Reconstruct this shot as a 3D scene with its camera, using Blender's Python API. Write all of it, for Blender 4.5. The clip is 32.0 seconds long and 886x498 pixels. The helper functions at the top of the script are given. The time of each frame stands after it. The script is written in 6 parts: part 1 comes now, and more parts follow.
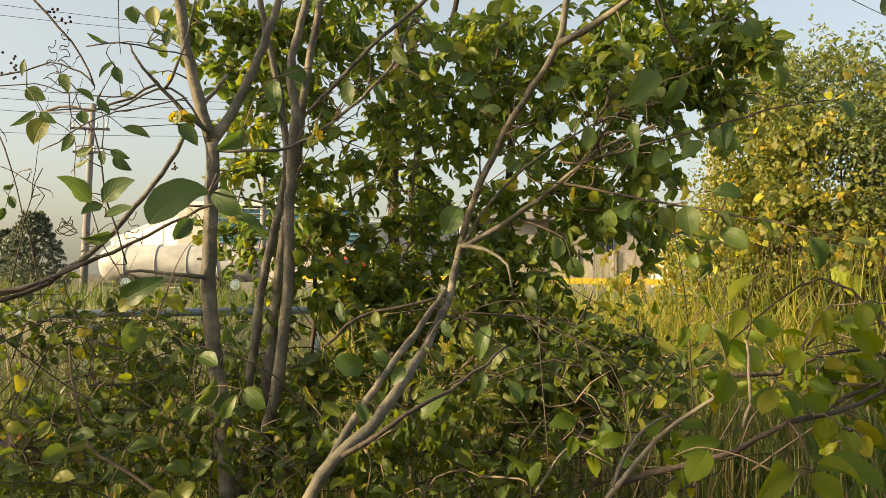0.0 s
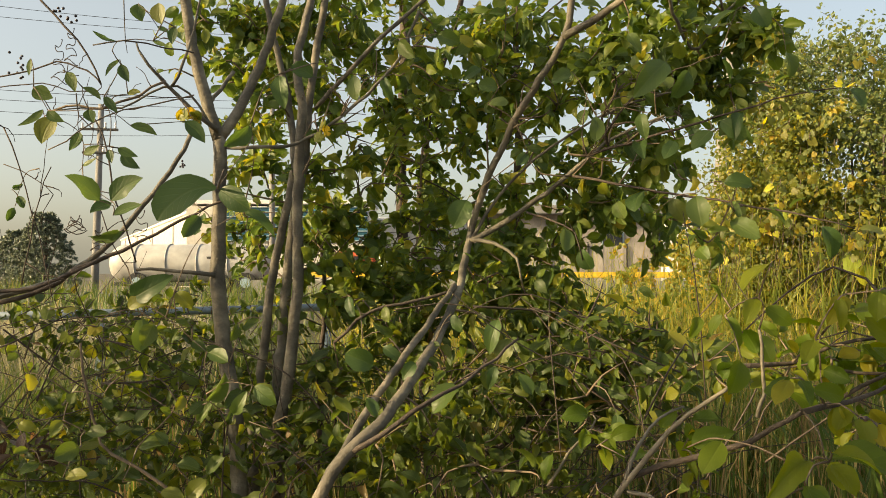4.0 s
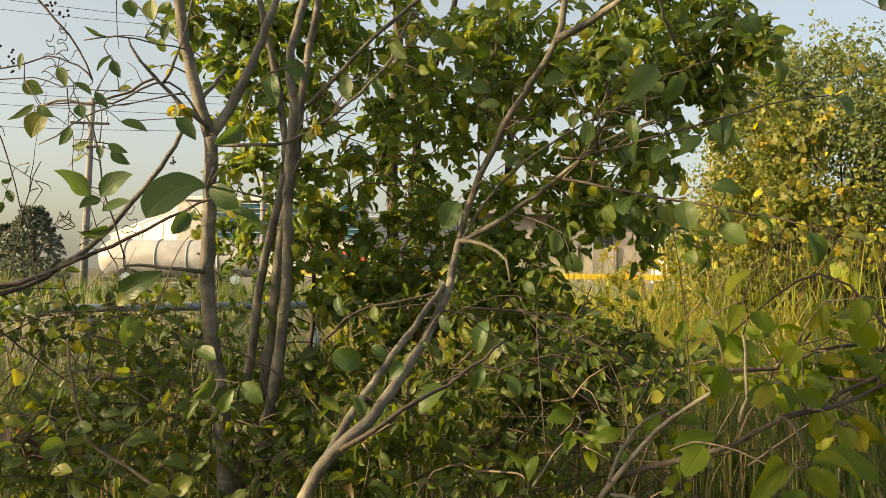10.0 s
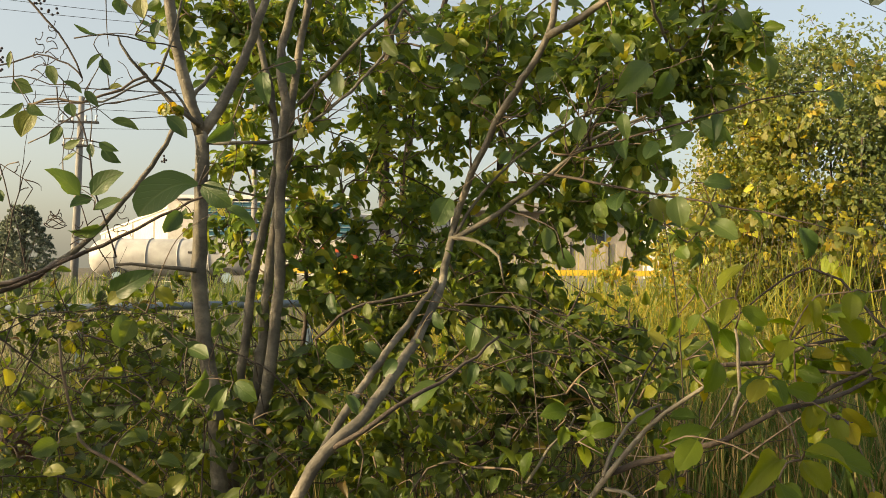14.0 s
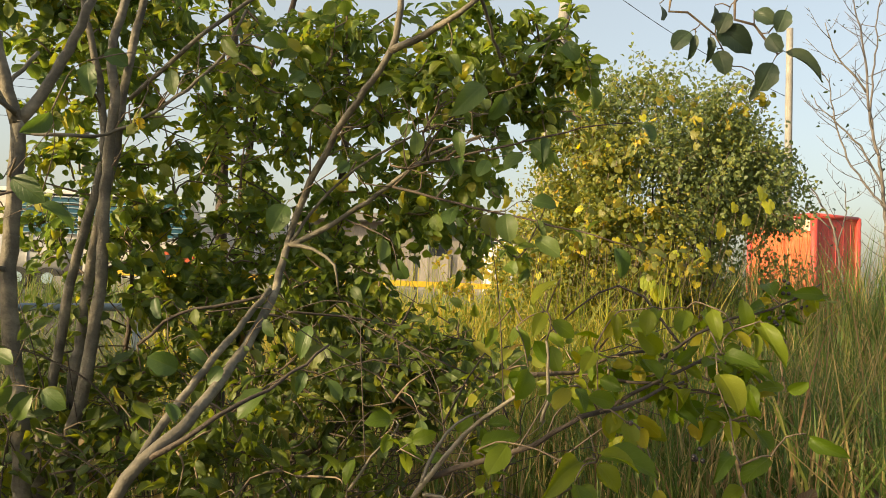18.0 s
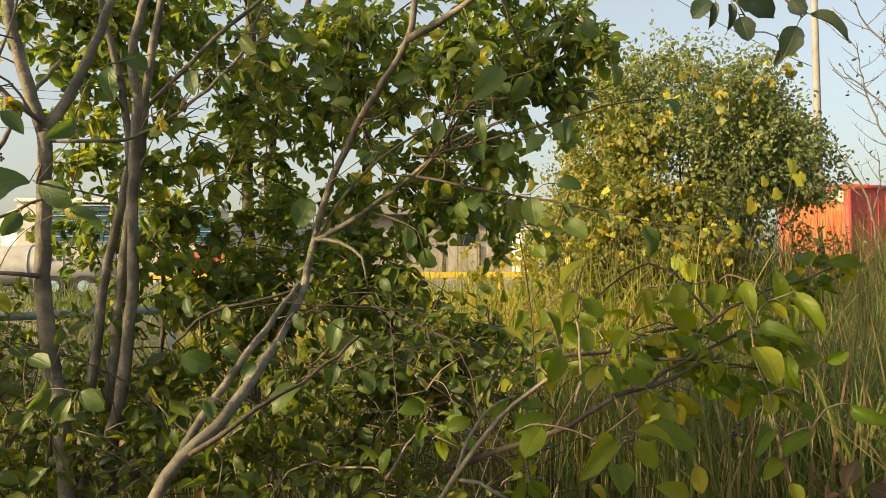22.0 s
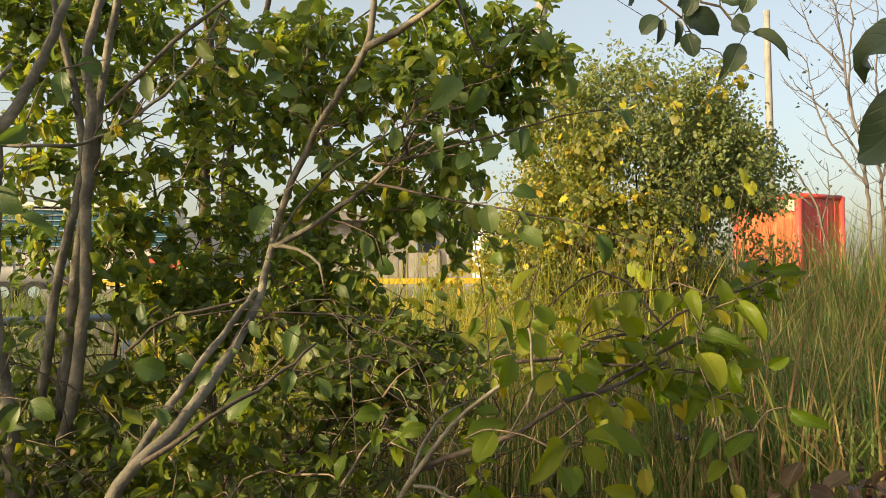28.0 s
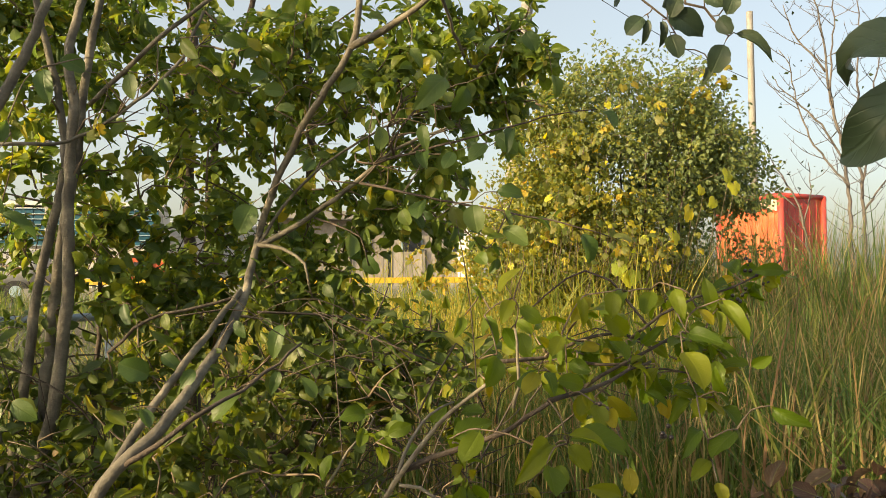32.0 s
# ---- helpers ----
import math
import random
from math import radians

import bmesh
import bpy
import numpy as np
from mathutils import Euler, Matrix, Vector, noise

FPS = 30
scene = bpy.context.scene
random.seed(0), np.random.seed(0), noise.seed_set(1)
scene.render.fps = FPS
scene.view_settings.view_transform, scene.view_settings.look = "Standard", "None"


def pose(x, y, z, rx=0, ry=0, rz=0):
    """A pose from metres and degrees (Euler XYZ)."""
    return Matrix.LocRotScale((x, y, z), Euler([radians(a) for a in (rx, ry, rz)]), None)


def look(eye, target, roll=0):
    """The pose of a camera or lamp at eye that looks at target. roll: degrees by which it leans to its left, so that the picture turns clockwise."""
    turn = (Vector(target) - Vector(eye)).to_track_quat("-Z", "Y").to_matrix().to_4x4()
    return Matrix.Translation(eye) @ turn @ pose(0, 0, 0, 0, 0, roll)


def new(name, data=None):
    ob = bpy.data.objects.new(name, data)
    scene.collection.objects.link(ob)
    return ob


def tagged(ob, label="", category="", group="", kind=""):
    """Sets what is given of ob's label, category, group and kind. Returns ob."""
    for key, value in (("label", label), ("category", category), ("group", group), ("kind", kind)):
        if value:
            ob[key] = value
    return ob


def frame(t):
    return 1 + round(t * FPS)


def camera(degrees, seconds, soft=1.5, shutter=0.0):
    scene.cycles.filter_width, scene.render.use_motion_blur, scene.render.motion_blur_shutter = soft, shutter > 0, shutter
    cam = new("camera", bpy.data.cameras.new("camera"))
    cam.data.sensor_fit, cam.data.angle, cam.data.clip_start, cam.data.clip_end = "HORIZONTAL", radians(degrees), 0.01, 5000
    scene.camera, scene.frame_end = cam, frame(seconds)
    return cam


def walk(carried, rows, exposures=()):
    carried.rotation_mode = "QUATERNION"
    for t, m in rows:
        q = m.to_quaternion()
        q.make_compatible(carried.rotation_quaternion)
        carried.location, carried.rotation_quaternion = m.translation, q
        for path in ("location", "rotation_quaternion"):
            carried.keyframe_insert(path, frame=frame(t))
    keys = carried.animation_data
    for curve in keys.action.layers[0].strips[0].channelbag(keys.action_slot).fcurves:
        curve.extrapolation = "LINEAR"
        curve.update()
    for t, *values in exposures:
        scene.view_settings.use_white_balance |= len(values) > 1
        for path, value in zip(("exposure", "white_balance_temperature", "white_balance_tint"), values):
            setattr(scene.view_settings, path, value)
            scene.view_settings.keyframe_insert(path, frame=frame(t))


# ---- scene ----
cam = camera(58.67, 32.0, soft=0.7)
walk(cam, [
    (0, look((-0.0032, -0.0025, 1.5038), (-0.014, 9.991, 1.875), 0.78)),
    (0.5, look((-0.0012, -0.0003, 1.5018), (0.036, 9.991, 1.909), 0.70)),
    (1, look((-0.0010, -0.0003, 1.5010), (0.099, 9.990, 1.933), 0.55)),
    (1.5, look((0.0016, -0.0021, 1.5013), (0.159, 9.987, 1.941), 0.34)),
    (2, look((0.0001, -0.0017, 1.5020), (0.217, 9.988, 1.897), 0.09)),
    (2.5, look((-0.0006, -0.0007, 1.5007), (0.263, 9.993, 1.722), -0.24)),
    (3, look((-0.0005, -0.0004, 1.5007), (0.286, 9.993, 1.735), -0.49)),
    (3.5, look((-0.0020, 0.0019, 1.5010), (0.273, 9.994, 1.780), -0.23)),
    (4, look((-0.0029, 0.0034, 1.5004), (-0.127, 9.998, 1.817), 0.06)),
    (4.5, look((-0.0024, 0.0028, 1.5009), (-0.252, 9.995, 1.815), -0.17)),
    (6.5, look((0.0007, -0.0019, 1.5014), (-0.138, 9.993, 1.805), 0.11)),
    (7, look((0.0001, -0.0017, 1.5012), (-0.107, 9.993, 1.802), 0.02)),
    (7.5, look((0.0008, -0.0010, 1.5016), (-0.091, 9.994, 1.805), 0.13)),
    (8, look((-0.0001, -0.0019, 1.5015), (-0.073, 9.993, 1.802), 0.23)),
    (8.5, look((-0.0006, -0.0019, 1.5010), (-0.045, 9.994, 1.797), 0.20)),
    (9, look((-0.0002, -0.0027, 1.5011), (-0.037, 9.992, 1.809), 0.40)),
    (9.5, look((-0.0004, -0.0019, 1.5019), (-0.029, 9.993, 1.809), 0.65)),
    (10, look((0.0006, -0.0023, 1.5027), (-0.009, 9.993, 1.814), 0.89)),
    (10.5, look((-0.0006, -0.0023, 1.5027), (0.010, 9.992, 1.825), 0.95)),
    (11, look((-0.0006, -0.0021, 1.5028), (0.026, 9.993, 1.811), 0.87)),
    (11.5, look((-0.0006, -0.0030, 1.5030), (0.043, 9.993, 1.788), 0.58)),
    (12, look((-0.0006, -0.0018, 1.5022), (0.065, 9.994, 1.778), 0.52)),
    (12.5, look((-0.0007, -0.0022, 1.5030), (0.075, 9.994, 1.776), 0.49)),
    (13, look((-0.0005, -0.0026, 1.5020), (0.081, 9.993, 1.779), 0.58)),
    (13.5, look((-0.0011, -0.0025, 1.5020), (0.091, 9.993, 1.780), 0.52)),
    (15.5, look((-0.0008, -0.0032, 1.5023), (0.109, 9.992, 1.785), 0.60)),
    (16, look((0.0033, -0.0054, 1.5042), (0.128, 9.989, 1.822), 0.67)),
    (16.3, look((0.0041, -0.0065, 1.5039), (0.236, 9.983, 1.824), 0.77)),
    (16.5, look((0.0103, -0.0260, 1.5056), (0.782, 9.939, 1.831), 1.60)),
    (17, look((0.0192, -0.0207, 1.5007), (1.874, 9.799, 1.878), 1.70)),
    (17.5, look((0.0187, -0.0206, 1.5013), (1.974, 9.777, 1.919), 2.08)),
    (18, look((0.0205, -0.0232, 1.5026), (2.053, 9.758, 1.948), 2.27)),
    (18.5, look((0.0198, -0.0207, 1.5008), (2.025, 9.766, 1.947), 2.27)),
    (19, look((0.0177, -0.0198, 1.5010), (2.010, 9.771, 1.914), 2.00)),
    (19.5, look((0.0198, -0.0183, 1.5000), (2.004, 9.775, 1.890), 1.91)),
    (20, look((0.0211, -0.0148, 1.4998), (1.981, 9.785, 1.858), 1.85)),
    (20.5, look((0.0273, -0.0162, 1.4967), (1.815, 9.817, 1.836), 0.93)),
    (21, look((0.0232, -0.0110, 1.4964), (1.744, 9.835, 1.815), 0.12)),
    (21.5, look((0.0255, -0.0150, 1.4948), (1.717, 9.836, 1.813), -0.17)),
    (22, look((0.0260, -0.0165, 1.4950), (1.709, 9.835, 1.816), -0.38)),
    (22.5, look((0.0274, -0.0180, 1.4956), (1.715, 9.833, 1.823), -0.43)),
    (23, look((0.0282, -0.0184, 1.4955), (1.712, 9.833, 1.835), -0.55)),
    (23.5, look((0.0271, -0.0208, 1.4945), (1.700, 9.833, 1.824), -0.57)),
    (24, look((0.0274, -0.0222, 1.4935), (1.728, 9.826, 1.827), -0.76)),
    (24.5, look((0.0290, -0.0230, 1.4934), (1.748, 9.822, 1.842), -0.98)),
    (25, look((0.0305, -0.0242, 1.4919), (1.785, 9.814, 1.844), -1.18)),
    (25.5, look((0.0330, -0.0272, 1.4925), (1.863, 9.797, 1.857), -1.25)),
    (26, look((0.0313, -0.0344, 1.4964), (2.013, 9.760, 1.869), -0.88)),
    (26.5, look((0.0307, -0.0333, 1.4970), (2.154, 9.732, 1.866), -0.65)),
    (28.5, look((0.0311, -0.0341, 1.4970), (2.203, 9.719, 1.899), -0.25)),
    (29, look((0.0300, -0.0370, 1.4975), (2.216, 9.713, 1.896), -0.12)),
    (29.5, look((0.0299, -0.0345, 1.4974), (2.323, 9.691, 1.896), -0.13)),
    (30, look((0.0299, -0.0355, 1.4974), (2.352, 9.683, 1.891), -0.12)),
    (30.5, look((0.0299, -0.0353, 1.4972), (2.369, 9.679, 1.890), -0.13)),
    (31, look((0.0294, -0.0339, 1.4978), (2.375, 9.679, 1.886), -0.13)),
    (31.5, look((0.0307, -0.0359, 1.4957), (2.379, 9.677, 1.888), -0.38)),
    (32, look((0.0299, -0.0335, 1.4980), (2.387, 9.677, 1.883), -0.31)),
], [(0, 0.67, 6560, 8.5), (4, 0.60, 6560, 8.5), (13, 0.60, 6560, 8.5), (16, 0.65, 6560, 8.5), (19, 0.67, 6560, 8.5), (24, 0.61, 6560, 8.5), (26, 0.63, 6560, 8.5), (29, 0.73, 6560, 8.5), (32, 0.77, 6560, 8.5)])

# ---- light ----
SUN_ELEVATION, SUN_AZIMUTH = radians(19), radians(-110)     # azimuth from +y, clockwise
world = bpy.data.worlds.new("sky")
scene.world = world
world.use_nodes = True
sky = world.node_tree.nodes.new("ShaderNodeTexSky")
sky.sky_type, sky.sun_disc = "NISHITA", False
sky.sun_elevation, sky.sun_rotation = SUN_ELEVATION, SUN_AZIMUTH
sky.air_density, sky.dust_density, sky.ozone_density = 1.0, 5.0, 1.0
background = world.node_tree.nodes["Background"]
background.inputs["Strength"].default_value = 0.12
haze = world.node_tree.nodes.new("ShaderNodeMix")          # thin even veil over the whole sky
haze.data_type, haze.blend_type = "RGBA", "ADD"
haze.inputs["Factor"].default_value = 1.0
haze.inputs["B"].default_value = (1.72, 1.6, 1.2, 1)
world.node_tree.links.new(sky.outputs[0], haze.inputs["A"])
world.node_tree.links.new(haze.outputs["Result"], background.inputs["Color"])

toward_sun = Vector((math.sin(SUN_AZIMUTH) * math.cos(SUN_ELEVATION), math.cos(SUN_AZIMUTH) * math.cos(SUN_ELEVATION), math.sin(SUN_ELEVATION)))
sun = new("sun", bpy.data.lights.new("sun", "SUN"))
sun.data.energy, sun.data.angle, sun.data.color = 6.6, radians(0.6), (1.0, 0.76, 0.42)
sun.rotation_mode = "QUATERNION"
sun.rotation_quaternion = toward_sun.to_track_quat("Z", "Y")
sun.location = (-20, -10, 20)

# ---- materials ----


def nodes_of(name):
    m = bpy.data.materials.new(name)
    m.use_nodes = True
    t = m.node_tree
    return m, t.nodes, t.links, t.nodes["Principled BSDF"]


def ramp(nodes, stops):
    r = nodes.new("ShaderNodeValToRGB")
    while len(r.color_ramp.elements) < len(stops):
        r.color_ramp.elements.new(0.5)
    for e, (pos, col) in zip(r.color_ramp.elements, stops):
        e.position, e.color = pos, (*col, 1)
    return r


def surface(name, stops, scale=8.0, roughness=0.8, metallic=0.0, bump=0.2, stretch=(1, 1, 1), detail=6.0, fine=60.0, vary=0.0):
    """A mottled surface: broad stains from the stops, fine grain, bump."""
    m, n, l, p = nodes_of(name)
    co = n.new("ShaderNodeTexCoord")
    mp = n.new("ShaderNodeMapping")
    mp.inputs["Scale"].default_value = stretch
    l.new(co.outputs["Object"], mp.inputs["Vector"])
    a = n.new("ShaderNodeTexNoise")
    a.inputs["Scale"].default_value, a.inputs["Detail"].default_value = scale, detail
    b = n.new("ShaderNodeTexNoise")
    b.inputs["Scale"].default_value, b.inputs["Detail"].default_value = fine, 3.0
    l.new(mp.outputs[0], a.inputs["Vector"])
    l.new(mp.outputs[0], b.inputs["Vector"])
    r = ramp(n, stops)
    src = a.outputs["Fac"]
    if vary:
        oi = n.new("ShaderNodeObjectInfo")
        ma = n.new("ShaderNodeMath")
        ma.operation = "MULTIPLY_ADD"
        ma.inputs[1].default_value, ma.inputs[2].default_value = vary, -vary / 2
        l.new(oi.outputs["Random"], ma.inputs[0])
        ad = n.new("ShaderNodeMath")
        l.new(src, ad.inputs[0])
        l.new(ma.outputs[0], ad.inputs[1])
        src = ad.outputs[0]
    l.new(src, r.inputs["Fac"])
    mix = n.new("ShaderNodeMix")
    mix.data_type, mix.blend_type = "RGBA", "MULTIPLY"
    mix.inputs["Factor"].default_value = 0.5
    g = ramp(n, [(0.3, (0.55, 0.55, 0.55)), (0.7, (1, 1, 1))])
    l.new(b.outputs["Fac"], g.inputs["Fac"])
    l.new(r.outputs[0], mix.inputs["A"])
    l.new(g.outputs[0], mix.inputs["B"])
    l.new(mix.outputs["Result"], p.inputs["Base Color"])
    p.inputs["Roughness"].default_value, p.inputs["Metallic"].default_value = roughness, metallic
    if bump:
        bp = n.new("ShaderNodeBump")
        bp.inputs["Strength"].default_value, bp.inputs["Distance"].default_value = bump, 0.01
        l.new(b.outputs["Fac"], bp.inputs["Height"])
        l.new(bp.outputs[0], p.inputs["Normal"])
    return m


def leaf_surface(name, stops, roughness=0.45, through_light=0.35, veins=0.5, spots=0.2, gloss=0.42):
    """Leaf: hue by leaf, paler midrib and side veins, brown blotches, light coming through the blade."""
    m, n, l, p = nodes_of(name)
    oi, ge, uv = n.new("ShaderNodeObjectInfo"), n.new("ShaderNodeNewGeometry"), n.new("ShaderNodeUVMap")
    add = n.new("ShaderNodeMath")
    l.new(oi.outputs["Random"], add.inputs[0])
    l.new(ge.outputs["Random Per Island"], add.inputs[1])
    fr = n.new("ShaderNodeMath")
    fr.operation = "FRACT"
    l.new(add.outputs[0], fr.inputs[0])
    r = ramp(n, stops)
    l.new(fr.outputs[0], r.inputs["Fac"])
    sx = n.new("ShaderNodeSeparateXYZ")
    l.new(uv.outputs[0], sx.inputs[0])
    mid = n.new("ShaderNodeMath")
    mid.operation = "SUBTRACT"
    mid.inputs[1].default_value = 0.5
    l.new(sx.outputs[0], mid.inputs[0])
    ab = n.new("ShaderNodeMath")
    ab.operation = "ABSOLUTE"
    l.new(mid.outputs[0], ab.inputs[0])
    # side veins run forward from the midrib
    sl = n.new("ShaderNodeMath")
    sl.operation = "MULTIPLY_ADD"
    sl.inputs[1].default_value = -0.75
    l.new(ab.outputs[0], sl.inputs[0])
    l.new(sx.outputs[1], sl.inputs[2])
    sc = n.new("ShaderNodeMath")
    sc.operation = "MULTIPLY"
    sc.inputs[1].default_value = 44.0
    l.new(sl.outputs[0], sc.inputs[0])
    si = n.new("ShaderNodeMath")
    si.operation = "SINE"
    l.new(sc.outputs[0], si.inputs[0])
    vein = ramp(n, [(0.86, (0, 0, 0)), (1.0, (0.55, 0.55, 0.55))])
    l.new(si.outputs[0], vein.inputs["Fac"])
    rib = ramp(n, [(0.012, (1, 1, 1)), (0.05, (0, 0, 0))])
    l.new(ab.outputs[0], rib.inputs["Fac"])
    mx = n.new("ShaderNodeMix")
    mx.data_type, mx.blend_type = "RGBA", "LIGHTEN"
    mx.inputs["Factor"].default_value = 1.0
    l.new(vein.outputs[0], mx.inputs["A"])
    l.new(rib.outputs[0], mx.inputs["B"])
    vf = n.new("ShaderNodeMath")
    vf.operation = "MULTIPLY"
    vf.inputs[1].default_value = veins * 0.45
    l.new(mx.outputs["Result"], vf.inputs[0])
    pale = n.new("ShaderNodeMix")
    pale.data_type = "RGBA"
    pale.inputs["B"].default_value = (0.26, 0.30, 0.09, 1)
    l.new(vf.outputs[0], pale.inputs["Factor"])
    l.new(r.outputs[0], pale.inputs["A"])
    # blotches
    co = n.new("ShaderNodeTexCoord")
    nz = n.new("ShaderNodeTexNoise")
    nz.inputs["Scale"].default_value, nz.inputs["Detail"].default_value = 45.0, 4.0
    l.new(co.outputs["Object"], nz.inputs["Vector"])
    sp = ramp(n, [(0.60, (0, 0, 0)), (0.72, (spots, spots, spots))])
    l.new(nz.outputs["Fac"], sp.inputs["Fac"])
    blot = n.new("ShaderNodeMix")
    blot.data_type = "RGBA"
    blot.inputs["B"].default_value = (0.11, 0.075, 0.02, 1)
    l.new(sp.outputs[0], blot.inputs["Factor"])
    l.new(pale.outputs["Result"], blot.inputs["A"])
    l.new(blot.outputs["Result"], p.inputs["Base Color"])
    p.inputs["Roughness"].default_value = roughness
    p.inputs["Specular IOR Level"].default_value = gloss
    bp = n.new("ShaderNodeBump")
    bp.inputs["Strength"].default_value, bp.inputs["Distance"].default_value = 0.35, 0.002
    bp.invert = True
    l.new(mx.outputs["Result"], bp.inputs["Height"])
    l.new(bp.outputs[0], p.inputs["Normal"])
    tr = n.new("ShaderNodeBsdfTranslucent")
    hs = n.new("ShaderNodeHueSaturation")
    hs.inputs["Hue"].default_value, hs.inputs["Saturation"].default_value, hs.inputs["Value"].default_value = 0.483, 1.1, 2.4
    l.new(blot.outputs["Result"], hs.inputs["Color"])
    l.new(hs.outputs[0], tr.inputs["Color"])
    ms = n.new("ShaderNodeMixShader")
    ms.inputs[0].default_value = through_light
    out = n["Material Output"]
    l.new(p.outputs[0], ms.inputs[1])
    l.new(tr.outputs[0], ms.inputs[2])
    l.new(ms.outputs[0], out.inputs["Surface"])
    return m


LEAF = leaf_surface("shrub_leaf", [(0.0, (0.05, 0.088, 0.022)), (0.3, (0.082, 0.13, 0.024)), (0.65, (0.118, 0.165, 0.024)), (0.93, (0.17, 0.20, 0.028)), (0.995, (0.28, 0.25, 0.03))], through_light=0.42, veins=0.3)
LEAF_FRONT = leaf_surface("branch_leaf", [(0.0, (0.055, 0.095, 0.009)), (0.5, (0.10, 0.145, 0.010)), (0.9, (0.155, 0.175, 0.011)), (1.0, (0.25, 0.21, 0.015))], through_light=0.45, veins=0.15, gloss=0.25)
LEAF_VINE = leaf_surface("vine_leaf", [(0.0, (0.04, 0.075, 0.018)), (0.5, (0.06, 0.105, 0.02)), (0.9, (0.09, 0.13, 0.025)), (1.0, (0.15, 0.155, 0.03))], veins=0.15)
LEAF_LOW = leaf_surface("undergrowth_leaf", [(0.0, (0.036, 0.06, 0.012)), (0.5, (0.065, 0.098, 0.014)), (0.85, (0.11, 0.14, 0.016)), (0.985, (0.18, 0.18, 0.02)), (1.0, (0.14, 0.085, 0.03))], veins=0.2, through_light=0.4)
LEAF_BUSH = leaf_surface("bush_leaf", [(0.0, (0.07, 0.105, 0.04)), (0.5, (0.115, 0.15, 0.05)), (0.85, (0.16, 0.19, 0.055)), (0.98, (0.20, 0.21, 0.04))], veins=0.2, through_light=0.38)
LEAF_LIME = leaf_surface("lime_leaf", [(0.0, (0.07, 0.10, 0.02)), (0.4, (0.11, 0.135, 0.02)), (0.75, (0.16, 0.165, 0.022)), (0.97, (0.24, 0.215, 0.025)), (1.0, (0.33, 0.27, 0.03))], veins=0.2, through_light=0.4)
LEAF_CLIMBER = leaf_surface("climber_leaf", [(0.0, (0.075, 0.095, 0.016)), (0.5, (0.12, 0.13, 0.018)), (0.9, (0.19, 0.165, 0.02)), (1.0, (0.28, 0.20, 0.02))], veins=0.15, through_light=0.42)
# dark green that carries the shade on the sapling's hanging leaves
LEAF_SHADE = leaf_surface("shade_dark_leaf", [(0.0, (0.028, 0.05, 0.024)), (0.8, (0.04, 0.065, 0.03)), (1.0, (0.06, 0.08, 0.035))], through_light=0.12, veins=0.05)
LEAF_YELLOWING = leaf_surface("yellowing_leaf", [(0.0, (0.10, 0.13, 0.025)), (0.4, (0.20, 0.20, 0.03)), (0.75, (0.31, 0.26, 0.03)), (1.0, (0.38, 0.26, 0.03))], veins=0.2)
LEAF_YELLOW = leaf_surface("yellow_leaf", [(0.0, (0.24, 0.29, 0.03)), (0.6, (0.40, 0.39, 0.03)), (1.0, (0.47, 0.38, 0.03))], through_light=0.45)
LEAF_BROWN = leaf_surface("dry_leaf", [(0.0, (0.05, 0.028, 0.022)), (0.5, (0.075, 0.04, 0.03)), (1.0, (0.11, 0.07, 0.035))], through_light=0.15)
LEAF_DARK = leaf_surface("far_tree_leaf", [(0.0, (0.09, 0.11, 0.07)), (1.0, (0.15, 0.175, 0.115))], veins=0.0, through_light=0.15)
BLADE = leaf_surface("reed_blade", [(0.0, (0.05, 0.09, 0.02)), (0.45, (0.085, 0.13, 0.025)), (0.6, (0.13, 0.15, 0.035)), (0.78, (0.30, 0.24, 0.10)), (1.0, (0.20, 0.12, 0.06))], veins=0.0, roughness=0.5, through_light=0.35, spots=0.15)
BLADE_GREEN = leaf_surface("grass_blade", [(0.0, (0.038, 0.07, 0.016)), (0.55, (0.07, 0.11, 0.022)), (0.8, (0.12, 0.14, 0.03)), (1.0, (0.22, 0.19, 0.07))], veins=0.0, roughness=0.5, through_light=0.3, spots=0.15)
# dry and lime reed colours with golden sunlight put into them
BLADE_DRY_SUNLIT = leaf_surface("sunlit_dry_blade", [(0.0, (0.11, 0.15, 0.025)), (0.4, (0.20, 0.21, 0.035)), (0.7, (0.35, 0.29, 0.04)), (1.0, (0.42, 0.31, 0.08))], veins=0.0, roughness=0.5, through_light=0.4, spots=0.15)
BLADE_LIME_SUNLIT = leaf_surface("sunlit_lime_blade", [(0.0, (0.09, 0.13, 0.02)), (0.5, (0.16, 0.19, 0.025)), (0.8, (0.25, 0.24, 0.03)), (1.0, (0.36, 0.28, 0.07))], veins=0.0, roughness=0.5, through_light=0.42, spots=0.15)
BLADE_STRAW = leaf_surface("straw_blade", [(0.0, (0.17, 0.18, 0.10)), (0.5, (0.27, 0.25, 0.15)), (1.0, (0.36, 0.32, 0.20))], veins=0.0, roughness=0.6, through_light=0.3, spots=0.1)
BARK = surface("smooth_bark", [(0.3, (0.068, 0.060, 0.045)), (0.5, (0.135, 0.118, 0.086)), (0.72, (0.29, 0.25, 0.18))], scale=16, fine=110, bump=0.35, roughness=0.7, stretch=(0.8, 0.8, 1.0))
BARK_DARK = surface("dark_bark", [(0.3, (0.035, 0.026, 0.02)), (0.7, (0.10, 0.075, 0.055))], scale=18, fine=120, bump=0.5, roughness=0.85)
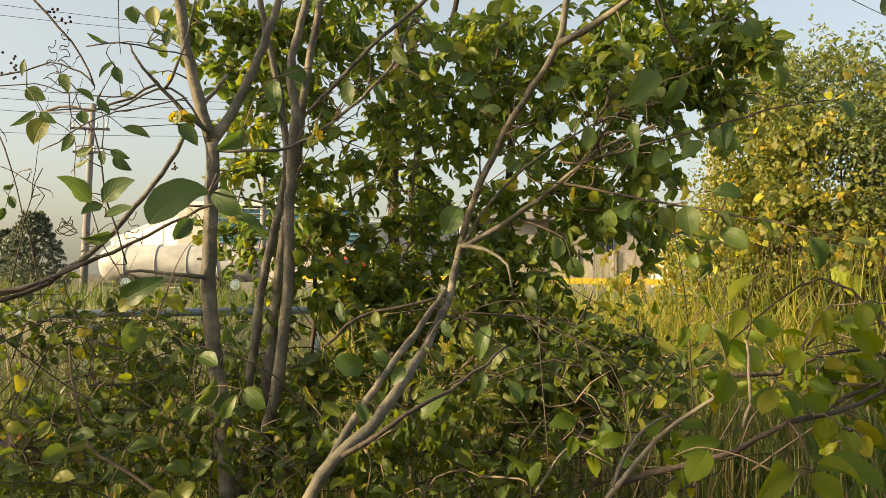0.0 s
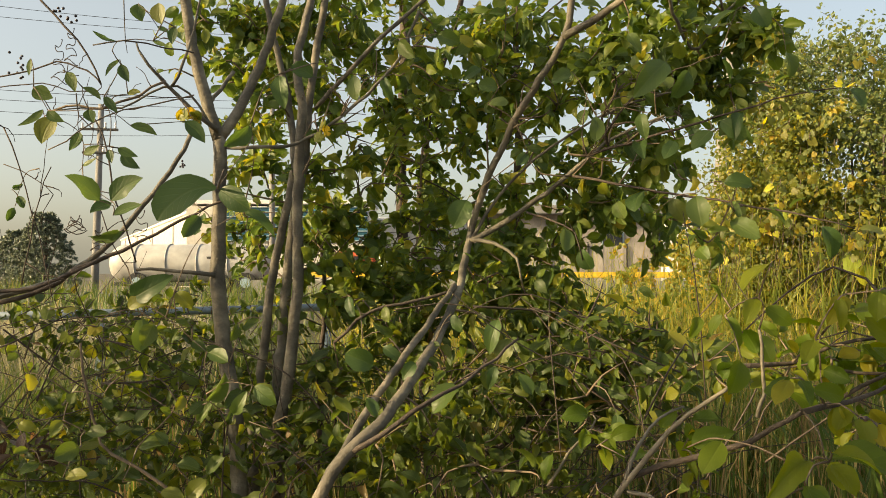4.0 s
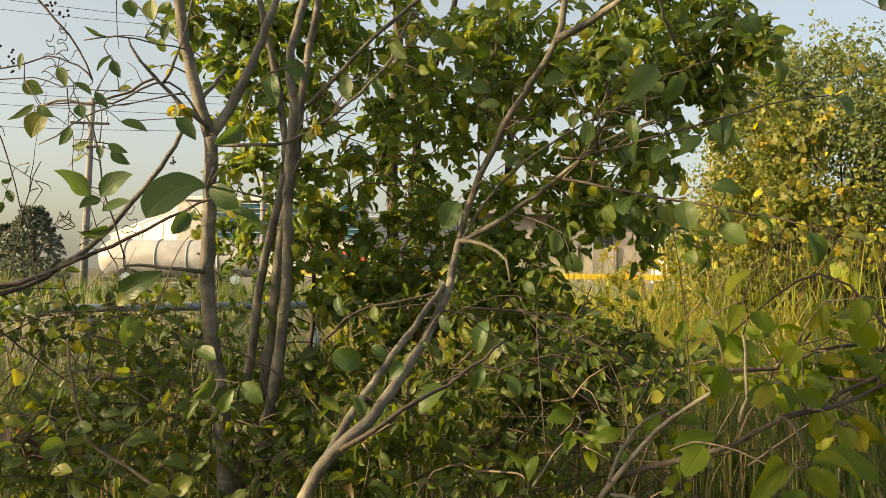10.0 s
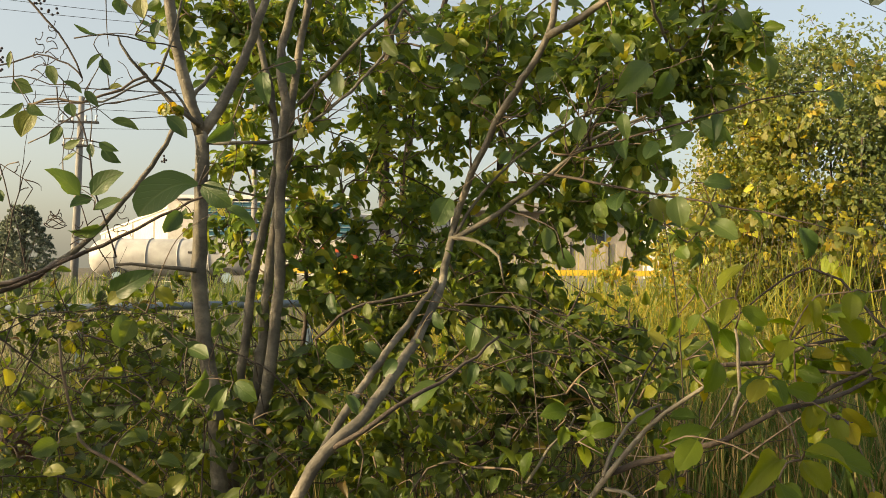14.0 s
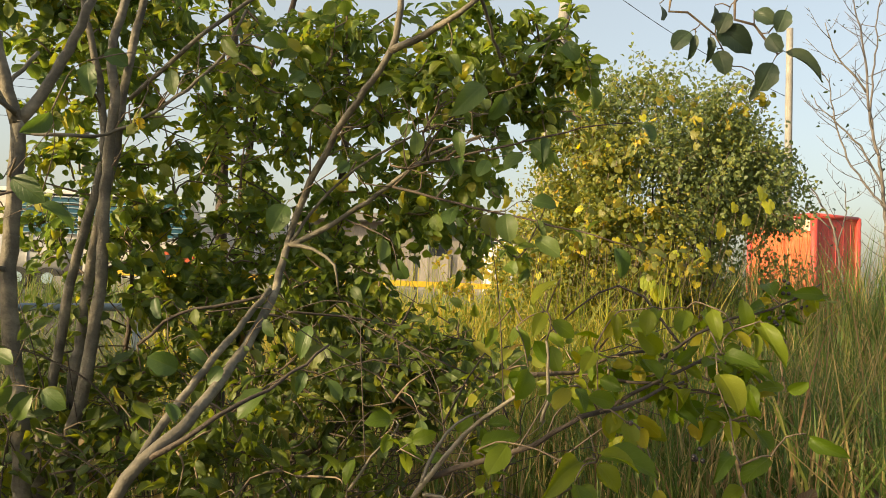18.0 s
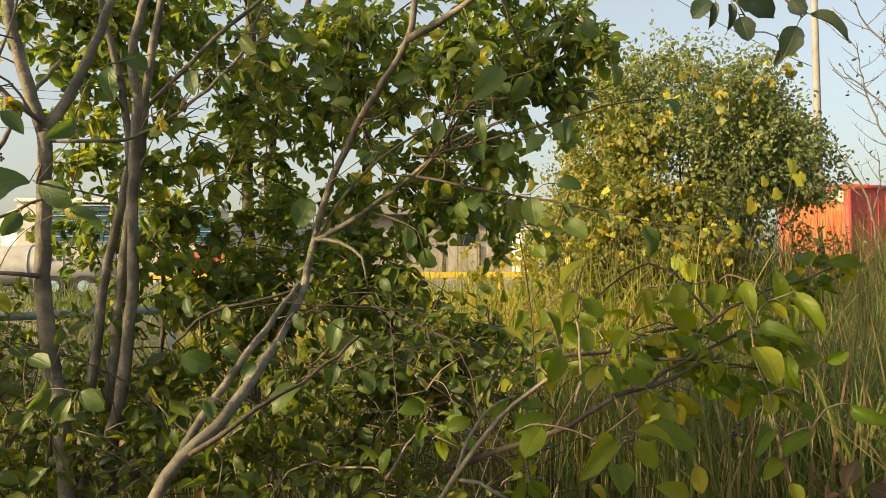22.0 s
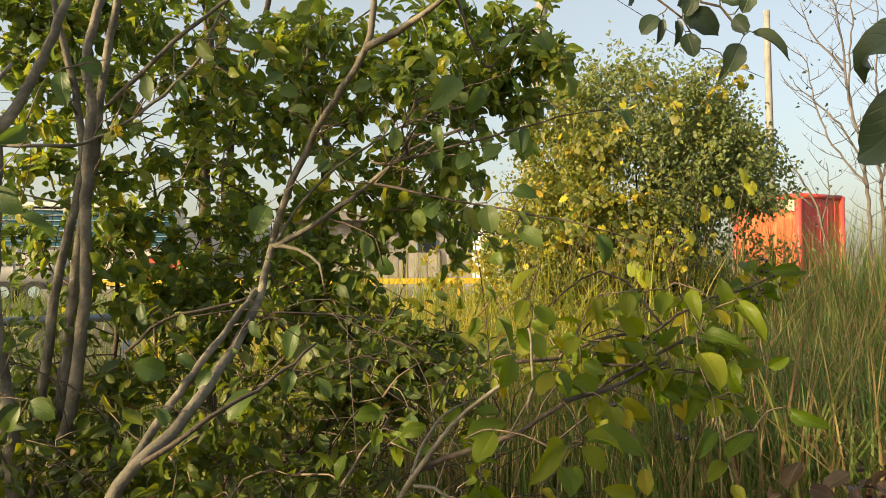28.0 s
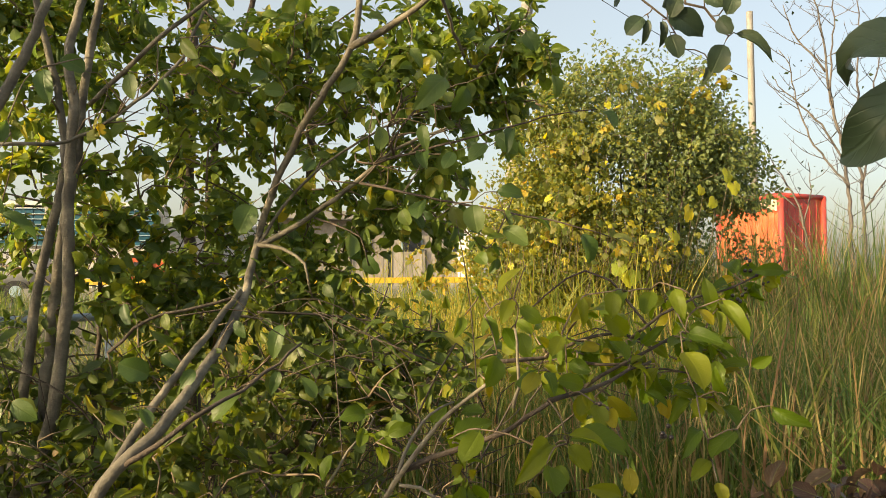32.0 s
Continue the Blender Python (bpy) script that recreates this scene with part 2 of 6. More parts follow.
BARE_BARK = surface("bare_tree_bark", [(0.3, (0.075, 0.066, 0.06)), (0.7, (0.15, 0.13, 0.118))], scale=12, fine=90, bump=0.3, roughness=0.85)
TWIG = surface("twig_bark", [(0.3, (0.09, 0.065, 0.042)), (0.7, (0.23, 0.17, 0.11))], scale=30, fine=200, bump=0.2, roughness=0.8)
VINE = surface("vine_stem", [(0.3, (0.042, 0.03, 0.022)), (0.7, (0.10, 0.072, 0.052))], scale=30, fine=200, bump=0.3, roughness=0.8)
SOIL = surface("soil", [(0.3, (0.055, 0.042, 0.028)), (0.6, (0.10, 0.082, 0.05)), (0.75, (0.10, 0.11, 0.045))], scale=0.9, fine=18, bump=0.6, roughness=0.95)
ASPHALT = surface("asphalt", [(0.3, (0.045, 0.045, 0.045)), (0.7, (0.075, 0.073, 0.07))], scale=0.8, fine=80, bump=0.2, roughness=0.9)
PIPE = surface("painted_pipe", [(0.3, (0.13, 0.17, 0.20)), (0.6, (0.22, 0.27, 0.31)), (0.75, (0.20, 0.15, 0.11))], scale=9, fine=90, bump=0.15, roughness=0.5, metallic=0.2)
WIRE = surface("galvanised_wire", [(0.3, (0.20, 0.20, 0.20)), (0.7, (0.33, 0.32, 0.31))], scale=20, roughness=0.5, metallic=0.6, bump=0)
CONCRETE = surface("concrete", [(0.3, (0.20, 0.19, 0.175)), (0.7, (0.29, 0.28, 0.26))], scale=3, fine=60, bump=0.3, roughness=0.85)
WALL_WHITE = surface("cream_cladding", [(0.3, (0.52, 0.49, 0.43)), (0.7, (0.60, 0.57, 0.50))], scale=0.5, fine=4, bump=0.05, roughness=0.7)
TEAL = surface("teal_glazing", [(0.3, (0.012, 0.07, 0.11)), (0.7, (0.02, 0.11, 0.16))], scale=0.6, fine=6, bump=0.0, roughness=0.45)
MULLION = surface("pale_metal_band", [(0.3, (0.25, 0.36, 0.42)), (0.7, (0.33, 0.44, 0.50))], scale=1, bump=0, roughness=0.5)
ROOFING = surface("grey_roofing", [(0.3, (0.22, 0.21, 0.20)), (0.7, (0.30, 0.29, 0.27))], scale=0.6, fine=8, bump=0.1)
ORANGE = surface("orange_paint", [(0.3, (0.50, 0.085, 0.03)), (0.6, (0.58, 0.115, 0.04)), (0.8, (0.62, 0.22, 0.12))], scale=2.5, fine=40, bump=0.05, roughness=0.5)
WORN_PLATE = surface("worn_pale_plate", [(0.35, (0.50, 0.20, 0.12)), (0.5, (0.52, 0.40, 0.33)), (0.7, (0.58, 0.50, 0.44))], scale=6, fine=40, bump=0.1, roughness=0.6)
RED = surface("faded_red_paint", [(0.3, (0.42, 0.045, 0.035)), (0.7, (0.52, 0.075, 0.055))], scale=2.5, fine=40, bump=0.05, roughness=0.5)
TANK_PAINT = surface("dull_white_tank_paint", [(0.3, (0.36, 0.35, 0.32)), (0.7, (0.48, 0.47, 0.44))], scale=0.7, fine=3, bump=0.0, roughness=0.45)
WHITE = surface("white_paint", [(0.3, (0.68, 0.67, 0.64)), (0.7, (0.78, 0.77, 0.74))], scale=1.5, fine=30, bump=0.05, roughness=0.45)
YELLOW = surface("yellow_paint", [(0.3, (0.72, 0.42, 0.02)), (0.6, (0.80, 0.52, 0.03)), (0.8, (0.55, 0.36, 0.08))], scale=2, fine=30, bump=0.05, roughness=0.5)
FENCE_GREY = surface("weathered_panel", [(0.3, (0.27, 0.24, 0.21)), (0.7, (0.40, 0.36, 0.31))], scale=1.2, fine=14, bump=0.2, stretch=(1, 1, 0.3), vary=0.3)
DARK_METAL = surface("dark_metal", [(0.3, (0.03, 0.03, 0.03)), (0.7, (0.07, 0.065, 0.06))], scale=4, bump=0.1, roughness=0.5, metallic=0.3)
RUBBER = surface("tyre_rubber", [(0.3, (0.018, 0.018, 0.018)), (0.7, (0.035, 0.035, 0.034))], scale=10, bump=0.2, roughness=0.85)
BERRY = surface("dark_berry", [(0.3, (0.015, 0.012, 0.015)), (0.7, (0.05, 0.03, 0.03))], scale=40, bump=0, roughness=0.35)
DULL_GLASS = surface("dark_window", [(0.3, (0.02, 0.025, 0.03)), (0.7, (0.05, 0.055, 0.06))], scale=2, bump=0, roughness=0.12)

# ---- geometry helpers ----


class Geo:
    """Gathers vertices, faces and face-corner coordinates of one mesh, in world space."""

    def __init__(self):
        self.v, self.f, self.uv = [], [], []

    def add(self, verts, faces, uvs=None):
        b = len(self.v)
        self.v.extend([tuple(p) for p in verts])
        for fc in faces:
            self.f.append(tuple(i + b for i in fc))
            self.uv.extend([uvs[i] if uvs else (0.2, 0.5) for i in fc])
        return self

    def mesh(self, name, material, base=(0, 0, 0), smooth=True):
        me = bpy.data.meshes.new(name)
        bx, by, bz = base
        me.from_pydata([(x - bx, y - by, z - bz) for x, y, z in self.v], [], self.f)
        layer = me.uv_layers.new(name="UVMap")
        layer.data.foreach_set("uv", [c for p in self.uv for c in p])
        if smooth:
            me.polygons.foreach_set("use_smooth", [True] * len(me.polygons))
        me.materials.append(material)
        me.update()
        return me


def thing(name, base, label, category, group="", kind=""):
    ob = new(name)
    ob.empty_display_size = 0.2
    ob.location = base
    return tagged(ob, label, category, group, kind)


def origin(ob):
    p = Vector((0, 0, 0))
    while ob:
        p += ob.location
        ob = ob.parent
    return p


def part(name, geo, material, parent=None, label="", smooth=True, kind=""):
    """One mesh object from geometry in world space, under a thing or a part."""
    base = origin(parent)
    ob = new(name, geo.mesh(name, material, base, smooth))
    if parent:
        ob.parent = parent
    return tagged(ob, label, kind=kind)


def spline(points, step):
    """Points along a smooth curve through the given points (x, y, z) with radius r as fourth number."""
    p = np.array(points, float)
    if len(p) == 2:
        n = max(2, int(np.linalg.norm(p[1, :3] - p[0, :3]) / step) + 1)
        return p[0] + (p[1] - p[0]) * np.linspace(0, 1, n)[:, None]
    q = np.vstack([2 * p[0] - p[1], p, 2 * p[-1] - p[-2]])
    out = []
    for i in range(1, len(q) - 2):
        n = max(2, int(np.linalg.norm(q[i + 1, :3] - q[i, :3]) / step))
        t = (np.arange(n) / n)[:, None]
        a, b, c, e = q[i - 1], q[i], q[i + 1], q[i + 2]
        out.append(0.5 * (2 * b + (c - a) * t + (2 * a - 5 * b + 4 * c - e) * t * t + (3 * b - a - 3 * c + e) * t ** 3))
    out.append(p[-1:])
    r = np.vstack(out)
    r[:, 3] = np.maximum(r[:, 3], 0.0004)
    return r


def tube(geo, points, step=0.05, sides=8, knots=0.0, rng=None, wobble=0.0):
    """A round stem along a smooth curve; knots swells it here and there."""
    c = spline(points, step)
    if rng is not None and wobble:
        c[1:-1, :3] += rng.normal(0, wobble, (len(c) - 2, 3))
    d = np.gradient(c[:, :3], axis=0)
    d /= np.linalg.norm(d, axis=1)[:, None] + 1e-9
    ref = np.array([0.31, 0.95, 0.05])
    u = np.cross(d, ref)
    u /= np.linalg.norm(u, axis=1)[:, None] + 1e-9
    w = np.cross(d, u)
    rad = c[:, 3].copy()
    if rng is not None and knots:
        rad *= 1 + knots * rng.random(len(rad)) ** 3
    ang = np.linspace(0, 2 * np.pi, sides, endpoint=False)
    ring = c[:, None, :3] + rad[:, None, None] * (np.cos(ang)[None, :, None] * u[:, None] + np.sin(ang)[None, :, None] * w[:, None])
    verts = ring.reshape(-1, 3)
    n = len(c)
    faces = [(i * sides + k, i * sides + (k + 1) % sides, (i + 1) * sides + (k + 1) % sides, (i + 1) * sides + k) for i in range(n - 1) for k in range(sides)]
    faces += [tuple(range(sides))[::-1], tuple((n - 1) * sides + k for k in range(sides))]
    geo.add(verts.tolist(), faces)
    return c


def box(geo, centre, size, turn=0.0, bevel=0.0):
    """A box with chamfered edges, turned about z by degrees."""
    bm = bmesh.new()
    bmesh.ops.create_cube(bm, size=1.0)
    bmesh.ops.scale(bm, vec=size, verts=bm.verts)
    if bevel:
        bmesh.ops.bevel(bm, geom=bm.edges[:] + bm.verts[:], offset=bevel, segments=2, affect="EDGES")
    bmesh.ops.transform(bm, matrix=pose(*centre, 0, 0, turn), verts=bm.verts)
    bm.verts.index_update()
    geo.add([v.co[:] for v in bm.verts], [[v.index for v in fc.verts] for fc in bm.faces])
    bm.free()
    return geo


def round_bar(geo, a, b, r, sides=12):
    tube(geo, [(*a, r), (*b, r)], step=10, sides=sides)
    return geo


# ---- leaves ----
LEAF_STATIONS = 10


def leaf_shape(width=0.52, fold=0.18, curl=0.25, blunt=0.75, wave=0.0, stalk=0.22, seed=0, twist=0.0, sweep=0.0):
    """An ovate leaf of length 1 along +y from the origin, face up; folded along its midrib, with a drawn-out tip and a thin stalk.
    blunt: how round the far end is (less is rounder); twist: turn of the blade in radians; sweep: sideways bend."""
    rng = np.random.default_rng(seed)
    v, f, uv = [], [], []
    peak = 0.6 / (0.6 + blunt)
    top = peak ** 0.6 * (1 - peak) ** blunt
    for i in range(LEAF_STATIONS + 1):
        s = (i / LEAF_STATIONS) ** 1.12
        w = width * 0.5 * (s ** 0.6 * (1 - s) ** blunt) / top if 0 < s < 1 else 0.003
        y = stalk + s
        z = -curl * s * s * 0.8 + 0.06 * math.sin(math.pi * s)
        x0 = sweep * math.sin(math.pi * 0.5 * s) * s
        for sx in (-1, -0.5, 0, 0.5, 1):
            ripple = wave * math.sin(9 * s + 2 * sx + seed) * abs(sx)
            x, h = sx * w * (1 + 0.05 * rng.normal()), fold * abs(sx) ** 1.4 * w * 1.3 + ripple
            c, n = math.cos(twist * s), math.sin(twist * s)
            v.append((x0 + x * c - h * n, y + 0.015 * rng.normal() * abs(sx), z + x * n + h * c))
            uv.append((0.5 + 0.5 * sx * w / (width * 0.5 + 1e-6), s))
    for i in range(LEAF_STATIONS):
        for k in range(4):
            a = i * 5 + k
            f.append((a, a + 1, a + 6, a + 5))
    b = len(v)
    t = 0.012
    v += [(-t, 0, 0), (t, 0, 0), (t, stalk + 0.02, 0), (-t, stalk + 0.02, 0), (0, 0, -t), (0, stalk + 0.02, -t)]
    uv += [(0.5, 0.0)] * 6
    f += [(b, b + 1, b + 2, b + 3), (b, b + 3, b + 5, b + 4), (b + 1, b + 4, b + 5, b + 2)]
    return np.array(v), f, uv


def ribbon_leaf(points, widths, open_side, cup=0.25):
    """One large leaf laid along a curved midrib through the points, with its half widths there; open_side: the way its face looks."""
    c = spline([(*p, w) for p, w in zip(points, widths)], 0.006)
    d = np.gradient(c[:, :3], axis=0)
    d /= np.linalg.norm(d, axis=1)[:, None]
    side = np.cross(d, np.array(open_side, float))
    side /= np.linalg.norm(side, axis=1)[:, None]
    face = np.cross(side, d)
    v, f, uv, n = [], [], [], len(c)
    for i in range(n):
        for sx in (-1, -0.66, -0.33, 0, 0.33, 0.66, 1):
            w = c[i, 3] * (1 + 0.03 * math.sin(i * 1.7 + sx))
            v.append(tuple(c[i, :3] + side[i] * sx * w + face[i] * cup * sx * sx * w))
            uv.append((0.5 + 0.5 * sx * min(1.0, c[i, 3] / max(widths)), i / (n - 1)))
    f = [(i * 7 + k, i * 7 + k + 1, i * 7 + k + 8, i * 7 + k + 7) for i in range(n - 1) for k in range(6)]
    return Geo().add(v, f, uv)


def simple_leaf(width=0.6, fold=0.2, curl=0.25):
    """A light leaf for crowns farther off."""
    ys, ws = (0.0, 0.28, 0.62, 1.0), (0.02, 0.46, 0.40, 0.01)
    v, uv, f = [], [], []
    for y, w in zip(ys, ws):
        z = -curl * y * y
        for sx in (-1, 0, 1):
            v.append((sx * w * width, y, z + fold * abs(sx) * w))
            uv.append((0.5 + 0.5 * sx * w * 2, y))
    for i in range(3):
        for k in range(2):
            a = i * 3 + k
            f.append((a, a + 1, a + 4, a + 3))
    return np.array(v), f, uv


def lobed_leaf(seed=0):
    """A broad toothed three-lobed leaf of length 1."""
    rng = np.random.default_rng(seed)
    v, uv, f = [(0, 0.35, 0.05)], [(0.5, 0.4)], []
    n = 22
    for i in range(n):
        a = 2 * math.pi * i / n - math.pi / 2
        r = 0.42 + 0.13 * abs(math.cos(1.5 * (a - math.pi / 2))) + 0.05 * (i % 2) + 0.03 * rng.normal()
        if i == 0:
            r = 0.2
        x, y = r * math.cos(a), 0.4 + r * math.sin(a) * 1.15
        v.append((x, y, -0.25 * (x * x + (y - 0.35) ** 2) + 0.05 * rng.normal()))
        uv.append((0.5 + x * 0.9, max(0.0, y)))
    for i in range(n):
        f.append((0, 1 + i, 1 + (i + 1) % n))
    return np.array(v), f, uv


LEAF_KINDS = [leaf_shape(0.50, 0.30, 0.30, 0.80, 0.015, seed=1, twist=0.5, sweep=0.08), leaf_shape(0.58, 0.15, 0.15, 0.62, 0.020, seed=2, twist=-0.35),
              leaf_shape(0.45, 0.55, 0.55, 0.85, 0.014, seed=3, twist=0.8, sweep=-0.1), leaf_shape(0.60, 0.35, -0.15, 0.60, 0.025, seed=4, sweep=0.1),
              leaf_shape(0.52, 0.70, 0.25, 0.75, 0.015, seed=5, twist=-0.6)]
WIDE_KINDS = [leaf_shape(0.76, 0.25, 0.15, 0.55, 0.02, seed=6, twist=0.25), leaf_shape(0.68, 0.35, 0.4, 0.65, 0.02, seed=7, sweep=-0.1)]
SIMPLE_KINDS = [simple_leaf(0.62, 0.25, 0.2), simple_leaf(0.75, 0.1, 0.35), simple_leaf(0.55, 0.4, 0.1)]
LOBED_KINDS = [lobed_leaf(1), lobed_leaf(2)]


def shared_leaves(kinds, material, name):
    out = []
    for v, f, uv in kinds:
        out.append(Geo().add(v.tolist(), f, uv).mesh(name, material))
    return out


def leaf_matrix(at, along, up, size):
    y = np.array(along, float)
    y /= np.linalg.norm(y) + 1e-9
    x = np.cross(y, up)
    if np.linalg.norm(x) < 1e-3:
        x = np.cross(y, (0.3, 1, 0.2))
    x /= np.linalg.norm(x)
    z = np.cross(x, y)
    return Matrix(((x[0] * size, y[0] * size, z[0] * size, at[0]), (x[1] * size, y[1] * size, z[1] * size, at[1]), (x[2] * size, y[2] * size, z[2] * size, at[2]), (0, 0, 0, 1)))


def bake(geo, kind, m):
    v, f, uv = kind
    a = np.array(m)
    geo.add((v @ a[:3, :3].T + a[:3, 3]).tolist(), f, uv)


def hang_leaf(meshes, k, m, parent, name="leaf"):
    ob = new(name, meshes[k % len(meshes)])
    ob.parent = parent
    ob.matrix_basis = Matrix.Translation(-origin(parent)) @ m
    return ob


class Growth:
    """Twigs that grow from given stems to targets in space, each from the nearest wood so far, and leaves along them."""

    def __init__(self, seed, nodes):
        self.rng, self.nodes = np.random.default_rng(seed), [np.array(n, float)[:3] for n in nodes]
        self.twigs, self.leaves = Geo(), []

    def reach(self, targets, radius=0.0022, leaf=0.06, per=7, droop=0.35, spread=1.0, sides=4, bare=0.25, step=0.06, face=(-0.3, -0.45, 0.7), scatter=0.0):
        rng = self.rng
        nodes = np.array(self.nodes)
        order = np.argsort([np.min(((nodes - t) ** 2).sum(1)) for t in targets])
        for t in np.array(targets)[order]:
            d2 = ((nodes - t) ** 2).sum(1) + 0.25 * np.maximum(0, nodes[:, 2] - t[2] + 0.05) ** 2
            a = nodes[int(np.argmin(d2))]
            span = np.linalg.norm(t - a)
            mid = (a + t) / 2 + rng.normal(0, 0.10 * span + 0.004, 3) + (0, 0, 0.06 * span)
            c = tube(self.twigs, [(*a, radius * (1.2 + span)), (*mid, radius), (*t, radius * 0.5)], step=max(step, span / 8), sides=sides)
            nodes = np.vstack([nodes, c[1::2, :3], c[-1:, :3]])
            n = max(1, int(round(per * (0.5 + rng.random()))))
            way = c[-1, :3] - c[0, :3]
            way /= np.linalg.norm(way) + 1e-9
            for i in range(n):
                s = bare + (1 - bare) * (i + 0.6 * rng.random()) / n
                p = c[min(len(c) - 1, int(s * len(c))), :3] + rng.normal(0, 1, 3) * scatter
                out = rng.normal(0, 1, 3) * spread + way * 0.7 - (0, 0, droop)
                up = np.array(face) + rng.normal(0, 0.55, 3)
                self.leaves.append(leaf_matrix(p, out, up, leaf * (0.5 + 0.85 * rng.random())))
        self.nodes = list(nodes)


def cloud(rng, centre, radii, n, hollow=0.0):
    """n points scattered in an ellipsoid with a ragged rim."""
    out = []
    while len(out) < n:
        d = rng.normal(0, 1, 3)
        d /= np.linalg.norm(d)
        r = (hollow + (1 - hollow) * rng.random() ** 0.45) * (1 + 0.12 * rng.normal())
        out.append(np.array(centre) + d * r * np.array(radii))
    return out


# ---- ground ----
def ground_height(x, y):
    d = math.hypot(x, y)
    s = min(1.0, max(0.0, (d - 9.0) / 9.0))
    return 0.6 * s * s * (3 - 2 * s) + 0.05 * noise.noise((x * 0.35, y * 0.35, 0)) * min(1, d / 3) * (1 - 0.7 * s)


g = Geo()
radii_of = [0.0, 0.6, 1.2, 1.8, 2.5, 3.3, 4.2, 5.2, 6.3, 7.5, 9, 10.5, 12, 14, 16, 18.5, 22, 28, 40, 70, 150, 400, 1200, 3000]
SECT = 72
gv = [(r * math.sin(2 * math.pi * k / SECT), r * math.cos(2 * math.pi * k / SECT)) for r in radii_of[1:] for k in range(SECT)]
gverts = [(0, 0, ground_height(0, 0))] + [(x, y, ground_height(x, y)) for x, y in gv]
gfaces = [(0, 1 + (k + 1) % SECT, 1 + k) for k in range(SECT)]
for i in range(len(radii_of) - 2):
    for k in range(SECT):
        a, b = 1 + i * SECT + k, 1 + i * SECT + (k + 1) % SECT
        gfaces.append((a, b, b + SECT, a + SECT))
g.add(gverts, gfaces)
tagged(part("ground", g, SOIL), "uneven dark soil with dry grass litter, rising to the road", "ground", kind="structure")

# ---- far side: road, wall, barrier ----
g = Geo()
box(g, (4, 33, 0.60), (130, 9, 0.08))
tagged(part("road", g, ASPHALT, smooth=False), "grey asphalt road beyond the waste ground", "road", kind="structure")
ROAD_Z = 0.64
# grey panel wall along the far side of the road
wall = thing("panel_wall", (9, 40, ROAD_Z), "weathered grey panel wall behind the road", "wall", kind="structure")
for i in range(26):
    g = Geo()
    box(g, (3.2 + i * 0.52, 40 + 0.02 * (i % 2), ROAD_Z + 1.15), (0.49, 0.06, 2.3), 0, 0.01)
    part("panel", g, FENCE_GREY, wall, smooth=False)
for i in range(8):
    g = Geo()
    box(g, (2.95 + i * 1.95, 39.93, ROAD_Z + 1.2), (0.09, 0.09, 2.4), 0, 0.01)
    part("post", g, DARK_METAL, wall, smooth=False)

barrier = thing("road_barrier", (3, 30, ROAD_Z), "yellow painted roadside barrier on short posts", "barrier", kind="structure")
for i in range(10):
    g = Geo()
    box(g, (-5.4 + i * 1.6, 30, 1.47), (1.58, 0.10, 0.22), 0, 0.015)
    part("rail", g, YELLOW, barrier, smooth=False)
    g = Geo()
    box(g, (-5.4 + i * 1.6, 30.1, 1.02), (0.12, 0.08, 0.78), 0, 0.01)
    part("post", g, CONCRETE, barrier, smooth=False)
g = Geo()
box(g, (2, 29.3, 0.95), (19, 0.5, 0.62), 0, 0.04)
tagged(part("kerb_wall", g, CONCRETE, smooth=False), "low pale concrete kerb wall under the barrier", "kerb", kind="structure")

shed = thing("grey_building", (10, 48, ROAD_Z), "low grey industrial building with a shallow roof", "building")
g = Geo()
box(g, (9.5, 50, ROAD_Z + 2.2), (17, 7, 4.4), 0, 0.03)
part("wall", g, FENCE_GREY, shed, smooth=False)
g = Geo()
box(g, (9.5, 49.6, ROAD_Z + 4.6), (17.6, 8, 0.5), 0, 0.05)
part("roof", g, ROOFING, shed, smooth=False)
for i in range(5):
    w = Geo()
    box(w, (3.2 + i * 3.1, 46.47, ROAD_Z + 2.9), (1.3, 0.06, 0.9), 0, 0.01)
    win = part("window", w, MULLION, shed, smooth=False)
    w = Geo()
    box(w, (3.2 + i * 3.1, 46.43, ROAD_Z + 2.9), (1.14, 0.04, 0.74))
    part("pane", w, DULL_GLASS, win, smooth=False)

# white hall with a teal glazed front
hall = thing("factory_hall", (-20, 56, ROAD_Z), "large cream hall with a teal glazed upper front", "building")
g = Geo()
top = 5.35
a0, a1, a2, a3 = (-16.9, 50.0), (-38.5, 91.0), (-14.0, 104.0), (7.6, 63.0)
g.add([(*p, z) for z in (ROAD_Z, top) for p in (a0, a1, a2, a3)], [(0, 1, 5, 4), (1, 2, 6, 5), (2, 3, 7, 6), (3, 0, 4, 7), (4, 5, 6, 7)])
part("wall", g, WALL_WHITE, hall, smooth=False)
g = Geo()
for p, q in ((a0, a1), (a1, a2), (a2, a3), (a3, a0)):
    round_bar(g, (*p, top + 0.05), (*q, top + 0.05), 0.14, 6)
part("roof_edge", g, WHITE, hall, "white metal roof edge", smooth=False)
for i in range(4):
    s = (i + 0.5) / 4
    x, y = a0[0] + (a1[0] - a0[0]) * s, a0[1] + (a1[1] - a0[1]) * s
    g = Geo()
    box(g, (x - 0.05, y - 0.03, ROAD_Z + 2.3), (0.12, 0.12, 4.5), 27.8, 0.01)
    part("downpipe", g, WHITE, hall, smooth=False)

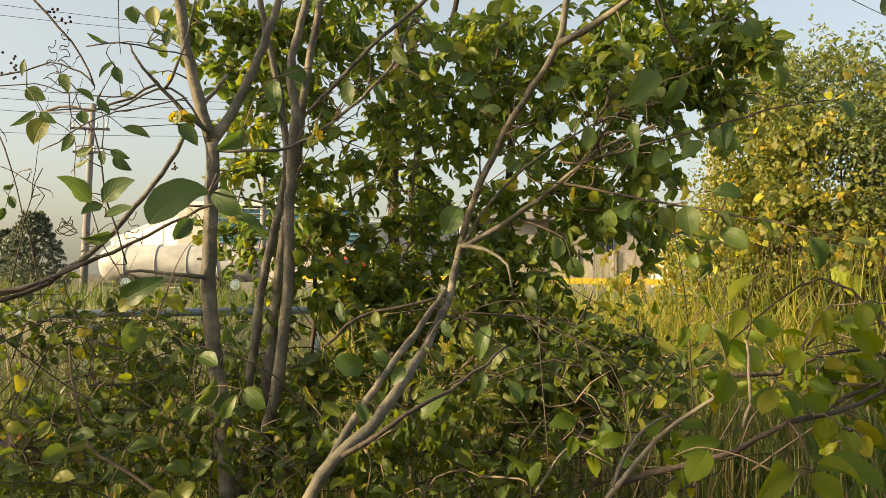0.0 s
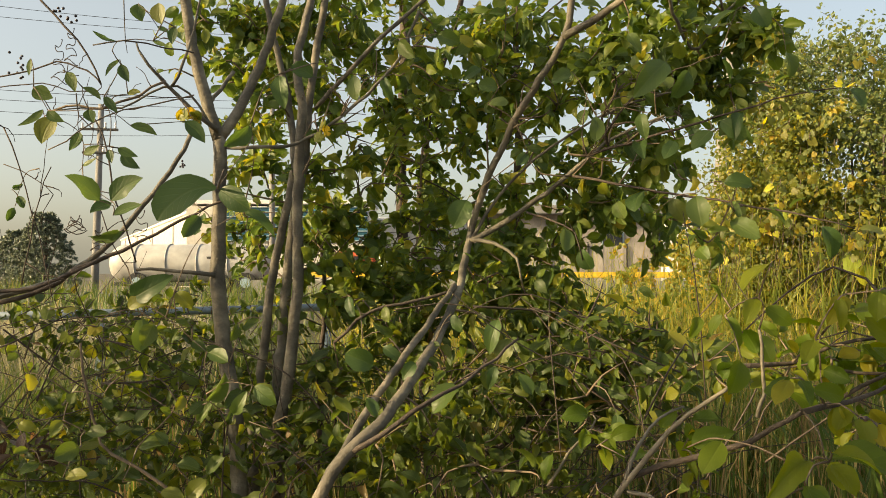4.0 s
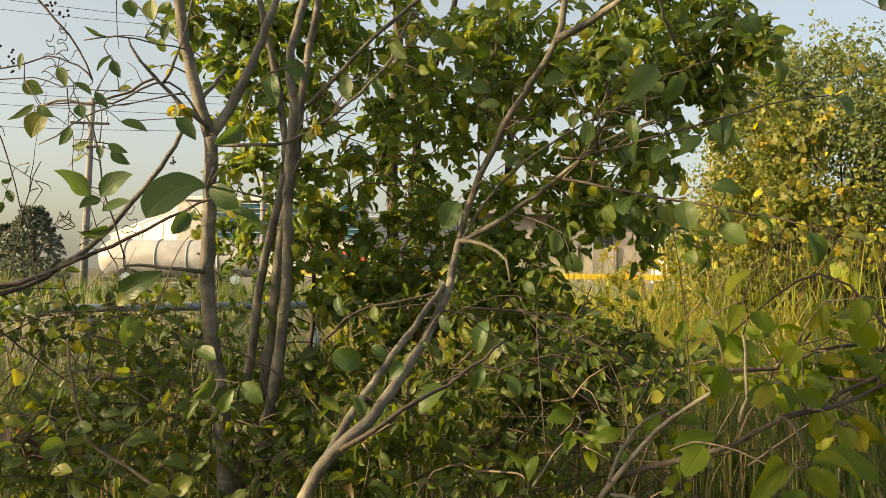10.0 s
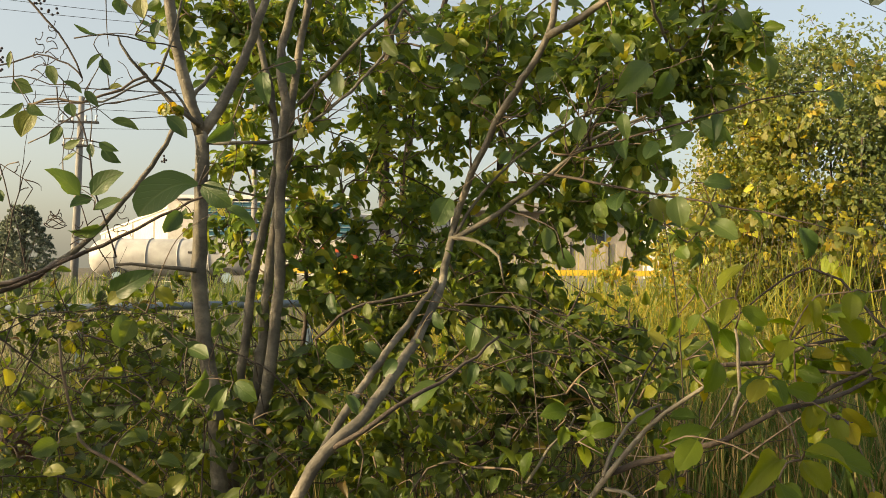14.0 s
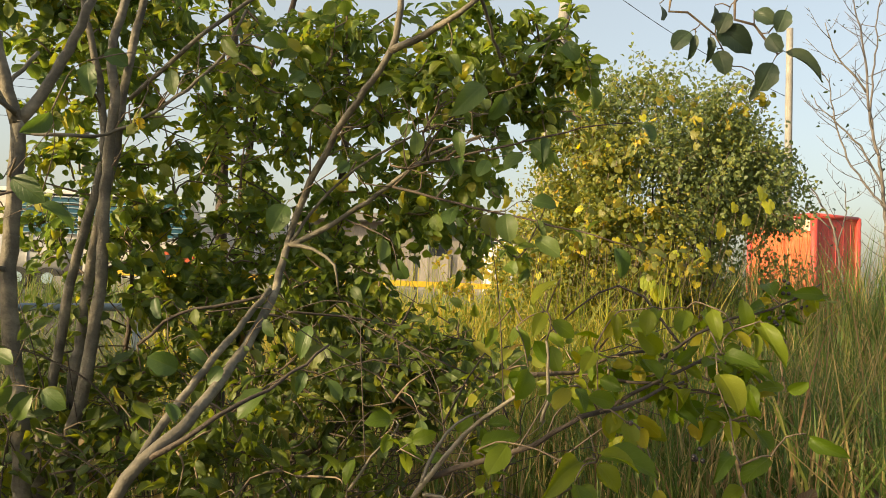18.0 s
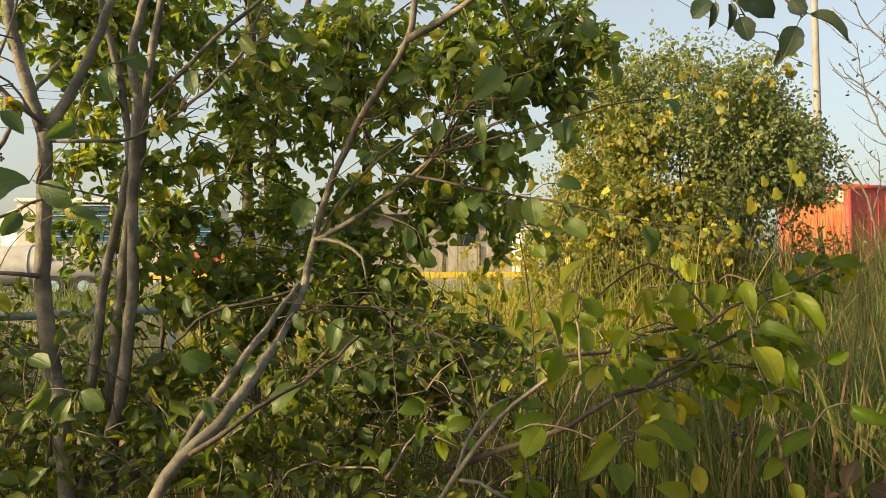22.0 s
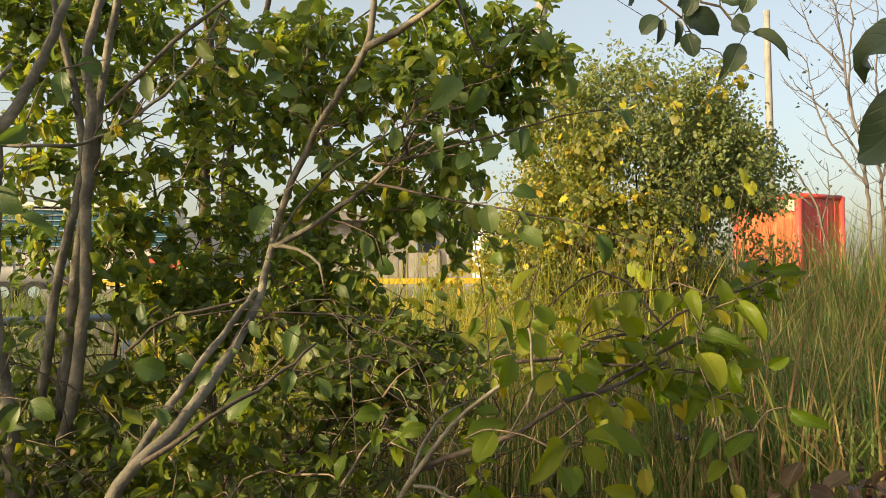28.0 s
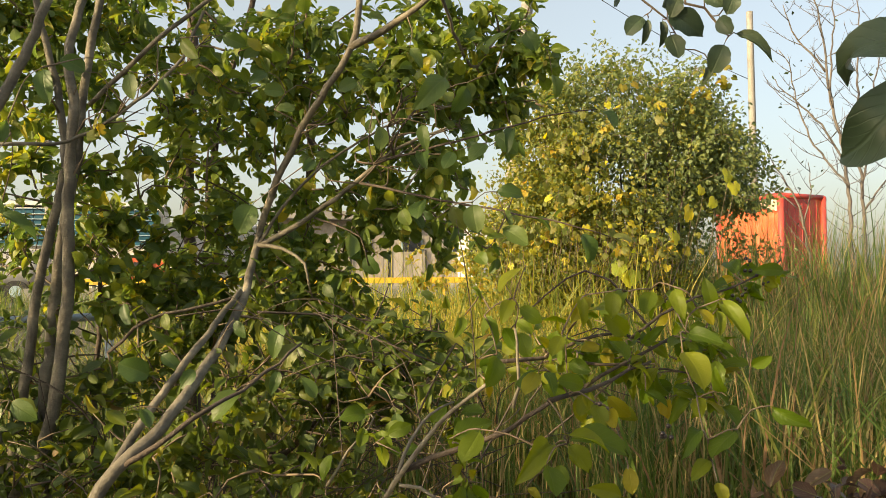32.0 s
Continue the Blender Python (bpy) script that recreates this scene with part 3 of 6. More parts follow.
office = thing("office_block", (-11, 49, ROAD_Z), "white office block with banded teal glass front", "building")
g = Geo()
box(g, (-10.9, 51.2, ROAD_Z + 2.55), (11.6, 4, 5.1), 0, 0.03)
part("wall", g, WALL_WHITE, office, smooth=False)
g = Geo()
box(g, (-10.9, 51.2, 5.98), (11.8, 4.2, 0.24), 0, 0.03)
part("roof", g, WHITE, office, smooth=False)
for i in range(7):
    for k in range(7):
        w = Geo()
        box(w, (-14.1 + i * 1.35, 49.15, 3.72 + k * 0.30), (1.31, 0.1, 0.27), 0, 0.01)
        part("pane", w, TEAL, office, smooth=False)
for k in range(8):
    w = Geo()
    box(w, (-10.05, 49.07, 3.57 + k * 0.30), (9.5, 0.09, 0.05))
    part("band", w, MULLION, office, "pale metal glazing band", smooth=False)

# tank trailer in front of the hall
tank = thing("tank_trailer", (-12, 36, ROAD_Z), "white cylindrical tank trailer parked by the road", "trailer")
g = Geo()
n = 36
ring = []
for x, r in ((-15.6, 0.30), (-15.5, 0.62), (-15.25, 0.80), (-14.9, 0.86), (-8.9, 0.86), (-8.5, 0.80), (-8.3, 0.62), (-8.2, 0.30)):
    ring.append([(x, 36 + r * math.cos(2 * math.pi * k / n), 1.98 + r * math.sin(2 * math.pi * k / n)) for k in range(n)])
g.add([p for q in ring for p in q], [(i * n + k, i * n + (k + 1) % n, (i + 1) * n + (k + 1) % n, (i + 1) * n + k) for i in range(len(ring) - 1) for k in range(n)] + [tuple(range(n)), tuple((len(ring) - 1) * n + k for k in range(n))])
part("tank", g, TANK_PAINT, tank)
for x in (-14.3, -12.9, -11.5, -10.1):
    g = Geo()
    pts = [(x, 36 + 0.88 * math.cos(a), 1.98 + 0.88 * math.sin(a), 0.025) for a in np.linspace(0, 2 * math.pi, 25)]
    tube(g, pts, step=0.3, sides=5)
    part("hoop", g, TANK_PAINT, tank)
g = Geo()
box(g, (-11.9, 36, 1.02), (7.2, 0.9, 0.18), 0, 0.02)
part("chassis", g, DARK_METAL, tank, "dark steel chassis", smooth=False)
for x in (-9.3, -10.5, -14.2):
    for y in (35.4, 36.6):
        g = Geo()
        round_bar(g, (x, y - 0.14, ROAD_Z + 0.46), (x, y + 0.14, ROAD_Z + 0.46), 0.46, 24)
        wheel = part("wheel", g, RUBBER, tank, "black tyre", smooth=False)
        g = Geo()
        round_bar(g, (x, y - 0.16, ROAD_Z + 0.46), (x, y + 0.16, ROAD_Z + 0.46), 0.24, 16)
        part("rim", g, MULLION, wheel, smooth=False)
for i in range(4):
    g = Geo()
    box(g, (-10.9 + i * 0.34, 35.13, 2.22), (0.22, 0.02, 0.10))
    part("letter_bar", g, DARK_METAL, tank, "dark unreadable lettering", smooth=False)

# orange lorry half hidden behind the stems
lorry = thing("orange_lorry", (-4.3, 31.5, ROAD_Z), "orange lorry with a white door parked on the road", "lorry")
g = Geo()
box(g, (-4.15, 34.5, 1.75), (1.7, 1.9, 1.5), 0, 0.1)
part("cab", g, ORANGE, lorry, smooth=False)
g = Geo()
box(g, (-3.0, 34.4, 1.65), (0.5, 1.7, 1.2), 0, 0.05)
part("side_panel", g, WHITE, lorry, "white side panel", smooth=False)
g = Geo()
box(g, (-4.3, 33.52, 2.0), (0.9, 0.05, 0.5), 0, 0.02)
part("window", g, DULL_GLASS, lorry, smooth=False)
for k in range(4):
    g = Geo()
    box(g, (-4.75 + k * 0.3, 33.52, 1.4), (0.05, 0.06, 0.55))
    part("rib", g, RED, lorry, smooth=False)
for x in (-4.7, -3.3):
    g = Geo()
    round_bar(g, (x, 33.5, ROAD_Z + 0.42), (x, 35.4, ROAD_Z + 0.42), 0.42, 22)
    part("wheel", g, RUBBER, lorry, "black tyre", smooth=False)

# small white kiosk and posts by the wall
kiosk = thing("white_kiosk", (11.3, 38, ROAD_Z), "small white roadside kiosk with a flat roof", "kiosk")
g = Geo()
box(g, (11.0, 38.6, ROAD_Z + 1.75), (1.2, 1.0, 3.5), 0, 0.03)
part("wall", g, WHITE, kiosk, smooth=False)
g = Geo()
box(g, (11.0, 38.6, ROAD_Z + 3.57), (1.5, 1.3, 0.14), 0, 0.03)
part("roof", g, WHITE, kiosk, smooth=False)
g = Geo()
box(g, (11.0, 38.07, ROAD_Z + 2.3), (0.6, 0.05, 0.7), 0, 0.01)
part("window", g, DULL_GLASS, kiosk, smooth=False)
g = Geo()
round_bar(g, (10.0, 37.6, ROAD_Z), (10.0, 37.6, ROAD_Z + 3.0), 0.09)
tagged(part("marker_post", g, WHITE), "slender white post beside the road", "post")

# orange steel cabin
cabin = thing("orange_cabin", (11.13, 14.74, 0.55), "orange-red steel cabin with rounded corners, partly hidden by a bush", "cabin")
CAB_X, CAB_Y = cabin.location.x, cabin.location.y


def cabin_at(along, across, z):
    """Along the lit side (to the left and away) and across (to the right)."""
    u, v = Vector((-0.23, 0.973, 0)), Vector((0.973, 0.23, 0))
    p = Vector((CAB_X, CAB_Y, 0)) + u * along + v * across
    return (p.x, p.y, z)


g = Geo()
H0, H1 = 0.55, 3.28
g.add([cabin_at(*p, z) for z in (H0, H1) for p in ((0, 0), (1.75, 0), (1.75, 1.35), (0, 1.35))], [(0, 1, 5, 4), (1, 2, 6, 5), (2, 3, 7, 6), (3, 0, 4, 7), (4, 5, 6, 7), (0, 3, 2, 1)])
part("body", g, ORANGE, cabin, smooth=False)
g = Geo()
curve = [(-0.006, 0.05), (-0.006, 0.4), (-0.006, 0.8), (-0.006, 1.08), (0.02, 1.22), (0.10, 1.33), (0.22, 1.357)]
g.add([cabin_at(*p, z) for z in (H0 + 0.02, H1 - 0.01) for p in curve], [(i, i + 1, i + 8, i + 7) for i in range(6)])
part("front_panel", g, RED, cabin, "faded red front panel with a rounded corner")
for p in ((0, 0), (1.75, 0), (0, 1.35)):
    g = Geo()
    round_bar(g, cabin_at(*p, H0), cabin_at(*p, H1 + 0.02), 0.07)
    part("corner_post", g, RED, cabin)
for p, q in (((0, 0), (1.75, 0)), ((0, 0), (0, 1.35))):
    for z in (H0 + 0.06, H1):
        g = Geo()
        round_bar(g, cabin_at(*p, z), cabin_at(*q, z), 0.055)
        part("edge_rail", g, RED, cabin)
for i in range(8):
    g = Geo()
    round_bar(g, cabin_at(0.18 + i * 0.2, -0.01, H0 + 0.15), cabin_at(0.18 + i * 0.2, 0.0, H1 - 0.12), 0.016, 6)
    part("rib", g, ORANGE, cabin)
for i in range(5):
    g = Geo()
    round_bar(g, cabin_at(0.0, 0.2 + i * 0.23, H0 + 0.15), cabin_at(0.0, 0.2 + i * 0.23, H1 - 0.12), 0.014, 6)
    part("rib", g, RED, cabin)
g = Geo()
g.add([cabin_at(a, -0.075, z) for a, z in ((0.05, H1 - 0.34), (0.45, H1 - 0.26), (0.62, H1 - 0.07), (0.05, H1 - 0.07))] + [cabin_at(a, -0.05, z) for a, z in ((0.05, H1 - 0.34), (0.45, H1 - 0.26), (0.62, H1 - 0.07), (0.05, H1 - 0.07))],
      [(0, 1, 2, 3), (0, 4, 5, 1), (1, 5, 6, 2), (2, 6, 7, 3), (3, 7, 4, 0)])
part("sign_plate", g, WORN_PLATE, cabin, "worn pale plate at the corner", smooth=False)

# ---- poles and wires ----


def pole(foot, top, r0, r1, label, arms=()):
    t = thing("utility_pole", foot, label, "pole", "utility poles")
    g = Geo()
    tube(g, [(*foot, r0), (*((np.array(foot) + np.array(top)) / 2), (r0 + r1) / 2), (*top, r1)], step=1.5, sides=16)
    part("shaft", g, CONCRETE, t)
    for h, half in arms:
        s = (h - foot[2]) / (top[2] - foot[2])
        c = np.array(foot) + (np.array(top) - np.array(foot)) * s
        g = Geo()
        box(g, (c[0], c[1] - 0.13, h), (2 * half, 0.09, 0.09), 8, 0.01)
        arm = part("cross_arm", g, DARK_METAL, t, smooth=False)
        for k in (-0.9, -0.35, 0.35, 0.9):
            g = Geo()
            ins = c + np.array((k * half, -0.13, 0))
            tube(g, [(ins[0], ins[1], h + 0.04, 0.035), (ins[0], ins[1], h + 0.12, 0.055), (ins[0], ins[1], h + 0.16, 0.03), (ins[0], ins[1], h + 0.24, 0.05), (ins[0], ins[1], h + 0.28, 0.02)], step=0.03, sides=8)
            part("insulator", g, WHITE, arm)
    return t


PL, PLT = (-14.600, 31.965, 1.516), (-14.325, 31.749, 8.396)
pole((PL[0], PL[1], 0.6), PLT, 0.16, 0.11, "slim concrete power pole with two cross arms", ((7.35, 0.75), (6.4, 0.62)))
PM, PMT = (7.082, 20.902, 1.710), (7.632, 20.399, 11.162)
pole((PM[0] - 0.3, PM[1], 0.6), PMT, 0.22, 0.15, "leaning pale concrete power pole beside a bush")
PR, PRT = (14.982, 21.059, 1.688), (14.737, 20.808, 9.596)
pole((PR[0], PR[1], 0.6), PRT, 0.125, 0.095, "slim concrete pole behind a bush")
PB, PBT = (-9.191, 39.986, 1.582), (-9.161, 39.584, 14.306)
pole((PB[0], PB[1], 0.6), PBT, 0.16, 0.12, "distant concrete pole behind the stems", ((10.4, 0.8), (12.9, 0.8)))


PX, PXT = (-30.478, 32.914, 1.412), (-30.575, 32.459, 15.833)
pole((PX[0], PX[1], 0.6), PXT, 0.16, 0.12, "tall concrete power pole at the edge of the waste ground")


def wire(a, b, sag=0.3, r=0.012):
    a, b = np.array(a), np.array(b)
    g = Geo()
    pts = [(*(a + (b - a) * s - (0, 0, 4 * sag * s * (1 - s))), r) for s in np.linspace(0, 1, 9)]
    tube(g, pts, step=3.0, sides=5)
    return tagged(part("power_line", g, DARK_METAL), "thin dark overhead power line", "cable", "overhead lines")


wire((-30.561, 32.526, 13.705), (-9.156, 39.609, 13.533))
wire((-30.565, 32.506, 14.320), (-9.158, 39.599, 13.848))
wire((-30.538, 32.634, 10.277), (-9.191, 39.713, 10.237), 0.3)
wire((-30.534, 32.651, 9.733), (-9.189, 39.723, 9.893), 0.3)
wire((-30.531, 32.668, 9.213), (-9.185, 39.742, 9.320), 0.3)
wire((-30.522, 32.709, 7.913), (-9.180, 39.764, 8.603), 0.3)
wire((7.731, 20.500, 10.585), (15.033, 21.188, 7.594), 0.25, 0.010)
wire((-9.193, 39.705, 10.466), (8.111, 21.806, 8.885), 0.4)
wire((-9.189, 39.723, 9.893), (8.020, 21.826, 8.254), 0.4)

# ---- far tree on the left, bare tree on the right ----


def far_tree(foot, height, width, seed, label, material, count, leaf):
    rng = np.random.default_rng(seed)
    t = thing("tree", foot, label, "tree")
    g = Geo()
    f = np.array(foot)
    axis = tube(g, [(*f, 0.10), (*(f + (0.05, 0, height * 0.5)), 0.07), (*(f + (0, 0, height * 0.93)), 0.02)], step=0.3, sides=8)
    part("trunk", g, BARK_DARK, t)
    gr = Growth(seed, axis[2:, :3])
    tg = []
    for i in range(count):
        s = rng.random() ** 0.8
        w = width * 0.5 * (1 - 0.75 * s ** 1.6) * (0.55 + 0.5 * rng.random())
        a = rng.random() * 2 * math.pi
        tg.append(f + np.array((w * math.cos(a), w * math.sin(a), height * (0.10 + 0.9 * s))))
    gr.reach(tg, radius=0.006, leaf=leaf, per=16, step=0.3, bare=0.1, sides=3)
    part("limbs", gr.twigs, BARK_DARK, t)
    g = Geo()
    for k, m in enumerate(gr.leaves):
        bake(g, SIMPLE_KINDS[k % 3], m)
    part("crown", g, material, t, kind="stuff")
    return t


T0 = (-13.540, 25.966, 1.502)
far_tree((T0[0], T0[1], 0.6), 2.9, 2.5, 11, "dense dark green tree standing before the hall", LEAF_DARK, 900, 0.085)
T1 = (-15.525, 27.961, 1.496)
far_tree((T1[0], T1[1], 0.6), 2.4, 2.9, 12, "low greyish green tree beside the hall", LEAF_DARK, 850, 0.085)


def bare_tree(foot, seed, trunk_line, limb_lines, r, label):
    """A leafless tree: trunk and main limbs along given lines, ascending side twigs on alternate sides, spurs on those, a last few leaves."""
    rng = np.random.default_rng(seed)
    t = thing("bare_tree", foot, label, "tree", "bare trees")
    twigs = Geo()
    axes = []
    for k, line in enumerate([[foot] + trunk_line] + limb_lines):
        g = Geo()
        rs = np.linspace(r if k == 0 else r * 0.5, 0.006, len(line))
        c = tube(g, [(*p, q) for p, q in zip(line, rs)], step=0.12, sides=8, rng=rng, wobble=0.012)
        part("trunk" if k == 0 else "limb", g, BARE_BARK, t)
        axes.append(c)
    for c in axes:
        flip = 1
        for i in range(2, len(c) - 1):
            if c[i, 2] < 1.7 or rng.random() < 0.25:
                continue
            flip = -flip
            L = (0.25 + 0.5 * rng.random()) * (1.0 - 0.4 * i / len(c))
            a = (0 if flip > 0 else math.pi) + rng.normal(0, 0.7)
            way = np.array((math.cos(a), math.sin(a), 0.45 + 0.3 * rng.random()))
            p = c[i, :3]
            q, e = p + way * L * 0.5, p + way * L + (0, 0, 0.22 * L)
            w = tube(twigs, [(*p, 0.0065), (*(q + rng.normal(0, 0.015, 3)), 0.0048), (*e, 0.0025)], step=0.06, sides=5)
            for j in range(2, len(w) - 1, 2):
                b = way * 0.6 * rng.random() + rng.normal(0, 0.5, 3)
                b[2] = abs(b[2]) + 0.25
                tube(twigs, [(*w[j, :3], 0.0035), (*(w[j, :3] + b * 0.13 * (0.4 + rng.random())), 0.002)], step=0.2, sides=4)
    part("twig", twigs, BARE_BARK, t, kind="stuff")
    dead = shared_leaves(SIMPLE_KINDS, LEAF_SHADE, "leaf")
    for i in range(26):
        c = axes[int(rng.integers(0, len(axes)))]
        p = c[int(rng.integers(len(c) // 2, len(c))), :3] + rng.normal(0, 0.12, 3)
        hang_leaf(dead, i, leaf_matrix(p, rng.normal(0, 1, 3) - (0, 0, 0.6), rng.normal(0, 1, 3), 0.05 + 0.03 * rng.random()), t)
    return t


bare_tree((8.572, 9.762, 0.25), 5,
          [(8.566, 9.767, 1.609), (8.533, 9.734, 2.599), (8.368, 9.716, 3.586), (8.202, 9.706, 4.198), (8.028, 9.613, 4.948), (7.843, 9.556, 5.490), (7.642, 9.451, 6.086)],
          [[(8.264, 9.719, 3.955), (8.187, 9.685, 4.316), (8.144, 9.550, 4.854), (8.062, 9.390, 5.450), (7.980, 9.235, 5.950)],
           [(8.513, 9.727, 2.805), (8.261, 9.875, 3.232), (8.013, 9.987, 3.687), (7.867, 9.998, 4.121), (7.762, 9.964, 4.528), (7.582, 9.995, 4.862)],
           [(8.131, 9.683, 4.478), (7.929, 9.754, 4.775), (7.770, 9.813, 4.972), (7.632, 9.825, 5.233), (7.531, 9.809, 5.470)],
           [(8.446, 9.728, 3.176), (8.173, 9.848, 3.727), (7.930, 9.971, 4.034), (7.730, 10.068, 4.256), (7.601, 10.109, 4.454)]],
          0.036, "leafless grey-brown tree with ascending side twigs")
bare_tree((9.381, 10.380, 0.3), 6,
          [(9.370, 10.390, 1.704), (9.293, 10.361, 2.939), (9.204, 10.282, 3.810), (9.115, 10.186, 4.490), (9.028, 10.019, 5.226), (8.844, 9.856, 6.021)],
          [[(9.293, 10.361, 2.939), (9.393, 10.153, 3.618), (9.431, 10.001, 4.115), (9.456, 9.815, 4.677)],
           [(9.226, 10.300, 3.637), (9.286, 10.108, 4.218), (9.289, 9.962, 4.706), (9.218, 9.801, 5.345)],
           [(9.329, 10.380, 2.499), (9.544, 10.122, 3.006), (9.744, 9.828, 3.576)]],
          0.036, "leafless grey-brown tree with ascending side twigs")
bare_tree((9.083, 11.288, 0.3), 8,
          [(9.070, 11.299, 1.625), (8.997, 11.323, 2.380), (8.781, 11.420, 3.048), (8.625, 11.494, 3.339), (8.499, 11.538, 3.629)],
          [[(8.997, 11.323, 2.380), (9.057, 11.218, 2.938), (9.003, 11.192, 3.404)],
           [(8.901, 11.373, 2.666), (8.683, 11.511, 2.913), (8.571, 11.576, 3.061)]],
          0.03, "thin leafless sapling beside the cabin")

# ---- the bush behind the grass ----
BUSH = (3.122, 6.010, 0.0)
bush = thing("bush", BUSH, "tall rounded bush with small green and yellowing leaves", "bush")
rng = np.random.default_rng(21)
axes_nodes = []
for i in range(9):
    a = 2 * math.pi * i / 9 + rng.normal(0, 0.2)
    lean = 0.25 + 0.55 * rng.random()
    hgt = 2.2 + 0.9 * rng.random()
    b0 = np.array(BUSH) + (0.12 * math.cos(a), 0.12 * math.sin(a), 0)
    g = Geo()
    c = tube(g, [(*b0, 0.022), (*(b0 + (lean * 0.4 * math.cos(a), lean * 0.4 * math.sin(a), hgt * 0.45)), 0.016), (*(b0 + (lean * math.cos(a), lean * math.sin(a), hgt)), 0.006)], step=0.15, sides=7, rng=rng, wobble=0.012)
    part("stem", g, BARK_DARK, bush)
    axes_nodes.extend(c[3:, :3])
gr = Growth(22, axes_nodes)
tg = cloud(rng, (BUSH[0], BUSH[1], 2.15), (1.18, 0.9, 1.15), 860, 0.5)
tg += cloud(rng, (BUSH[0] - 0.55, BUSH[1] - 0.2, 1.5), (0.65, 0.6, 0.85), 330, 0.45)
tg += cloud(rng, (BUSH[0] + 0.5, BUSH[1] + 0.1, 1.75), (0.62, 0.6, 1.0), 420, 0.35)
tg += cloud(rng, (BUSH[0] - 0.1, BUSH[1], 2.85), (0.85, 0.6, 0.48), 220, 0.5)
tg += cloud(rng, (BUSH[0] - 0.85, BUSH[1] - 0.1, 1.9), (0.4, 0.45, 1.0), 260, 0.3)
tg += cloud(rng, (BUSH[0] + 0.65, BUSH[1], 2.55), (0.42, 0.4, 0.55), 170, 0.3)
tg += cloud(rng, (BUSH[0] + 1.05, BUSH[1] - 0.1, 1.45), (0.3, 0.4, 0.55), 40, 0.2)
tg += cloud(rng, (BUSH[0] - 1.2, BUSH[1] + 0.1, 1.5), (0.32, 0.4, 0.8), 50, 0.0)
tg += cloud(rng, (BUSH[0] + 1.12, BUSH[1] + 0.1, 2.25), (0.28, 0.3, 0.6), 50, 0.2)
# thin below on the side of the cabin
tg = [p for p in tg if not (p[0] / p[1] > 0.62 and p[2] < 2.05 and rng.random() < 0.93)]
gr.reach([p for p in tg if p[2] > 0.3], radius=0.002, leaf=0.036, per=36, step=0.08, bare=0.0, sides=3, droop=0.7, face=(-0.7, -0.6, 0.5), scatter=0.055)
part("twig", gr.twigs, TWIG, bush, kind="stuff")
lv = gr.leaves
front = sorted(range(len(lv)), key=lambda i: lv[i].translation.y)[:220]
meshes = shared_leaves(SIMPLE_KINDS, LEAF_BUSH, "leaf")
lime_meshes = shared_leaves(SIMPLE_KINDS, LEAF_LIME, "leaf")
near_set = set(front)
g, gl = Geo(), Geo()
for i, m in enumerate(lv):
    p = m.translation
    # yellowing and sunlight on the sunward side, both put into leaf colour, in drifts
    drift = (p.x - BUSH[0]) / 1.1 + 0.35 * (p.z - 2.0) + 0.3 * math.sin(4.1 * p.x + 3.3 * p.z) + 0.35 * rng.normal()
    turned = drift < -0.22
    if i in near_set:
        hang_leaf(lime_meshes if turned else meshes, i, m, bush)
    else:
        bake(gl if turned else g, SIMPLE_KINDS[i % 3], m)
part("crown", g, LEAF_BUSH, bush, kind="stuff")
part("crown", gl, LEAF_LIME, bush, "leaves coloured yellow-green for yellowing and for sunlight on this side", kind="stuff")

YS = (2.076, 7.410, 1.541)
yellowing = thing("bush", (YS[0], YS[1], 0), "low bush with yellowing leaves beside the taller bush", "bush")
rng = np.random.default_rng(25)
nodes_y = []
for i in range(6):
    a = i * 1.05
    b0 = np.array((YS[0], YS[1], 0)) + (0.2 * math.cos(a), 0.1 * math.sin(a), 0)
    g = Geo()
    c = tube(g, [(*b0, 0.012), (*(b0 + (0.15 * math.cos(a), 0.1 * math.sin(a), 0.7)), 0.008), (*(b0 + (0.4 * math.cos(a), 0.3 * math.sin(a), 1.5)), 0.003)], step=0.1, sides=6, rng=rng, wobble=0.01)
    part("stem", g, BARK_DARK, yellowing)
    nodes_y.extend(c[2:, :3])
gy = Growth(26, nodes_y)
tgy = cloud(rng, (YS[0], YS[1], 1.35), (0.62, 0.4, 0.55), 150, 0.2) + cloud(rng, (YS[0] + 0.3, YS[1] - 0.3, 1.0), (0.5, 0.4, 0.6), 110, 0.2)
gy.reach([p for p in tgy if p[2] > 0.2], radius=0.0016, leaf=0.062, per=9, step=0.08, bare=0.1, sides=3, droop=0.5)
part("twig", gy.twigs, TWIG, yellowing, kind="stuff")
g = Geo()
ymeshes = shared_leaves(SIMPLE_KINDS, LEAF_YELLOWING, "leaf")
near_set = set(sorted(range(len(gy.leaves)), key=lambda i: gy.leaves[i].translation.y)[:150])
for i, m in enumerate(gy.leaves):
    if i in near_set:
        hang_leaf(ymeshes, i, m, yellowing)
    else:
        bake(g, SIMPLE_KINDS[i % 3], m)
part("crown", g, LEAF_YELLOWING, yellowing, kind="stuff")

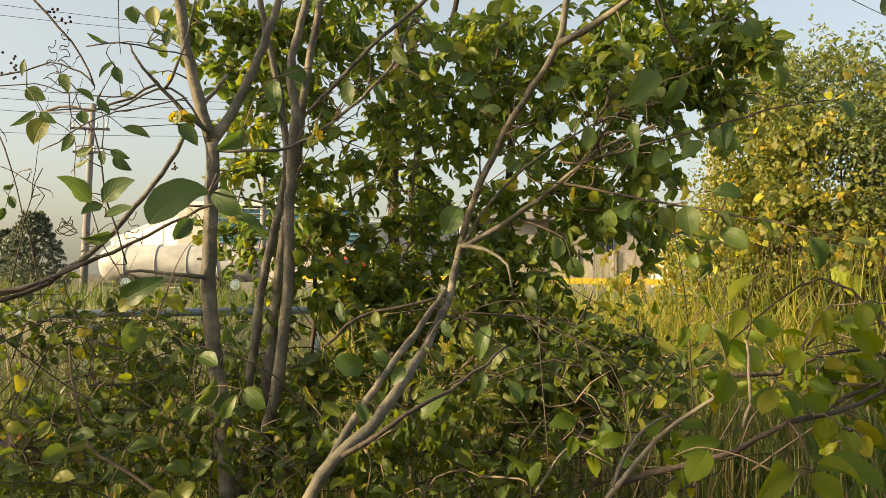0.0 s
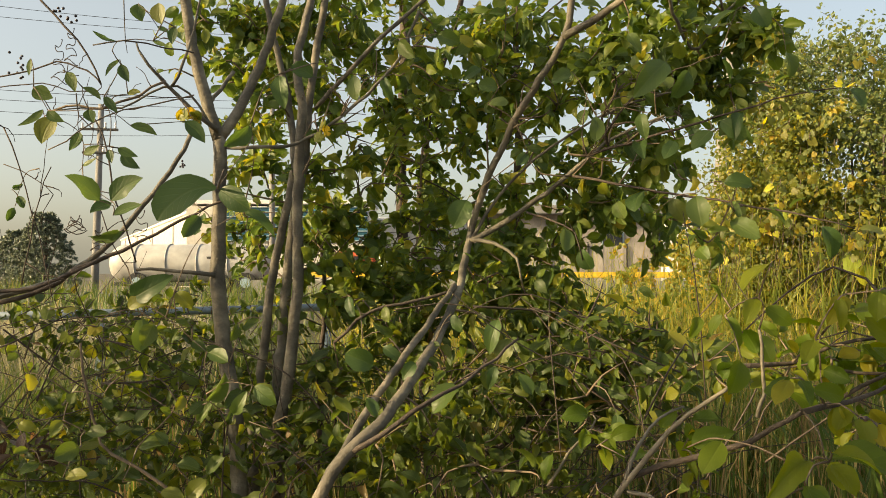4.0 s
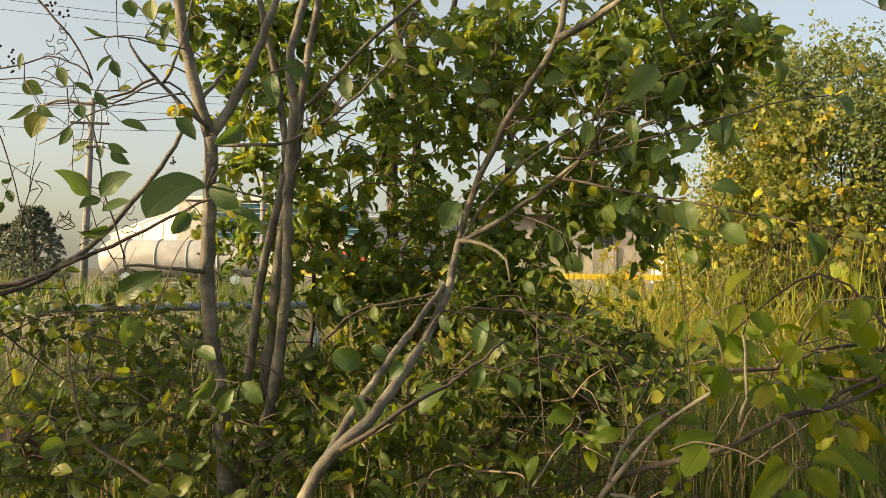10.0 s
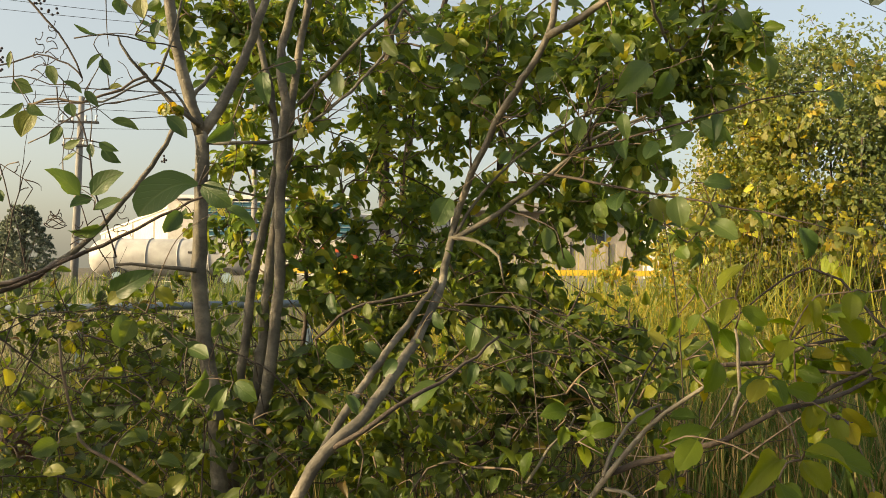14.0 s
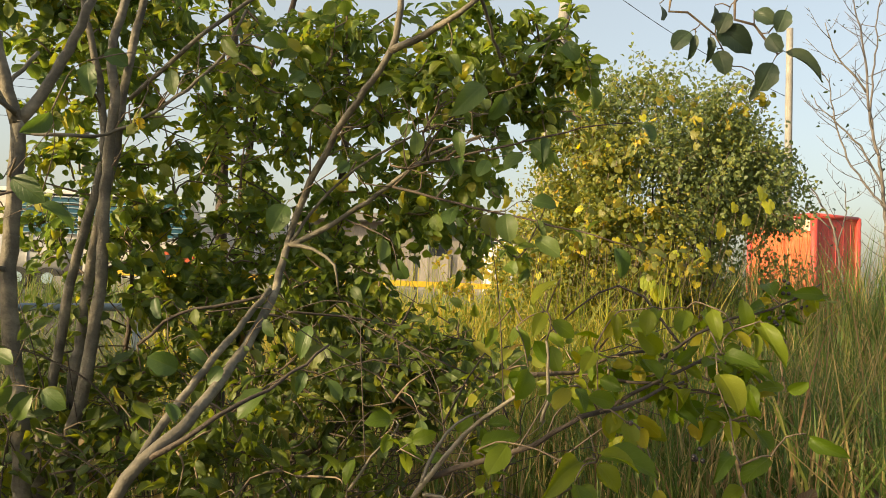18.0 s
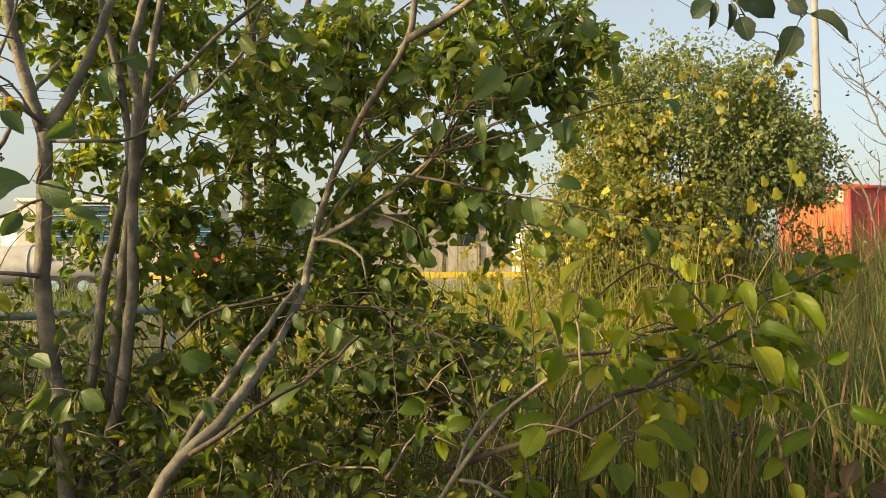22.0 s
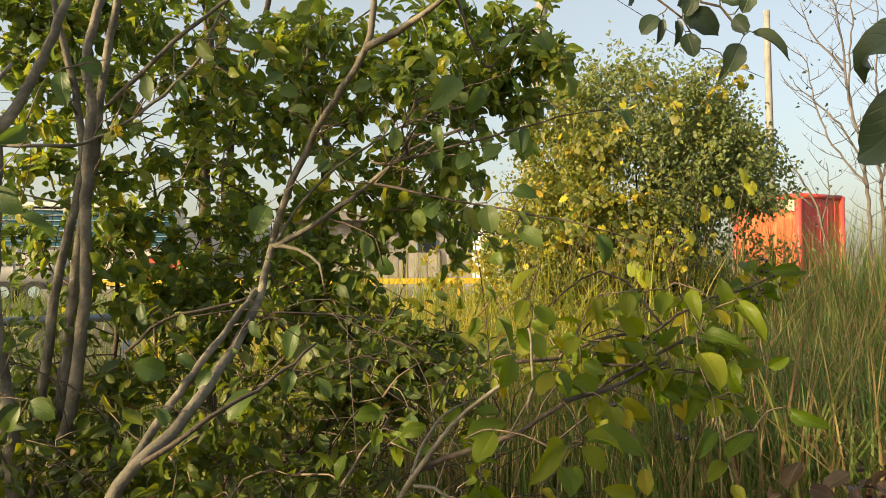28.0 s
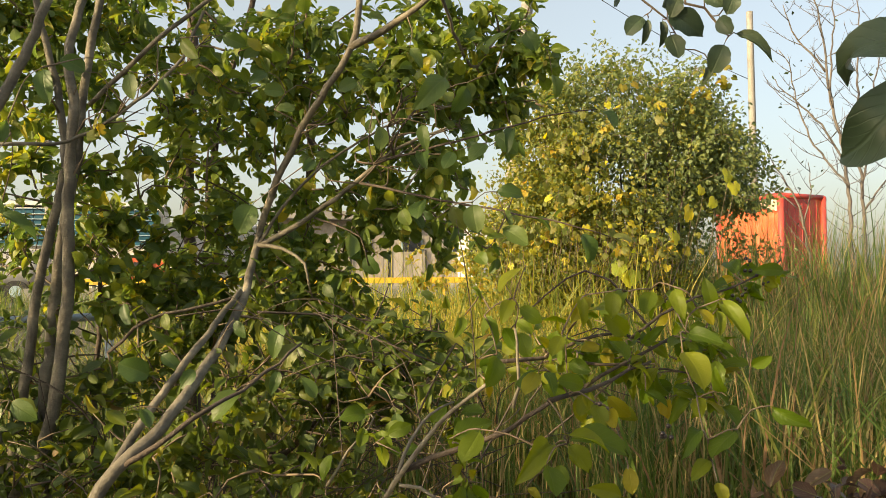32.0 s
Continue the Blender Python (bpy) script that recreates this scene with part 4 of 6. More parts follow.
# ---- yellow-leaved vine at the bush's foot ----
creeper = thing("creeper", (3.084, 4.993, 1.465), "bright yellow lobed creeper leaves on thin stems before the bush", "creeper")
meshes = shared_leaves(LOBED_KINDS, LEAF_YELLOW, "leaf")
rng = np.random.default_rng(31)
YC = [(3.001, 4.730, 2.117), (2.927, 4.754, 1.972), (3.173, 4.846, 2.048), (3.206, 4.680, 2.147), (3.168, 4.685, 2.231), (2.816, 4.787, 1.812), (2.628, 5.386, 2.122),
      (2.462, 4.880, 1.603), (2.560, 4.910, 1.546)]
CR = creeper.location.copy()
for i, p in enumerate(YC):
    base = Vector(p)
    stems = Geo()
    tube(stems, [(*base, 0.0015), (base.x + 0.04, base.y + 0.08, base.z - 0.12, 0.002), (base.x + 0.03 * (i % 3), base.y + 0.2, base.z - 0.45, 0.0025)], step=0.06, sides=4)
    for k in range(1 if i < 7 else 2):
        o = rng.normal(0, 0.10, 3) * (k > 0)
        if k == 0:
            part("stem", stems, TWIG, creeper)
        hang_leaf(meshes, i + k, leaf_matrix(np.array(p) + o, (rng.normal() * 0.5, -0.3, -1), (rng.normal() * 0.4, -1, 0.3), 0.065 + 0.04 * rng.random()), creeper)

lime = shared_leaves(LOBED_KINDS, LEAF_LIME, "leaf")
for i, p in enumerate(cloud(rng, (2.380, 5.151, 1.770), (0.9, 0.3, 0.26), 100)):
    g = Geo()
    tube(g, [(*p, 0.0012), (p[0] + 0.03, p[1] + 0.05, p[2] - 0.12, 0.0016), (p[0] + 0.02, p[1] + 0.15, p[2] - 0.4, 0.002)], step=0.08, sides=4)
    part("stem", g, TWIG, creeper)
    hang_leaf(meshes if i % 3 == 0 else lime, i, leaf_matrix(p, (rng.normal() * 0.6, -0.3, -0.8), (rng.normal() * 0.5 - 0.3, -1, 0.4), 0.026 + 0.03 * rng.random()), creeper)

# broad lobed leaves of a climber hung over the sunny side of the bush, in drifts
drape, drape_leaves = Geo(), Geo()
climber = shared_leaves(LOBED_KINDS, LEAF_CLIMBER, "leaf")
for c, r, k in (((1.862, 4.816, 1.846), (0.35, 0.2, 0.16), 70),
                ((2.025, 4.726, 2.100), (0.22, 0.2, 0.2), 45),
                ((2.013, 4.786, 2.442), (0.3, 0.2, 0.16), 40),
                ((2.400, 4.664, 2.698), (0.25, 0.15, 0.13), 26),
                ((3.014, 4.517, 2.809), (0.22, 0.15, 0.10), 26),
                ((2.331, 4.397, 1.686), (0.35, 0.15, 0.10), 50),
                ((2.142, 4.547, 2.226), (0.14, 0.1, 0.10), 16),
                ((2.634, 4.576, 2.542), (0.1, 0.1, 0.10), 8),
                ((1.655, 4.895, 1.737), (0.3, 0.2, 0.12), 40)):
    for i, p in enumerate(cloud(rng, c, r, (2 * k) // 3)):
        m = leaf_matrix(p, (rng.normal() * 0.7, 0.4 * rng.normal(), -0.8), rng.normal(0, 0.6, 3) + (-0.3, -0.55, 0.4), 0.026 + 0.03 * rng.random() ** 1.5)
        if i % 3 == 0:
            hang_leaf(meshes if i % 15 == 0 else climber, i, m, creeper)
            tube(drape, [(*p, 0.0012), (p[0] + 0.02, p[1] + 0.04, p[2] + 0.05, 0.0012), (p[0] + 0.05, p[1] + 0.16, p[2] - 0.05, 0.0016)], step=0.08, sides=3)
        else:
            bake(drape_leaves, LOBED_KINDS[i % 2], m)
part("stalk", drape, TWIG, creeper, kind="stuff")
part("foliage", drape_leaves, LEAF_CLIMBER, creeper, "yellow-green lobed leaves", kind="stuff")

# yellow autumn sprays inside the tall bush
sprays = Growth(33, [m.translation for m in lv[:len(lv):40]])
YP = []
for c in ((2.167, 5.566, 2.973), (2.236, 5.468, 2.441), (2.626, 5.364, 2.692), (2.665, 5.275, 2.111), (2.011, 5.532, 2.189), (2.302, 5.368, 1.967), (2.581, 5.204, 1.794), (2.760, 4.803, 1.736), (2.136, 5.518, 1.765), (3.394, 5.378, 2.860), (3.004, 5.370, 2.839)):
    YP += cloud(rng, c, (0.13, 0.1, 0.10), 5)
sprays.reach(YP, radius=0.0014, leaf=0.05, per=6, step=0.08, bare=0.1, sides=3, droop=0.6)
part("yellow_twig", sprays.twigs, TWIG, bush, kind="stuff")
ymeshes = shared_leaves(SIMPLE_KINDS, LEAF_YELLOWING, "leaf")
for i, m in enumerate(sprays.leaves):
    hang_leaf(ymeshes, i, m, bush)

# ---- reeds and grass ----


def blade(geo, rng, foot, height, width, lean, heading):
    """A long narrow blade that rises and bends over."""
    n = 6
    side = np.array((-math.sin(heading), math.cos(heading), 0)) * width * 0.5
    out = np.array((math.cos(heading), math.sin(heading), 0))
    turn_r = rng.random() * math.pi
    side = np.array((math.cos(turn_r), math.sin(turn_r), 0)) * width * 0.5
    v, uv, f = [], [], []
    bend = 1.5 + 1.5 * rng.random()
    for i in range(n):
        s = i / (n - 1)
        c = np.array(foot) + out * lean * height * s ** bend + np.array((0, 0, height * (s - 0.35 * lean * s ** 3)))
        w = (1 - s ** 2.2) * 0.95 + 0.05
        v += [tuple(c - side * w), tuple(c + side * w)]
        uv += [(0.3, s), (0.7, s)]
    for i in range(n - 1):
        a = 2 * i
        f.append((a, a + 1, a + 3, a + 2))
    geo.add(v, f, uv)


def reed_bed(name, label, seed, count, where, height, width, material, lean=0.35):
    rng = np.random.default_rng(seed)
    g = Geo()
    for i in range(count):
        x, y, s = where(rng)
        blade(g, rng, (x, y, ground_height(x, y) - 0.01), height * s * (0.55 + 0.6 * rng.random()), width * (0.6 + 0.8 * rng.random()), lean * (0.2 + 1.3 * rng.random() ** 1.5), rng.random() * 2 * math.pi)
    return tagged(part(name, g, material), label, "grass", kind="stuff")


def polar(rng, a0, a1, d0, d1):
    a, d = radians(a0 + (a1 - a0) * rng.random()), math.sqrt(d0 * d0 + (d1 * d1 - d0 * d0) * rng.random())
    return d * math.sin(a), d * math.cos(a)


reed_bed("reeds", "tall green and straw-coloured reeds standing in dense clumps", 41, 9500, lambda r: (*polar(r, 25, 50, 2.8, 6.8), 1.0 if r.random() < 0.6 else 0.6), 1.38, 0.0125, BLADE, 0.42)
reed_bed("reeds", "tall green and straw-coloured reeds standing in dense clumps", 42, 3000, lambda r: (*polar(r, -2, 28, 3.8, 5.0), 0.95), 1.3, 0.011, BLADE, 0.5)
reed_bed("reeds", "reeds at the bush's foot, coloured yellow as if sunlit", 49, 4200, lambda r: (*polar(r, -2, 28, 5.0, 6.4), 0.95), 1.4, 0.011, BLADE_DRY_SUNLIT, 0.5)
reed_bed("reeds", "reeds half hiding the orange cabin", 47, 4600, lambda r: (*polar(r, 26, 44, 6.2, 11.5), 1.0), 2.0, 0.014, BLADE, 0.32)
reed_bed("dry_grass", "dry yellow and green grass beyond the shrub", 43, 7500, lambda r: (*polar(r, -8, 34, 5.2, 13.0), 1.0), 1.25, 0.016, BLADE_DRY_SUNLIT, 0.5)
reed_bed("dry_grass", "pale dry grass along the mesh fence", 44, 6500, lambda r: (*polar(r, -34, -4, 3.2, 9.0), 1.0), 1.1, 0.010, BLADE_GREEN, 0.45)
reed_bed("dry_grass", "pale straw standing behind the mesh fence", 50, 2600, lambda r: (*polar(r, -33, -17, 6.3, 8.5), 1.0), 1.25, 0.012, BLADE_STRAW, 0.25)
reed_bed("reeds", "reeds before the bush with sunshine put into their yellow-green", 51, 2600, lambda r: (*polar(r, 2, 31, 4.7, 5.5), 1.0 if r.random() < 0.5 else 0.75), 1.72, 0.013, BLADE_LIME_SUNLIT, 0.4)
reed_bed("dry_grass", "short rough grass under the shrub", 45, 2600, lambda r: (*polar(r, -34, 40, 1.3, 4.0), 1.0), 0.55, 0.008, BLADE_GREEN, 0.6)
reed_bed("reeds", "straw-coloured stalks standing behind the shrub", 48, 2600, lambda r: (*polar(r, -24, 34, 2.5, 4.2), 1.0), 1.1, 0.008, BLADE, 0.15)
reed_bed("dry_grass", "rough grass along the road edge", 46, 5500, lambda r: (*polar(r, -34, 45, 14.0, 27.0), 1.0), 0.9, 0.022, BLADE_GREEN, 0.5)

# ---- mesh fence with a pipe rail ----
fence = thing("mesh_fence", (-2.0, 5.6, 0), "chain-link fence with a blue-grey painted pipe top rail", "fence")
FA, FB = Vector((-4.167, 5.198, 1.185)), Vector((-0.771, 6.409, 1.238))
g = Geo()
round_bar(g, FA, FB, 0.030, 12)
part("top_rail", g, PIPE, fence)
fd = (FB - FA)
for s in (0.02, 0.465, 0.93):
    p = FA + fd * s
    g = Geo()
    tube(g, [(p.x, p.y + 0.01, -0.05, 0.032), (p.x, p.y + 0.01, p.z - 0.02, 0.032)], step=3, sides=12)
    part("post", g, PIPE, fence)
g = Geo()
length, cell = fd.length, 0.062
flat = Vector((fd.x, fd.y, 0)).normalized()
nx = int(length / cell)
for i in range(-18, nx + 18):
    for sgn in (1, -1):
        a0, h0 = i * cell, 0.03
        a1, h1 = a0 + sgn * 1.12, 1.15
        if max(a0, a1) < 0 or min(a0, a1) > length:
            continue
        s0 = max(0.0, min(1.0, ((0 if sgn > 0 else length) - a0) / (a1 - a0))) if (a0 < 0 or a0 > length) else 0.0
        s1 = min(1.0, ((length if sgn > 0 else 0) - a0) / (a1 - a0))
        if s1 <= s0:
            continue
        p, q = FA + flat * (a0 + (a1 - a0) * s0), FA + flat * (a0 + (a1 - a0) * s1)
        round_bar(g, (p.x, p.y - 0.002 * sgn, h0 + (h1 - h0) * s0), (q.x, q.y - 0.002 * sgn, h0 + (h1 - h0) * s1), 0.0016, 3)
part("wire_mesh", g, WIRE, fence, "galvanised diamond wire mesh", kind="stuff")

# ---- the shrub ----
shrub = thing("shrub", (-0.35, 1.95, 0), "many-stemmed shrub with smooth grey-brown bark and green pointed leaves", "shrub")
rng = np.random.default_rng(51)
STEMS = []


def stem(points, r0, r1, material=BARK, owner=shrub, sides=12, ground=None, label="", name="stem"):
    """A stem from first to last point; ground: where it meets the soil, if it does."""
    pts = [tuple(p) for p in points]
    if ground:
        pts = [ground] + pts
    rs = np.linspace(r0, r1, len(pts))
    g = Geo()
    c = tube(g, [(*p, r) for p, r in zip(pts, rs)], step=0.03, sides=sides, knots=0.10, rng=rng, wobble=0.0012 if r0 > 0.007 else 0.0014)
    part(name, g, material, owner, label)
    STEMS.append(c)
    return c


stem([(-0.535, 2.019, 0.859), (-0.546, 2.015, 0.988), (-0.559, 2.010, 1.160), (-0.585, 2.004, 1.331), (-0.599, 1.999, 1.503), (-0.595, 1.994, 1.646), (-0.595, 1.991, 1.761), (-0.597, 1.988, 1.847)], 0.0215, 0.016, ground=(-0.46, 2.02, -0.02))
stem([(-0.597, 1.988, 1.841), (-0.629, 1.975, 1.952), (-0.657, 1.961, 2.070), (-0.678, 1.946, 2.208), (-0.696, 1.940, 2.406)], 0.0155, 0.012)
stem([(-0.597, 1.988, 1.841), (-0.554, 2.006, 1.916), (-0.503, 2.022, 2.037), (-0.458, 2.028, 2.165), (-0.424, 2.034, 2.316)], 0.0135, 0.009)
stem([(-0.538, 2.139, 0.866), (-0.506, 2.145, 1.001), (-0.460, 2.150, 1.152), (-0.440, 2.155, 1.320), (-0.425, 2.149, 1.505), (-0.427, 2.145, 1.659), (-0.422, 2.139, 1.844), (-0.417, 2.135, 1.967), (-0.432, 2.141, 2.077), (-0.406, 2.157, 2.208), (-0.366, 2.171, 2.404)], 0.0185, 0.010, ground=(-0.45, 2.2, -0.02))
stem([(-0.495, 2.232, 1.107), (-0.488, 2.245, 1.312), (-0.475, 2.249, 1.505), (-0.455, 2.244, 1.666), (-0.426, 2.239, 1.828), (-0.415, 2.235, 1.973), (-0.392, 2.230, 2.134), (-0.364, 2.224, 2.312), (-0.335, 2.218, 2.505)], 0.016, 0.009, ground=(-0.48, 2.3, -0.02))
stem([(-0.585, 2.219, 0.874), (-0.565, 2.214, 1.031), (-0.546, 2.210, 1.173), (-0.525, 2.205, 1.331), (-0.504, 2.199, 1.505), (-0.472, 2.194, 1.662), (-0.450, 2.210, 1.807), (-0.469, 2.235, 1.972), (-0.495, 2.230, 2.101), (-0.525, 2.227, 2.214), (-0.552, 2.222, 2.375)], 0.015, 0.008, ground=(-0.52, 2.28, -0.02))
stem([(-0.361, 1.439, 0.892), (-0.311, 1.435, 1.005), (-0.255, 1.433, 1.081), (-0.199, 1.440, 1.171), (-0.139, 1.479, 1.222), (-0.083, 1.607, 1.290), (-0.033, 1.805, 1.364), (0.011, 2.002, 1.457), (0.040, 2.198, 1.587), (0.055, 2.197, 1.650), (0.096, 2.143, 1.770), (0.150, 2.089, 1.885), (0.203, 2.017, 1.974), (0.275, 1.953, 2.093), (0.291, 1.930, 2.194), (0.297, 1.925, 2.347)], 0.0128, 0.008, ground=(-0.44, 1.45, -0.02))
stem([(-0.224, 1.471, 1.136), (-0.176, 1.559, 1.221), (-0.118, 1.666, 1.309), (-0.062, 1.804, 1.384), (0.002, 2.002, 1.471)], 0.0085, 0.007)
stem([(0.043, 2.198, 1.590), (0.131, 2.197, 1.638), (0.225, 2.155, 1.703), (0.331, 2.093, 1.788), (0.425, 2.071, 1.861), (0.572, 2.040, 1.923)], 0.009, 0.003)
stem([(0.049, 2.198, 1.597), (0.108, 2.195, 1.695), (0.198, 2.142, 1.794), (0.316, 2.090, 1.878), (0.433, 2.039, 1.936), (0.558, 1.988, 1.962)], 0.005, 0.002)
stem([(0.275, 1.953, 2.093), (0.349, 1.883, 2.119), (0.395, 1.832, 2.143), (0.462, 1.781, 2.193)], 0.010, 0.006)
stem([(0.462, 1.781, 2.193), (0.600, 1.985, 2.070), (0.681, 2.033, 2.158), (0.765, 2.081, 2.235)], 0.004, 0.004)
stem([(0.043, 2.198, 1.595), (0.113, 2.149, 1.583), (0.168, 2.100, 1.542), (0.178, 2.082, 1.479)], 0.006, 0.003)
stem([(-0.191, 1.440, 1.176), (-0.130, 1.439, 1.209), (-0.051, 1.458, 1.264), (0.014, 1.507, 1.291), (0.129, 1.605, 1.369)], 0.0058, 0.0025, BARK_DARK)
stem([(-0.297, 1.955, 1.330), (-0.207, 1.953, 1.408), (-0.096, 1.973, 1.433), (0.011, 2.002, 1.461)], 0.0036, 0.004, BARK_DARK)
stem([(-0.588, 1.989, 1.821), (-0.502, 1.989, 1.822), (-0.419, 2.089, 1.848), (-0.302, 2.087, 1.919), (-0.167, 2.083, 2.048), (-0.093, 2.079, 2.199)], 0.0045, 0.004)
stem([(-0.387, 2.185, 1.962), (-0.294, 2.133, 2.045), (-0.198, 2.081, 2.123), (-0.123, 2.079, 2.191), (-0.048, 2.077, 2.260)], 0.006, 0.005)
stem([(-0.600, 1.979, 1.497), (-0.683, 1.948, 1.507), (-0.776, 1.918, 1.510)], 0.006, 0.003)
stem([(-0.594, 1.968, 1.861), (-0.644, 1.936, 1.901), (-0.679, 1.915, 1.938), (-0.712, 1.883, 1.976), (-0.748, 1.862, 2.020), (-0.759, 1.861, 2.051)], 0.0065, 0.0022)
stem([(-0.689, 1.904, 1.956), (-0.662, 1.903, 2.011), (-0.635, 1.900, 2.094), (-0.608, 1.897, 2.204)], 0.0038, 0.0024)
stem([(-0.594, 1.968, 1.855), (-0.679, 1.914, 1.959), (-0.796, 1.866, 1.895), (-0.876, 1.836, 1.892), (-0.925, 1.816, 1.881)], 0.0032, 0.0014)
# long thin twigs reaching over towards the bush
LONG = [stem([(0.308, 2.046, 1.755), (0.458, 1.909, 1.706), (0.604, 1.824, 1.671), (0.759, 1.737, 1.632), (0.865, 1.713, 1.599)], 0.0038, 0.0012, VINE),
        stem([(0.341, 2.015, 1.803), (0.475, 1.900, 1.832), (0.630, 1.810, 1.869), (0.737, 1.732, 1.892), (0.837, 1.708, 1.904)], 0.0036, 0.0012, VINE),
        stem([(0.372, 1.976, 1.840), (0.426, 1.908, 1.921), (0.502, 1.888, 1.978), (0.612, 1.809, 2.007)], 0.003, 0.0012, VINE),
        stem([(0.392, 2.002, 1.826), (0.372, 1.974, 1.894), (0.407, 1.963, 1.960), (0.392, 1.963, 2.034)], 0.0034, 0.0015, VINE),
        stem([(0.193, 2.097, 1.665), (0.245, 2.014, 1.638), (0.296, 1.952, 1.606), (0.317, 1.949, 1.534)], 0.003, 0.0012, VINE)]
# darker stems farther back
stem([(-0.190, 3.219, 0.914), (-0.194, 3.209, 1.235), (-0.203, 3.201, 1.510), (-0.213, 3.188, 1.923), (-0.203, 3.178, 2.221), (-0.198, 3.170, 2.473), (-0.211, 3.161, 2.748)], 0.027, 0.018, BARK_DARK, ground=(-0.2, 3.25, -0.02))
stem([(0.097, 3.020, 0.910), (0.134, 3.012, 1.168), (0.197, 3.005, 1.426), (0.221, 2.996, 1.684), (0.247, 2.986, 2.007), (0.233, 2.973, 2.437)], 0.026, 0.012, BARK_DARK, ground=(0.1, 3.05, -0.02))
stem([(-0.131, 3.097, 1.644), (-0.115, 3.088, 1.910), (-0.090, 3.080, 2.177), (-0.003, 3.072, 2.444), (0.062, 3.064, 2.711)], 0.016, 0.010, BARK_DARK, ground=(-0.1, 3.2, -0.02))
stem([(0.066, 1.915, 1.072), (0.114, 1.914, 1.086), (0.235, 1.911, 1.209), (0.357, 1.908, 1.305), (0.507, 1.907, 1.361)], 0.009, 0.003, BARK_DARK)
stem([(-0.424, 2.514, 1.040), (-0.422, 2.509, 1.220), (-0.409, 2.503, 1.399), (-0.417, 2.497, 1.578)], 0.009, 0.006, BARK_DARK, ground=(-0.42, 2.6, -0.02))

nodes = np.vstack([c[:, :3] for c in STEMS])
gr = Growth(52, nodes[nodes[:, 2] > 0.75])
CANOPY = [
    ((-0.515, 2.274, 1.799), (0.16, 0.2, 0.15), 4), ((-0.336, 2.394, 1.902), (0.16, 0.2, 0.15), 4), ((-0.397, 2.358, 1.709), (0.16, 0.2, 0.15), 4), ((-0.570, 2.224, 2.002), (0.16, 0.2, 0.15), 4), ((-0.239, 2.474, 1.773), (0.16, 0.2, 0.15), 4), ((-0.132, 2.446, 2.000), (0.16, 0.2, 0.15), 4),
    ((-0.576, 2.475, 2.257), (0.34, 0.3, 0.28), 58), ((-0.634, 2.582, 2.027), (0.2, 0.3, 0.2), 16), ((-0.303, 2.775, 2.290), (0.34, 0.35, 0.34), 56), ((-0.064, 2.880, 2.175), (0.36, 0.35, 0.34), 46),
    ((0.195, 2.481, 2.173), (0.34, 0.35, 0.30), 64), ((0.434, 2.233, 2.124), (0.32, 0.28, 0.26), 36), ((0.599, 2.133, 2.143), (0.20, 0.2, 0.20), 16),
    ((0.362, 2.392, 1.821), (0.34, 0.3, 0.18), 28), ((0.570, 2.143, 1.804), (0.24, 0.2, 0.20), 15), ((0.646, 2.087, 2.009), (0.16, 0.2, 0.16), 13), ((0.713, 2.082, 2.174), (0.15, 0.15, 0.15), 10), ((0.772, 1.985, 2.100), (0.10, 0.12, 0.09), 8), ((0.480, 2.298, 1.643), (0.25, 0.25, 0.14), 20), ((-0.316, 2.591, 1.787), (0.34, 0.3, 0.26), 19),
    ((-0.019, 2.893, 1.760), (0.34, 0.3, 0.26), 15), ((0.253, 2.499, 1.600), (0.30, 0.3, 0.14), 20), ((-0.632, 2.594, 1.654), (0.22, 0.25, 0.25), 20), ((-0.371, 2.597, 1.600), (0.22, 0.25, 0.12), 12), ((-0.133, 2.698, 1.586), (0.2, 0.25, 0.12), 10), ((0.103, 2.798, 1.611), (0.25, 0.25, 0.14), 10),
    ((-0.376, 2.401, 1.472), (0.16, 0.25, 0.09), 13), ((-0.176, 2.501, 1.481), (0.2, 0.25, 0.09), 14), ((0.054, 2.402, 1.475), (0.2, 0.25, 0.09), 14), ((0.217, 2.303, 1.460), (0.16, 0.25, 0.09), 14),
]
LOWER = [
    ((-0.255, 2.404, 1.369), (0.36, 0.3, 0.15), 24), ((0.093, 2.106, 1.358), (0.36, 0.3, 0.15), 31), ((0.344, 1.907, 1.332), (0.34, 0.3, 0.13), 31),
    ((-0.009, 1.912, 1.153), (0.34, 0.3, 0.18), 31), ((0.242, 1.763, 1.157), (0.32, 0.3, 0.18), 33), ((-0.188, 1.815, 1.028), (0.3, 0.3, 0.15), 17),
    ((-0.283, 2.281, 1.408), (0.2, 0.2, 0.09), 10), ((-0.055, 2.296, 1.375), (0.22, 0.2, 0.10), 12), ((0.167, 2.191, 1.382), (0.22, 0.2, 0.10), 14), ((0.335, 2.068, 1.345), (0.2, 0.2, 0.08), 14), ((-0.237, 2.171, 1.227), (0.2, 0.2, 0.10), 20), ((-0.336, 2.029, 1.071), (0.2, 0.2, 0.10), 16), ((0.143, 1.873, 1.213), (0.25, 0.2, 0.10), 24), ((0.275, 1.866, 1.267), (0.2, 0.2, 0.08), 18),
    ((0.405, 1.709, 1.290), (0.2, 0.25, 0.12), 15), ((0.090, 1.716, 1.032), (0.36, 0.3, 0.12), 18),
]
tg = [p for c, r, k in CANOPY for p in cloud(rng, c, r, k)]
gr.reach(tg, leaf=0.042, per=17, droop=0.4, scatter=0.014, radius=0.0026)
tg = [p for c, r, k in CANOPY for p in cloud(rng, c, np.array(r) * 1.1, k // 3)]
gr.reach(tg, leaf=0.04, per=2, radius=0.002)
